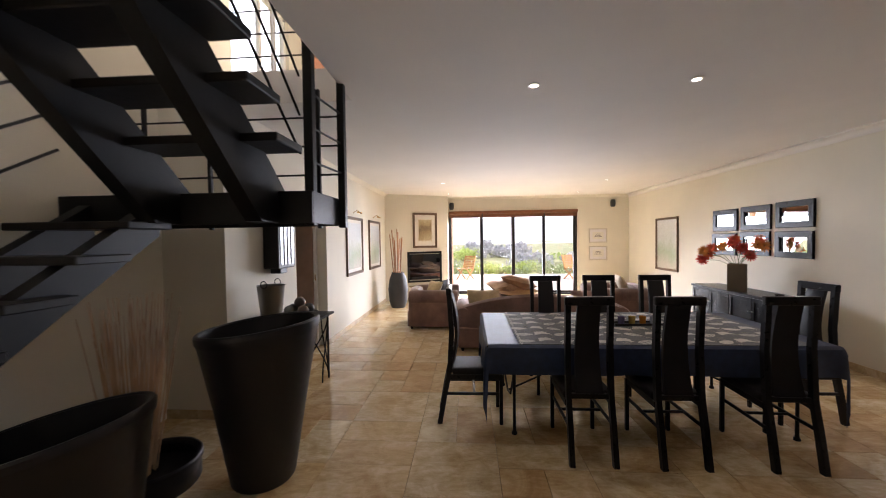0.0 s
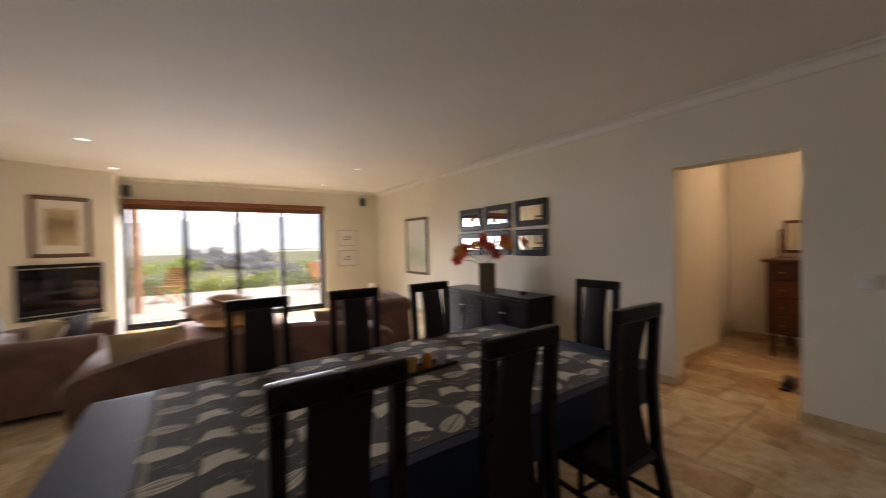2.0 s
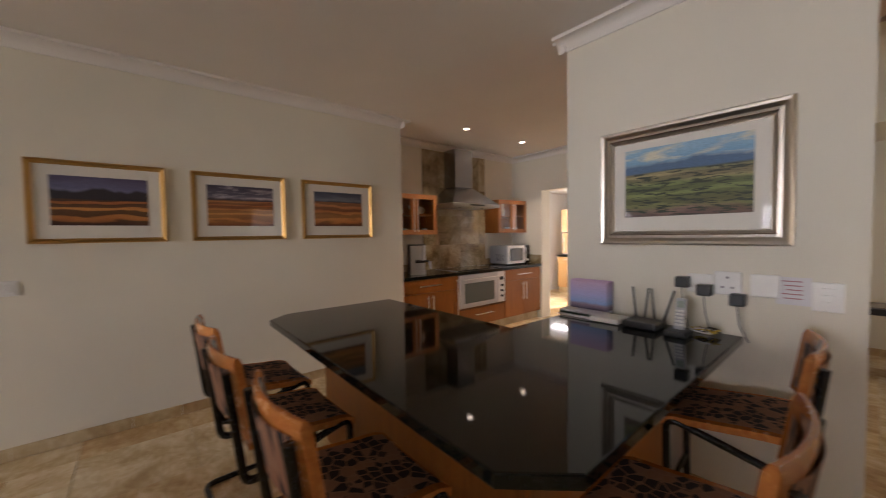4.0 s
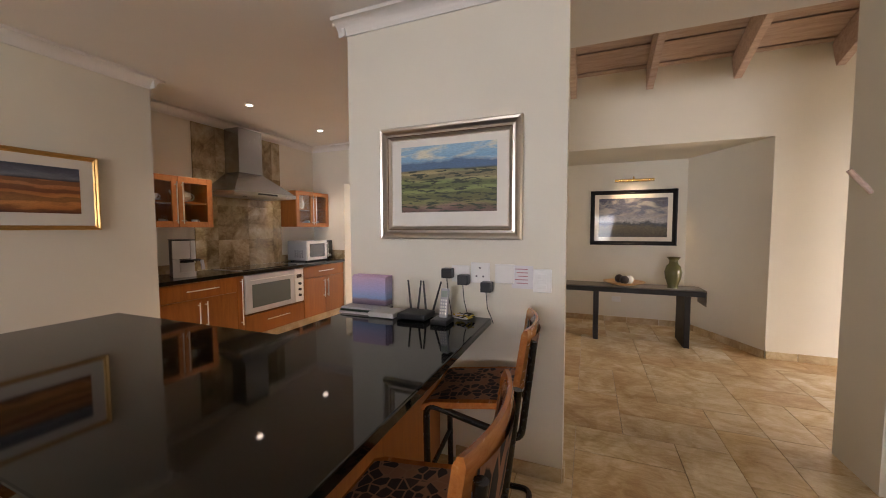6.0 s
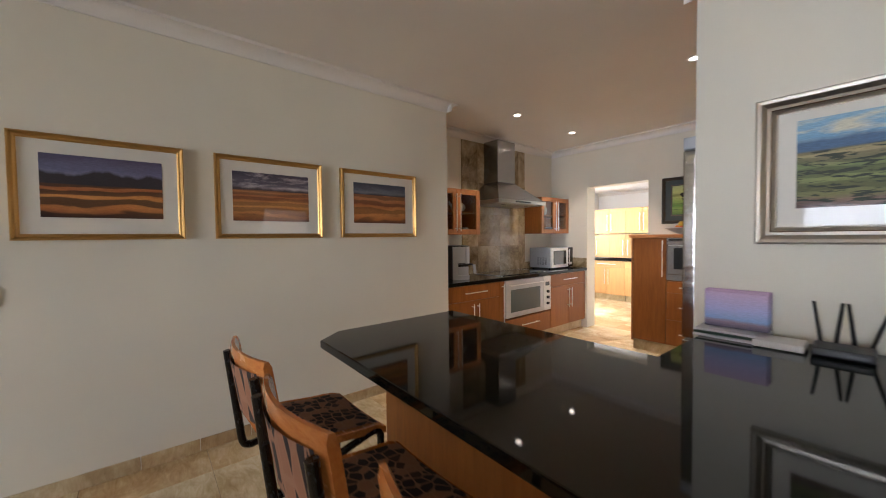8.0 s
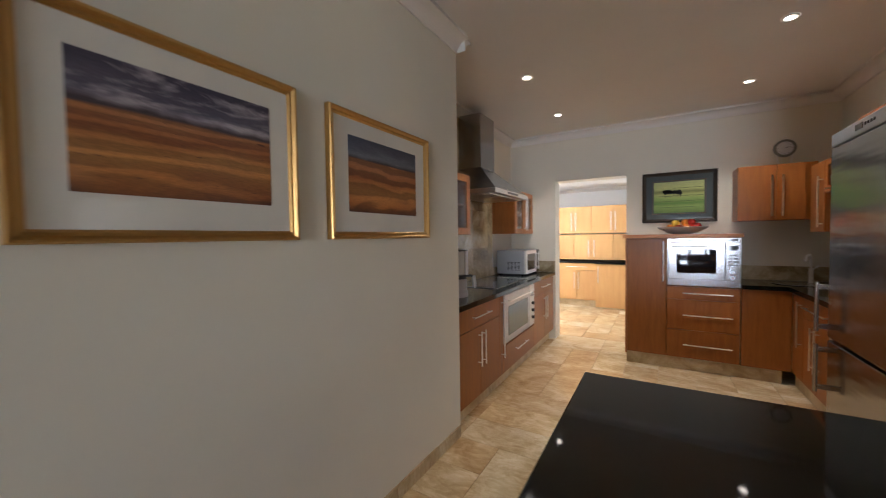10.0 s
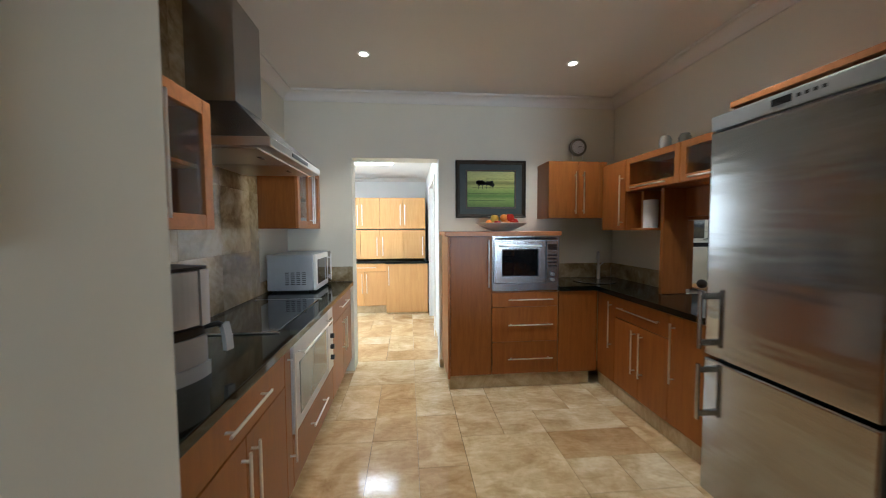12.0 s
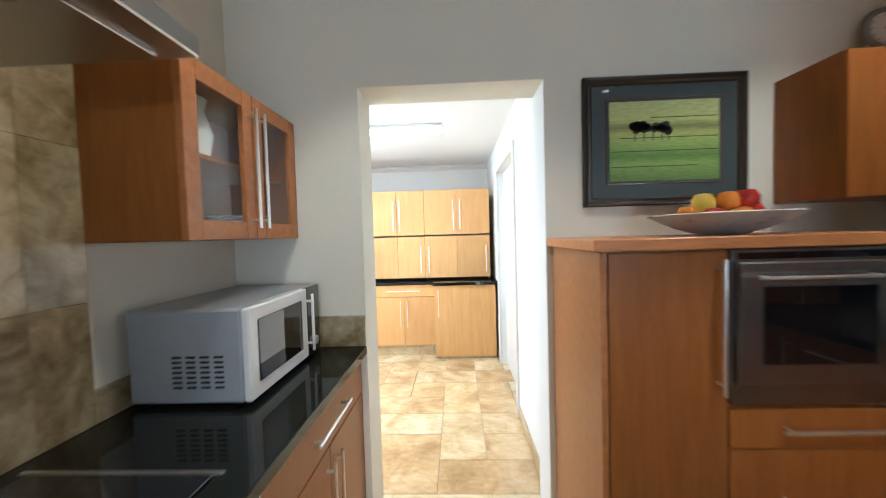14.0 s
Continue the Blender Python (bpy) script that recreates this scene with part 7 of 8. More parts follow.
# cooker hood
hd = thing("cooker_hood", (4.95, -2.455, 1.83), "stainless steel chimney cooker hood", "cooker hood")
part("rim", box(4.65, 5.186, -2.93, -1.98, 1.83, 1.875, 0.004), steel_flat, hd)
bm = bmesh.new()
lo = [bm.verts.new(p) for p in ((4.655, -2.925, 1.875), (4.655, -1.985, 1.875), (5.185, -1.985, 1.875), (5.185, -2.925, 1.875))]
hi = [bm.verts.new(p) for p in ((4.93, -2.63, 2.13), (4.93, -2.28, 2.13), (5.185, -2.28, 2.13), (5.185, -2.63, 2.13))]
for k in range(4):
    bm.faces.new((lo[k], lo[(k + 1) % 4], hi[(k + 1) % 4], hi[k]))
bm.faces.new(hi)
bm.faces.new(lo[::-1])
part("canopy", bm, oven_steel, hd)
part("chimney", box(4.93, 5.185, -2.63, -2.28, 2.13, 2.69, 0.003), oven_steel, hd)
for a, b in ((-2.90, -2.46), (-2.45, -2.01)):
    fl = part("filter", box(4.72, 5.14, a, b, 1.822, 1.831, 0.002), steel_flat, hd)
    part("filter_catch", box(4.78, 4.80, (a + b) / 2 - 0.03, (a + b) / 2 + 0.03, 1.818, 1.8225, 0.001), black_plastic, fl)
part("button_strip", box(4.646, 4.65, -2.6, -2.3, 1.842, 1.862), black_plastic, hd)

# microwave on the hob run
mw = thing("microwave", (5.0, -3.58, 0.92), "silver microwave oven with a dark glass door", "microwave")
part("case", box(4.80, 5.17, -3.84, -3.26, 0.935, 1.235, 0.008), silver_plastic, mw)
door = part("door", box(4.775, 4.80, -3.70, -3.262, 0.937, 1.233, 0.005), white_plastic, mw)
part("window", box(4.771, 4.776, -3.64, -3.31, 0.985, 1.19, 0.004), dark_glass, door)
bar_handle((4.775, -3.685, 0.97), (4.775, -3.685, 1.21), (-0.03, 0, 0), door)
pn = part("panel", box(4.778, 4.80, -3.838, -3.705, 0.937, 1.233, 0.004), dark_glass, mw)
part("dial", tube([(4.778, -3.77, 0.99), (4.765, -3.77, 0.99)], 0.02, None, 16), chrome, pn, smooth=True)
for r in range(7):
    for c in range(4):
        x = 4.86 + c * 0.045
        part("vent_slot", box(x, x + 0.03, -3.2605, -3.2585, 0.985 + r * 0.016, 0.992 + r * 0.016), black_plastic, mw)
for fx in (4.84, 5.13):
    for fy in (-3.8, -3.3):
        part("foot", lathe([(0, 0), (0.012, 0), (0.012, 0.016), (0, 0.016)], (fx, fy, 0.92), 10), black_plastic, mw)

# coffee maker
cm = thing("coffee_maker", (4.92, -1.52, 0.92), "steel and black filter coffee maker with a thermos jug", "coffee maker")
cmm = Matrix(((0.39, -0.92, 0, 4.73), (0.92, 0.39, 0, -1.56), (0, 0, 1, 0.92), (0, 0, 0, 1)))


def curved_panel(x0, x1, z0, z1, back=-0.02, lift=0.0):
    """A slab with the gently bulging front of the coffee maker."""
    xs = np.linspace(x0, x1, 9)
    pts = [(x, 0.024 * (1 - ((x - 0.1) / 0.1) ** 2) + lift) for x in xs]
    bm = prism([(x1, back), (x0, back)] + [(float(x), float(y)) for x, y in pts], z0, z1)
    bm.transform(cmm)
    return bm


def cm_box(*b):
    bm = box(*b)
    bm.transform(cmm)
    return bm


part("tower", cm_box(0.003, 0.197, -0.24, -0.10, 0.004, 0.385, 0.012, None, 2), black_plastic, cm)
part("side_wall", cm_box(0.185, 0.199, -0.10, -0.021, 0.004, 0.383, 0.003), black_plastic, cm)
part("brew_head", cm_box(0.003, 0.185, -0.10, -0.021, 0.19, 0.383, 0.003), black_plastic, cm)
part("base", cm_box(0.0, 0.2, -0.24, -0.02, 0.0, 0.03, 0.006), black_plastic, cm)
part("front_panel", curved_panel(0.052, 0.2, 0.192, 0.378), silver_case, cm)
part("water_gauge", curved_panel(0.0, 0.045, 0.185, 0.38, -0.02, 0.004), silver_case, cm, "bright steel strip")
part("lower_panel", curved_panel(0.145, 0.2, 0.05, 0.188), silver_case, cm)
part("foot_panel", curved_panel(0.0, 0.2, 0.0, 0.05), silver_case, cm)
part("lid", curved_panel(0.0, 0.2, 0.381, 0.392, -0.235, -0.004), black_plastic, cm)
jg = part("jug", curved_panel(0.012, 0.138, 0.053, 0.148, -0.09, -0.004), silver_case, cm)
part("jug_lid", curved_panel(0.015, 0.138, 0.149, 0.178, -0.09, -0.014), black_plastic, jg)
bm = tube([(0.02, -0.02, 0.172), (-0.03, 0.0, 0.175), (-0.052, 0.008, 0.16)], 0.011, None, 8)
bm.transform(cmm)
part("jug_bracket", bm, black_plastic, jg)
bm = tube([(-0.05, 0.01, 0.172), (-0.058, 0.014, 0.12), (-0.062, 0.014, 0.068)], 0.01, None, 8, flat=(0.03, 0.02))
bm.transform(cmm)
part("jug_handle", bm, silver_case, jg)

# tall unit with built-in oven
TY = -3.32
tu = thing("tall_cabinet", (3.15, -3.6, 0), "half-height cherry cabinet with a tall door and three drawers", "cabinet")
part("body", box(2.672, 3.655, -3.885, TY - 0.021, PL, 1.375), cherry, tu)
part("end_panel", box(3.655, 3.675, -3.885, TY, PL - 0.02, 1.375, 0.002), cherry_flat, tu)
part("top", box(2.655, 3.70, -3.887, TY + 0.02, 1.377, 1.415, 0.003), cherry_flat, tu)
front("y", TY, 3.285, 3.653, PL + 0.004, 1.372, tu, 1, ("v", 3.317, (0.925, 1.345)))
for z0, z1, hz in ((0.742, 0.872, 0.81), (0.426, 0.742, 0.583), (PL + 0.004, 0.426, 0.277)):
    front("y", TY, 2.675, 3.282, z0, z1, tu, 1, ("h", hz, (2.735, 3.14)), "drawer")
fp = tu
part("corner_panel", box(2.302, 2.668, TY - 0.02, TY - 0.001, PL, 0.876, 0.002), cherry, fp)
bo = thing("built_in_oven", (2.97, -3.5, 0.89), "built-in stainless steel compact oven with a black glass door", "oven")
part("fascia", box(2.672, 3.282, TY - 0.02, TY + 0.004, 0.885, 1.374, 0.003), oven_steel, bo)
od = part("door", box(2.80, 3.27, TY + 0.004, TY + 0.026, 0.955, 1.335, 0.006), oven_steel, bo)
part("window", box(2.87, 3.20, TY + 0.026, TY + 0.029, 1.02, 1.26, 0.004), dark_glass, od)
bar_handle((2.86, TY + 0.026, 1.29), (3.24, TY + 0.026, 1.29), (0, 0.04, 0), od)
cpn = part("control_panel", box(2.682, 2.795, TY + 0.004, TY + 0.02, 0.955, 1.335, 0.004), oven_steel, bo)
part("display", box(2.70, 2.78, TY + 0.0195, TY + 0.0215, 1.25, 1.30), dark_glass, cpn)
for k in range(4):
    for c in range(2):
        part("button", box(2.70 + 0.045 * c, 2.735 + 0.045 * c, TY + 0.0195, TY + 0.023, 1.10 + 0.032 * k, 1.115 + 0.032 * k, 0.001), dark_glass, cpn)
for z in (1.035, 0.985):
    part("knob", tube([(2.74, TY + 0.02, z), (2.74, TY + 0.04, z)], 0.014, None, 14), chrome, cpn, smooth=True)
part("vent_grille", box(2.70, 3.26, TY + 0.004, TY + 0.008, 1.342, 1.362), dark_glass, bo)
solid("plinth_tall_unit", box(2.36, 3.66, TY - 0.05, TY - 0.035, 0, PL, 0.002), stone_skirting, kind="structure")
solid("plinth_tall_unit_end", box(3.645, 3.66, -3.88, TY - 0.05, 0, PL - 0.021, 0.002), stone_skirting, kind="structure")

# sink run
RX = 2.30
solid("plinth_sink_run", box(RX - 0.05, RX - 0.035, TY - 0.04, -1.95, 0, PL, 0.002), stone_skirting, kind="structure")
sink_top = prism([(1.845, -3.887), (2.668, -3.887), (2.668, TY + 0.03), (RX + 0.03, TY + 0.03), (RX + 0.03, -1.93), (1.60, -1.952), (1.60, -2.815), (1.845, -2.815)], 0.88, 0.92, None, 0.004)
solid("granite_sink_top", sink_top, granite, "polished black granite worktop round the sink corner", "worktop")
for a, b, kind in ((-3.318, -3.04, 1), (-3.04, -2.41, 2), (-2.41, -1.96, 1)):
    un = thing("base_cabinet", (2.07, (a + b) / 2, 0), "cherry base cabinet under the granite sink worktop", "cabinet", "cherry base cabinets")
    part("body", box(1.85, RX - 0.021, a + 0.002, b - 0.002, PL, 0.876), cherry, un)
    if kind == 2:
        mid = (a + b) / 2
        front("x", RX, a, b, 0.70, 0.87, un, 1, ("h", 0.79, (mid - 0.24, mid + 0.24)), "drawer")
        front("x", RX, a, mid, PL + 0.004, 0.697, un, 1, ("v", mid - 0.045, (0.32, 0.66)))
        front("x", RX, mid, b, PL + 0.004, 0.697, un, 1, ("v", mid + 0.045, (0.32, 0.66)))
    else:
        front("x", RX, a, b, PL + 0.004, 0.87, un, 1, ("v", b - 0.05 if a < -3.1 else a + 0.05, (0.42, 0.82)))
sk = thing("sink", (2.13, -3.6, 0.92), "round stainless steel corner sink", "sink")
part("basin", lathe([(0.19, 0.0), (0.2, 0.004), (0.19, 0.006), (0.17, 0.003), (0.16, 0.0015), (0.05, 0.0012), (0, 0.001)], (2.2, -3.58, 0.92), 36), steel, sk, smooth=True)
tp = thing("tap", (2.08, -3.72, 0.92), "slim chrome kitchen mixer tap", "tap")
part("body", tube([(2.08, -3.72, 0.92), (2.08, -3.72, 1.06)], 0.018, None, 14), chrome, tp, smooth=True)
part("spout", tube([(2.08, -3.72, 1.05), (2.08, -3.72, 1.16), (2.10, -3.69, 1.20), (2.13, -3.65, 1.19), (2.15, -3.62, 1.14)], 0.010, None, 10), chrome, tp, smooth=True)
part("lever", tube([(2.08, -3.72, 1.05), (2.02, -3.73, 1.09)], 0.007, None, 8), chrome, tp, smooth=True)

# upper units on the sink side
uc = thing("wall_cabinet", (2.37, -3.73, 1.54), "cherry wall cabinet with two plain doors", "cabinet")
part("body", box(2.075, 2.67, -3.887, -3.60, 1.54, 2.085), cherry, uc)
front("y", -3.58, 2.372, 2.67, 1.54, 2.085, uc, 1, ("v", 2.41, (1.58, 1.98)))
front("y", -3.58, 2.16, 2.372, 1.54, 2.085, uc, 1, ("v", 2.33, (1.58, 1.98)))
cc = thing("corner_wall_cabinet", (2.0, -3.38, 1.42), "narrow cherry corner wall cabinet with one door", "cabinet")
part("body", box(1.845, 2.13, -3.575, -3.172, 1.42, 2.03), cherry, cc)
front("x", 2.15, -3.50, -3.172, 1.42, 2.03, cc, 1, ("v", -3.21, (1.46, 1.9)))
for a, b in ((-3.168, -2.55), (-2.545, -1.925)):
    lf = thing("lift_up_cabinet", (2.0, (a + b) / 2, 1.75), "cherry top cabinet with a smoked glass lift-up front", "cabinet", "lift-up top cabinets")
    for n, bb in (("side", (1.845, 2.13, a, a + 0.018, 1.75, 2.03)), ("side", (1.845, 2.13, b - 0.018, b, 1.75, 2.03)), ("top", (1.845, 2.13, a + 0.018, b - 0.018, 2.012, 2.03)), ("bottom", (1.845, 2.13, a + 0.018, b - 0.018, 1.75, 1.768)), ("back", (1.845, 1.853, a + 0.018, b - 0.018, 1.768, 2.012))):
        part(n, box(*bb, 0.002), cherry, lf)
    bm = bmesh.new()
    s = 0.05
    for q0, q1, r0, r1 in ((a + 0.002, a + s, 1.752, 2.028), (b - s, b - 0.002, 1.752, 2.028), (a + s, b - s, 1.752, 1.752 + s), (a + s, b - s, 2.028 - s, 2.028)):
        box(2.13, 2.15, q0, q1, r0, r1, 0.002, bm)
    fd = part("flap", bm, cherry, lf)
    pp = part("pane", box(2.138, 2.142, a + s - 0.004, b - s + 0.004, 1.752 + s - 0.004, 2.028 - s + 0.004), smoked_glass, fd)
    pp.visible_shadow = False
    bar_handle((2.15, (a + b) / 2 - 0.2, 1.775), (2.15, (a + b) / 2 + 0.2, 1.775), (0.03, 0, 0), fd)
    for k in range(5):
        gy = a + 0.1 + 0.1 * k
        solid("wine_glass", lathe([(0, 0), (0.028, 0), (0.004, 0.006), (0.004, 0.06), (0.03, 0.1), (0.026, 0.14), (0.024, 0.14), (0.027, 0.1), (0, 0.065)], (2.03, gy, 1.768), 14), clear_glass, "stemmed wine glass in the top cabinet", "glass", group="wine glasses", smooth=True)
hs2 = thing("hatch_frame", (1.9, -2.5, 0.92), "cherry shelving and lining round the serving hatch", "hatch frame")
for n, b in (("post", (1.845, 2.05, -2.86, -2.825, 0.922, 1.748)), ("post", (1.845, 2.05, -3.10, -3.07, 1.42, 1.748)), ("shelf", (1.845, 2.10, -3.168, -2.862, 1.42, 1.44)), ("back", (1.845, 1.86, -3.168, -2.862, 1.44, 1.748)), ("lintel", (1.62, 1.844, -3.038, -1.953, 1.50, 1.527)), ("valance", (1.845, 1.87, -2.824, -1.93, 1.527, 1.748)), ("reveal", (1.63, 1.845, -3.038, -3.02, 0.922, 1.50)), ("reveal", (1.63, 1.845, -1.975, -1.953, 0.922, 1.50))):
    part(n, box(*b, 0.002), cherry, hs2)
solid("paper_roll", tube([(2.02, -3.02, 1.44), (2.02, -3.02, 1.67)], 0.055, None, 24), paper, "white kitchen paper roll standing in the niche", "paper roll", smooth=True)
bq = thing("dried_proteas", (1.72, -2.65, 1.5), "bunch of dried dark red proteas hung in the serving hatch", "flowers")
bm, bm2 = bmesh.new(), bmesh.new()
for k in range(120):
    d = Vector((crng.gauss(0, 1), crng.gauss(0, 1.2), crng.gauss(-0.6, 0.8))).normalized()
    p = Vector((1.72, -2.65, 1.40))
    own = bmesh.new()
    L = crng.uniform(0.08, 0.16)
    vs = [own.verts.new(q) for q in ((0, -0.008, 0), (L * 0.6, -0.016, 0), (L, 0, 0.004), (L * 0.6, 0.016, 0), (0, 0.008, 0))]
    own.faces.new(vs)
    own.transform(Matrix.Translation(p) @ d.to_track_quat("X", "Z").to_matrix().to_4x4())
    merge(bm if k % 3 else bm2, own)
part("petals", bm, painted("dry_maroon_petal", (0.05, 0.012, 0.012), 0.8), bq)
part("leaves", bm2, olive, bq)
part("string", tube([(1.72, -2.65, 1.40), (1.72, -2.65, 1.503)], 0.003, None, 6), reed_mat, bq)

# fridge
fr = thing("fridge", (2.17, -1.55, 0), "tall stainless steel fridge-freezer with green-black sides", "fridge")
part("body", box(1.87, 2.40, -1.92, -1.21, 0.05, 1.985, 0.006), green_steel, fr)
part("toe", box(1.9, 2.36, -1.88, -1.22, 0.0, 0.05), black_plastic, fr)
for z0, z1, hz in ((0.78, 1.915, (0.82, 1.12)), (0.055, 0.765, (0.45, 0.74))):
    dd = part("door", box(2.405, 2.475, -1.928, -1.208, z0, z1, 0.012, None, 3), fridge_steel, fr)
    bm = tube([(2.535, -1.89, hz[0]), (2.535, -1.89, hz[1])], 0.011, None, 12)
    for z in (hz[0] + 0.03, hz[1] - 0.03):
        box(2.47, 2.54, -1.90, -1.88, z - 0.015, z + 0.015, 0.003, bm)
    part("handle", bm, steel, dd, smooth=True)
    part("seal", box(2.398, 2.406, -1.92, -1.215, z0 + 0.01, z1 - 0.01), black_plastic, dd)
tpn = part("control_strip", box(2.38, 2.475, -1.928, -1.208, 1.92, 1.995, 0.008, None, 2), silver_plastic, fr)
part("display", box(2.4745, 2.477, -1.62, -1.54, 1.945, 1.975), dark_glass, tpn)
for k in range(4):
    part("button", box(2.4745, 2.477, -1.52 + 0.03 * k, -1.505 + 0.03 * k, 1.953, 1.967), black_plastic, tpn)
for y0, z0, h, slots in ((-1.2095, 1.37, 0.105, 1), (-1.2095, 1.21, 0.125, 3)):
    sb = thing("switch_box", (2.31, -1.2, z0), "white plastic switch box fixed to the side of the fridge", "switch")
    part("case", box(2.25 - 0.01 * (slots > 1), 2.36 + 0.01 * (slots > 1), -1.2095, -1.185, z0, z0 + h, 0.005), white_plastic, sb)
    for k in range(slots):
        w = 0.07 if slots == 1 else 0.02
        x = 2.305 + (k - (slots - 1) / 2) * 0.032
        part("rocker", box(x - w / 2, x + w / 2, -1.186, -1.18, z0 + 0.025, z0 + h - 0.025, 0.002), paper if slots == 1 else bowl_glaze, sb)
ft = thing("fridge_top_panel", (2.1, -1.55, 2.1), "cherry panel bridging the wall above the fridge", "panel")
part("board", box(1.845, 2.36, -1.947, -1.135, 2.05, 2.08, 0.003), cherry_flat, ft)
part("side_board", box(1.845, 2.34, -1.945, -1.928, 0.925, 2.05, 0.002), cherry, ft)

# picture, clock, fruit on the south side
root, m = picture("green_picture", "green field picture with dark trees in a dark bronze frame", (3.165, -3.889, 1.845), 0.73, 0.585, "+y", 0.04, painted("dark_bronze_lacquer", (0.035, 0.024, 0.014), 0.35), grey_mount, (0.49, 0.36), green_art, 0.03, 0.0, "", bronze_frame)
bm = bmesh.new()
trng = random.Random(6)
for k in range(26):
    c = bmesh.ops.create_circle(bm, cap_ends=True, radius=trng.uniform(0.012, 0.024), segments=9)
    off = (trng.uniform(-0.09, 0.07) - 0.05, -0.0142, 0.055 + trng.uniform(-0.012, 0.02))
    bmesh.ops.transform(bm, verts=c["verts"], matrix=Matrix.Translation(off) @ pose(0, 0, 0, 90, 0, 0))
for tx in (-0.13, -0.09, -0.05, -0.01, 0.02):
    box(tx - 0.002, tx + 0.002, -0.0145, -0.0135, 0.0, 0.05, 0, bm)
bm.transform(m)
part("painted_copse", bm, Mat("painted_tree_ink", (0.012, 0.016, 0.008), 0.6, Coat_Weight=0.7, Coat_Roughness=0.03).m, root)
furrow_paint = Mat("painted_furrow_green", (0.05, 0.085, 0.02), 0.6, Coat_Weight=0.3, Coat_Roughness=0.03).m
for z, x0, x1 in ((0.105, -0.06, 0.238), (0.015, -0.20, 0.238), (-0.045, -0.238, 0.238), (-0.115, -0.238, 0.15)):
    bm = box(x0, x1, -0.0141, -0.0131, z - 0.002, z + 0.002)
    bm.transform(m)
    part("painted_furrow", bm, furrow_paint, root)
ck = thing("kitchen_clock", (2.26, -3.85, 2.085), "small round chrome clock standing on the cabinet", "clock")
ROT = pose(0, 0, 0, -90, 0, 0)
bm = lathe([(0.0, 0.0), (0.075, 0.0), (0.09, 0.012), (0.088, 0.035), (0.07, 0.04), (0.068, 0.03), (0, 0.03)], (0, 0, 0), 36)
bm.transform(Matrix.Translation((2.26, -3.86, 2.275)) @ ROT)
part("case", bm, galvanised, ck, smooth=True)
bm = lathe([(0.0, 0.031), (0.066, 0.031), (0.066, 0.0305), (0, 0.0305)], (0, 0, 0), 30)
bm.transform(Matrix.Translation((2.26, -3.86, 2.275)) @ ROT)
part("face", bm, paper, ck)
for k in range(12):
    a = k * math.pi / 6
    part("hour_mark", box(2.26 + 0.055 * math.sin(a) - 0.003, 2.26 + 0.055 * math.sin(a) + 0.003, -3.8285, -3.8275, 2.275 + 0.055 * math.cos(a) - 0.003, 2.275 + 0.055 * math.cos(a) + 0.003), ink, ck)
part("hand", tube([(2.26, -3.8275, 2.275), (2.22, -3.8275, 2.285)], 0.0025, None, 6), ink, ck)
part("hand", tube([(2.26, -3.8275, 2.275), (2.245, -3.8275, 2.285)], 0.002, None, 6), ink, ck)
part("hanging_ring", tube([(2.26 + 0.018 * math.cos(a), -3.845, 2.382 + 0.018 * math.sin(a)) for a in np.linspace(0, 6.2, 14)], 0.003, None, 6, True), chrome, ck)
part("stand", box(2.21, 2.31, -3.87, -3.80, 2.085, 2.095, 0.004), chrome, ck)
for sx in (-1, 1):
    part("stand_leg", tube([(2.26 + sx * 0.045, -3.84, 2.094), (2.26 + sx * 0.06, -3.845, 2.215)], 0.005, None, 8), chrome, ck, smooth=True)
for gx in (2.02, 1.93):
    solid("glass_jar", lathe([(0, 0), (0.04, 0), (0.045, 0.09), (0.03, 0.12), (0.028, 0.12), (0.04, 0.09), (0.037, 0.006), (0, 0.006)], (gx, -2.75 - (gx - 1.9), 2.03), 18), pale_glass, "small clear glass jar on top of the cabinets", "jar", group="glass jars", smooth=True)
fb = solid("fruit_bowl", lathe([(0, 0), (0.07, 0), (0.15, 0.028), (0.24, 0.075), (0.232, 0.079), (0.14, 0.04), (0.05, 0.014), (0, 0.012)], (3.14, -3.56, 1.415), 40), bowl_glaze, "wide shallow glazed fruit bowl on the cabinet", "bowl", smooth=True, origin=(3.14, -3.56, 1.415))
FRUIT = [(-0.11, 0.02, 0.095, apple_red), (-0.03, 0.06, 0.09, orange_peel), (0.06, 0.03, 0.09, apple_red), (0.13, -0.02, 0.10, orange_peel), (-0.05, -0.05, 0.09, apple_red), (0.04, -0.06, 0.09, apple_red), (-0.02, 0.0, 0.15, orange_peel), (-0.14, -0.03, 0.11, apple_red), (0.08, 0.0, 0.145, lemon_peel), (-0.08, 0.02, 0.155, apple_red)]
for fx, fy, fz, mat in FRUIT:
    kind = {apple_red: "red apple", orange_peel: "ripe orange", lemon_peel: "yellow lemon"}[mat]
    pc = (3.13 + fx * 0.9, -3.56 + fy * 0.9, 1.390 + fz)
    solid(kind.split()[-1], lathe([(0, -0.034), (0.02, -0.035), (0.037, -0.015), (0.039, 0.008), (0.026, 0.031), (0.008, 0.034), (0, 0.029)], pc, 18), mat, kind + " in the fruit bowl", "fruit", group="fruit in the bowl", smooth=True, origin=pc)


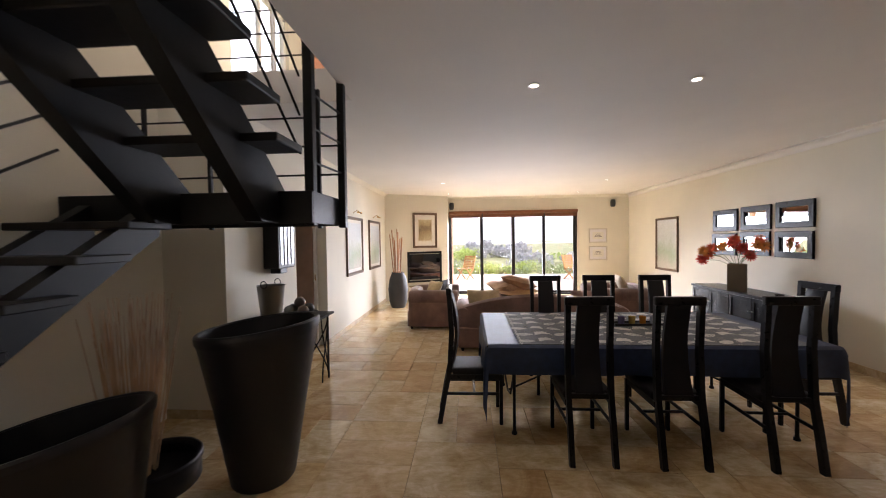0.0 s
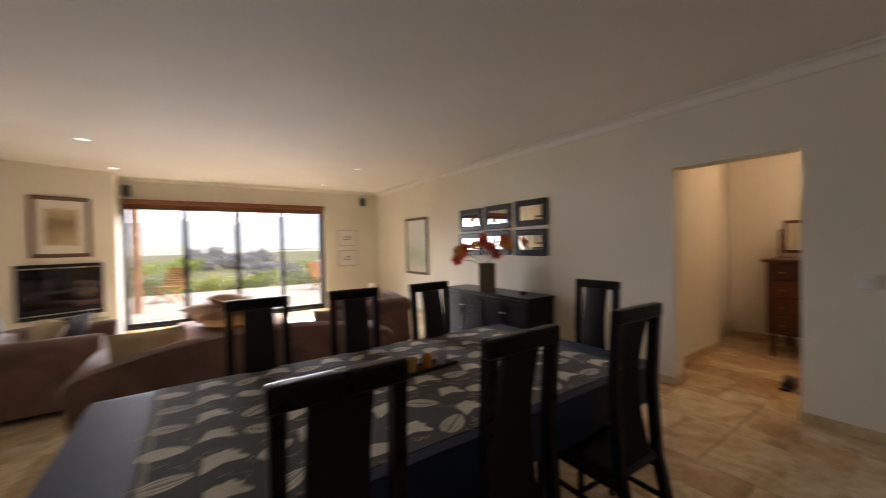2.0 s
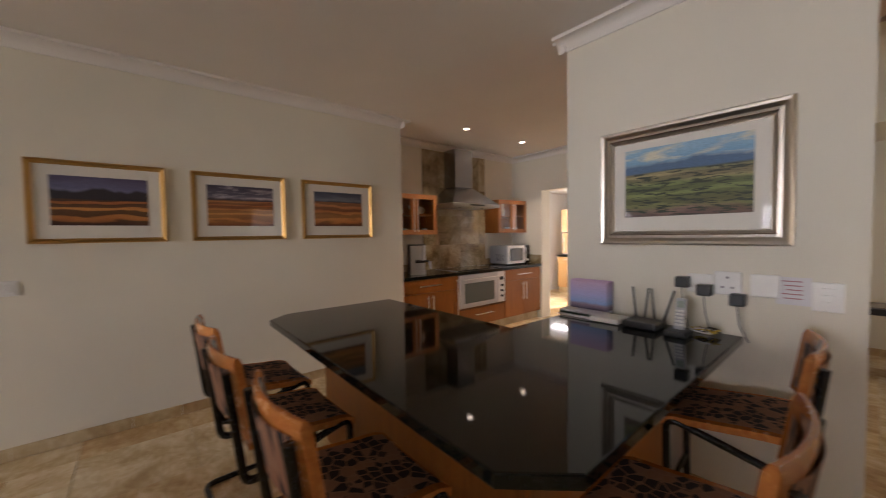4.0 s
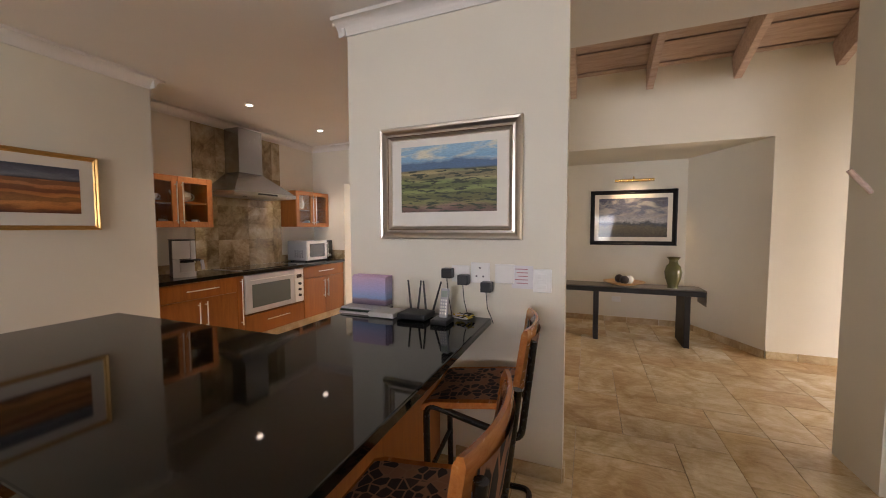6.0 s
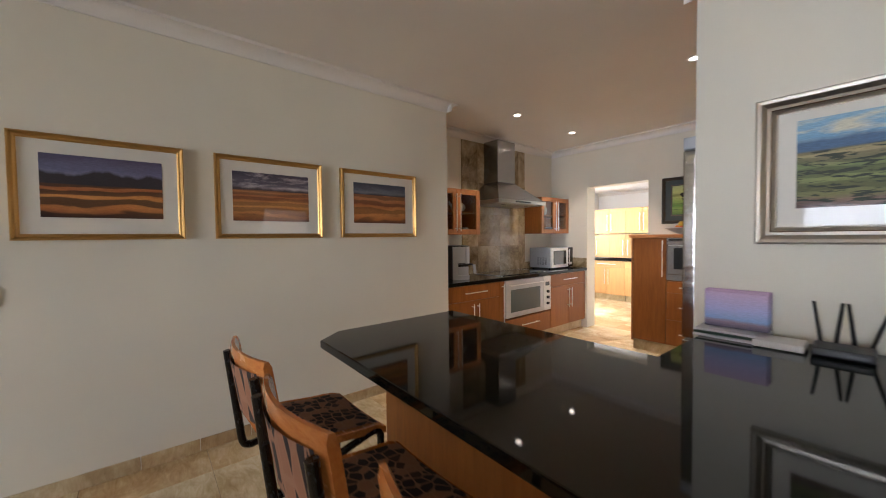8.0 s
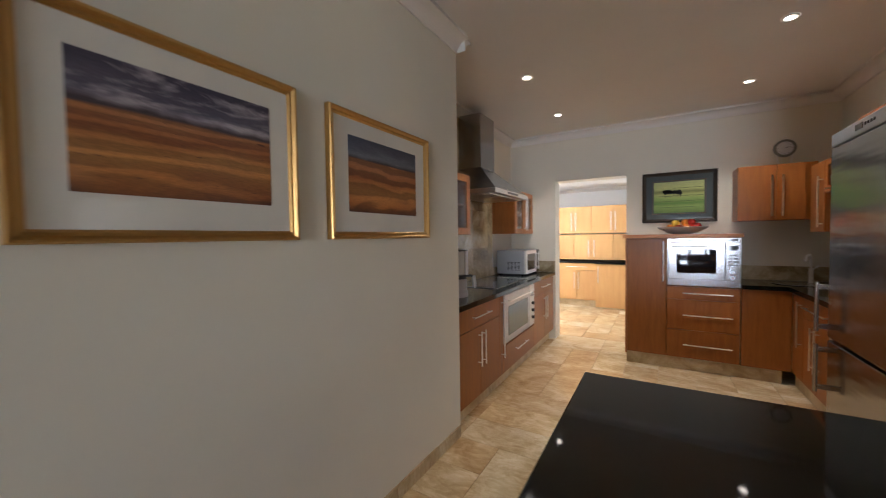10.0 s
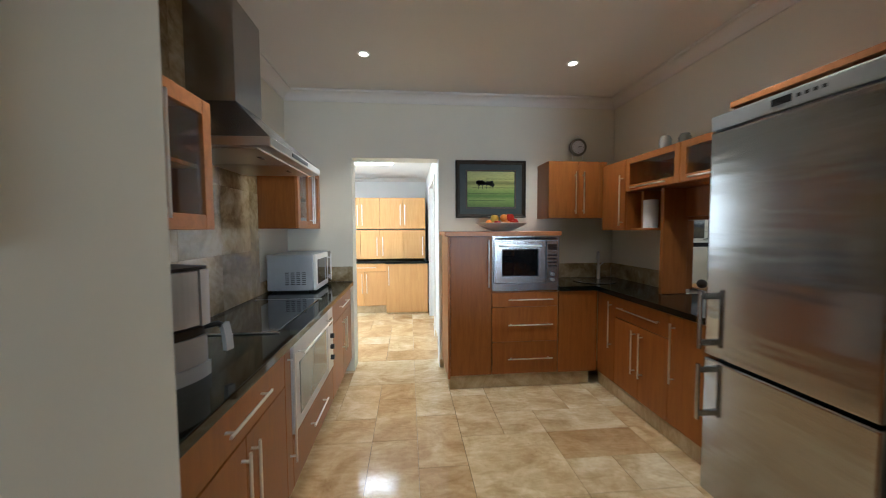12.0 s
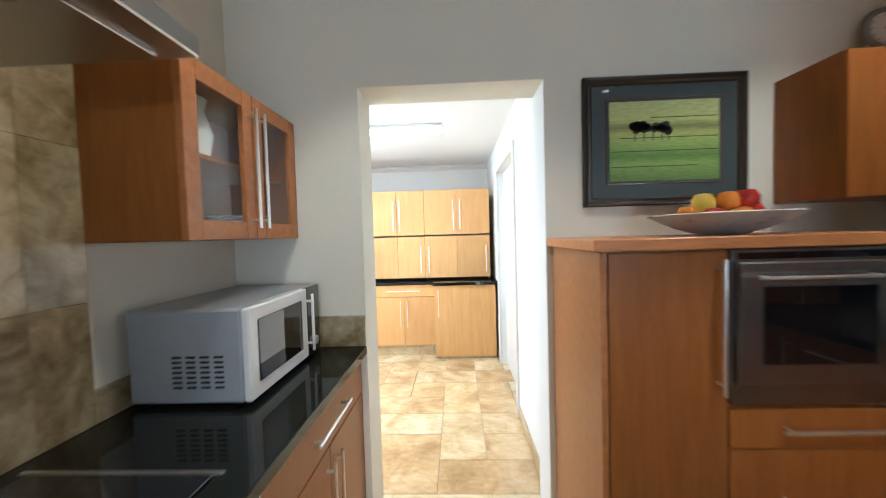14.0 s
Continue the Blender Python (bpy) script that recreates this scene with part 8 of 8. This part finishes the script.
# ---------------------------------------------------------------- pantry
# the cherry veneer again, with the pantry's bright light mixed into its colour
lit_cherry = timber("lit_cherry_veneer", (0.62, 0.34, 0.12), (0.72, 0.43, 0.17), 0.4, (9, 9, 0.9), 3.0, 0.1)
PY = -6.45
for a, b, tall in ((3.69, 4.40, 0), (4.40, 5.14, 1), (5.14, 5.9, 1)):
    pu = thing("pantry_base_cabinet", ((a + b) / 2, -6.75, 0), "cherry pantry base cabinet with steel handles, coloured as brightly lit", "cabinet", "pantry base cabinets")
    low = 0.0 if not tall else 0.13
    yy = PY + (0.12 if not tall else 0.0)
    part("body", box(a + 0.004, b - 0.004, -7.35, yy - 0.021, 0.13, 0.86), lit_cherry, pu)
    if not tall:
        front("y", yy, a, b, 0.03, 0.86, pu, 1, ("v", b - 0.05, (0.5, 0.82)), "door", lit_cherry)
        part("kick_board", box(a + 0.01, b - 0.01, yy - 0.05, yy - 0.025, 0, 0.13), stone_skirting, pu)
    else:
        mid = (a + b) / 2
        front("y", yy, a, b, 0.72, 0.86, pu, 1, ("h", 0.79, (mid - 0.2, mid + 0.2)), "drawer", lit_cherry)
        front("y", yy, a, mid, 0.13, 0.717, pu, 1, ("v", mid - 0.04, (0.35, 0.68)), "door", lit_cherry)
        front("y", yy, mid, b, 0.13, 0.717, pu, 1, ("v", mid + 0.04, (0.35, 0.68)), "door", lit_cherry)
        part("kick_board", box(a + 0.01, b - 0.01, yy - 0.06, yy - 0.04, 0, 0.13), stone_skirting, pu)
solid("pantry_worktop", box(3.665, 5.92, -7.39, PY + 0.03, 0.862, 0.90, 0.004), granite, "black granite pantry worktop", "worktop")
solid("pantry_worktop_step", box(3.665, 4.415, PY + 0.03, PY + 0.15, 0.862, 0.90, 0.004), granite, "deeper end of the black granite pantry worktop", "worktop")
for row, (z0, z1, yy) in enumerate(((0.925, 1.432, -6.58), (1.45, 1.99, -6.56))):
    for a, b in ((3.72, 4.51), (4.51, 5.18), (5.18, 5.86)):
        pw = thing("pantry_wall_cabinet", ((a + b) / 2, -7.1, z0), "cherry pantry wall cabinet with two doors, coloured as brightly lit", "cabinet", "pantry wall cabinets")
        part("body", box(a + 0.004, b - 0.004, -7.39, yy - 0.021, z0, z1), lit_cherry, pw)
        mid = (a + b) / 2
        front("y", yy, a, mid, z0, z1, pw, 1, ("v", mid - 0.04 if row else a + 0.05, (z0 + 0.06, z1 - 0.12)), "door", lit_cherry)
        front("y", yy, mid, b, z0, z1, pw, 1, ("v", mid + 0.04 if row else b - 0.05, (z0 + 0.06, z1 - 0.12)), "door", lit_cherry)
tube_glow = Mat("tube_diffuser", (1, 1, 1), 0.4, 0.0, Emission_Color=(1.0, 0.98, 0.95, 1), Emission_Strength=5.0).m
tl = thing("fluorescent_light", (4.82, -5.45, 2.43), "white ceiling fluorescent light, switched on", "ceiling light")
part("tray", box(4.22, 5.42, -5.53, -5.37, 2.40, 2.429, 0.004), white_plastic, tl)
part("diffuser", box(4.23, 5.41, -5.52, -5.38, 2.365, 2.40, 0.012, None, 2), tube_glow, tl)
ps = thing("light_switch", (3.66, -6.33, 1.15), "white light switch on the pantry wall", "switch")
part("plate", box(3.661, 3.67, -6.38, -6.28, 1.1, 1.2, 0.003), white_plastic, ps)
part("rocker", box(3.67, 3.674, -6.35, -6.31, 1.125, 1.175, 0.002), white_plastic, ps)
df = thing("door_2", (3.56, -5.6, 0), "white painted door frame in the pantry wall", "door frame")
tagged(df, kind="structure")
for b in ((3.65, 3.68, -5.05, -4.99, 0, 2.16), (3.65, 3.68, -6.21, -6.15, 0, 2.16), (3.65, 3.68, -6.15, -5.05, 2.10, 2.16)):
    part("architrave", box(*b, 0.004), white_paint, df)
part("door_leaf", box(3.56, 3.60, -6.145, -5.055, 0.01, 2.095, 0.003), white_paint, df, "white painted flush door, closed")

# ---------------------------------------------------------------- hall
be = thing("hall_bench", (0.3, -4.15, 0), "long dark wooden console bench in the alcove", "bench")
part("top", box(-0.42, 1.30, -4.42, -3.94, 0.62, 0.68, 0.006), dark_wood, be)
part("panel_leg", box(-0.27, -0.21, -4.40, -3.95, 0, 0.62, 0.004), dark_wood, be)
part("panel_leg", box(0.72, 0.78, -4.40, -3.95, 0, 0.62, 0.004), dark_wood, be)
rn = bmesh.new()
box(-0.43, 1.28, -4.36, -4.0, 0.681, 0.685, 0, rn)
box(-0.437, -0.43, -4.36, -4.0, 0.50, 0.685, 0, rn)
solid("bench_runner", rn, fabric("olive_runner", (0.16, 0.12, 0.06), 160), "olive woven runner hanging over the end of the bench", "table runner")
solid("hall_plate", lathe([(0, 0), (0.1, 0), (0.24, 0.04), (0.25, 0.05), (0.235, 0.05), (0.09, 0.012), (0, 0.012)], (0.42, -4.18, 0.686), 36), bowl_wood, "wide shallow brown dish on the bench", "dish", smooth=True, origin=(0.42, -4.18, 0.686))
for k, (dx, mat) in enumerate(((0.05, dark_cloth), (-0.06, porcelain), (0.0, dark_cloth))):
    bm = bmesh.new()
    bmesh.ops.create_icosphere(bm, subdivisions=3, radius=0.055)
    bm.transform(Matrix.Translation((0.42 + dx, -4.18 + 0.07 * (k - 1), 0.76)))
    solid("decorative_ball", bm, mat, "round decorative ball in the dish on the bench", "ball", group="balls in the hall dish", smooth=True)
solid("hall_vase", lathe([(0, 0), (0.06, 0), (0.055, 0.03), (0.085, 0.12), (0.095, 0.2), (0.075, 0.27), (0.05, 0.30), (0.045, 0.34), (0.075, 0.38), (0.068, 0.38), (0.04, 0.34), (0, 0.3)], (-0.12, -4.15, 0.686), 32), green_glaze, "olive-green glazed vase with a flared lip on the bench", "vase", smooth=True, origin=(-0.12, -4.15, 0.686))
picture("storm_picture", "stormy sky landscape in a black frame in the alcove", (0.265, -4.999, 1.575), 1.14, 0.81, "+y", 0.06, black_lacquer, mount_card, (0.90, 0.57), storm_art, 0.035)
hl = thing("picture_light", (0.27, -4.99, 2.1), "brass picture light glowing above the alcove picture", "picture light", "brass picture lights")
part("arm", tube([(0.27, -4.998, 2.12), (0.27, -4.86, 2.16), (0.27, -4.80, 2.10)], 0.007, None, 8), brass, hl)
part("shade", tube([(0.02, -4.80, 2.10), (0.52, -4.80, 2.10)], 0.02, None, 14), brass, hl, smooth=True)
so = thing("floor_socket", (0.45, -4.998, 0.35), "white wall socket low in the alcove", "socket")
part("plate", box(0.39, 0.51, -4.9995, -4.99, 0.31, 0.39, 0.003), white_plastic, so)
part("rocker", box(0.46, 0.48, -4.991, -4.987, 0.34, 0.36, 0.001), white_plastic, so)
solid("coat_peg", tube([(-0.6, -1.75, 1.62), (-0.5, -1.75, 1.75)], 0.014, None, 10), lime_wood, "slanting wooden peg on the hall pier", "peg")


# ---------------------------------------------------------------- floor tiles, laid in mixed sizes on one module
def lay_tiles(x0, x1, y0, y1, seed, u=0.305):
    rng, taken, out = random.Random(seed), set(), []
    nx, ny = int(round((x1 - x0) / u)), int(round((y1 - y0) / u))
    for j in range(ny):
        for i in range(nx):
            if (i, j) in taken:
                continue
            sizes = [(2, 2), (2, 1), (1, 2), (2, 1), (1, 1)]
            rng.shuffle(sizes)
            for w, h in sizes + [(1, 1)]:
                cells = {(i + a, j + b) for a in range(w) for b in range(h)}
                if i + w <= nx and j + h <= ny and not cells & taken:
                    break
            taken |= cells
            out.append((x0 + i * u, y0 + j * u, w * u, h * u))
    return out


def tile_mesh(w, h):
    return finish(box(0.0012, w - 0.0012, 0.0012, h - 0.0012, -0.012, 0.0, 0.0009), "floor_tile", tile_piece)


floor_root = bpy.data.objects["floor"]
TILES = lay_tiles(-5.185, 7.63, -8.1, 10.505, 21)
near = [t for t in TILES if (0.9 < t[0] < 4.8 and -4.3 < t[1] < 2.1) or (-1.2 < t[0] < 0.6 and 2.1 <= t[1] < 4.0)]
near.sort(key=lambda t: (t[0] - 3.6) ** 2 + (t[1] - 0.2) ** 2)
near = near[:300]
chosen, shapes = set(near), {}
for x, y, w, h in near:
    key = (round(w, 3), round(h, 3))
    if key not in shapes:
        shapes[key] = tile_mesh(w, h)
    ob = new("tile", shapes[key])
    ob.location = (x, y, 0)
    ob.parent = floor_root
verts, faces = [], []
for t in TILES:
    if t in chosen or t[1] > 10.3:
        continue
    x, y, w, h = t
    i, g, c = len(verts), 0.0012, 0.0009
    verts += [(x + g, y + g, -0.011), (x + w - g, y + g, -0.011), (x + w - g, y + h - g, -0.011), (x + g, y + h - g, -0.011)]
    g += c
    verts += [(x + g, y + g, 0), (x + w - g, y + g, 0), (x + w - g, y + h - g, 0), (x + g, y + h - g, 0)]
    faces += [(i + 4, i + 5, i + 6, i + 7)] + [(i + k, i + (k + 1) % 4, i + 4 + (k + 1) % 4, i + 4 + k) for k in range(4)]
me = bpy.data.meshes.new("tile_field")
me.from_pydata(verts, [], faces)
me.materials.append(tile_joined)
field = new("tile_field", me)
field.parent = floor_root
tagged(field, kind="stuff")
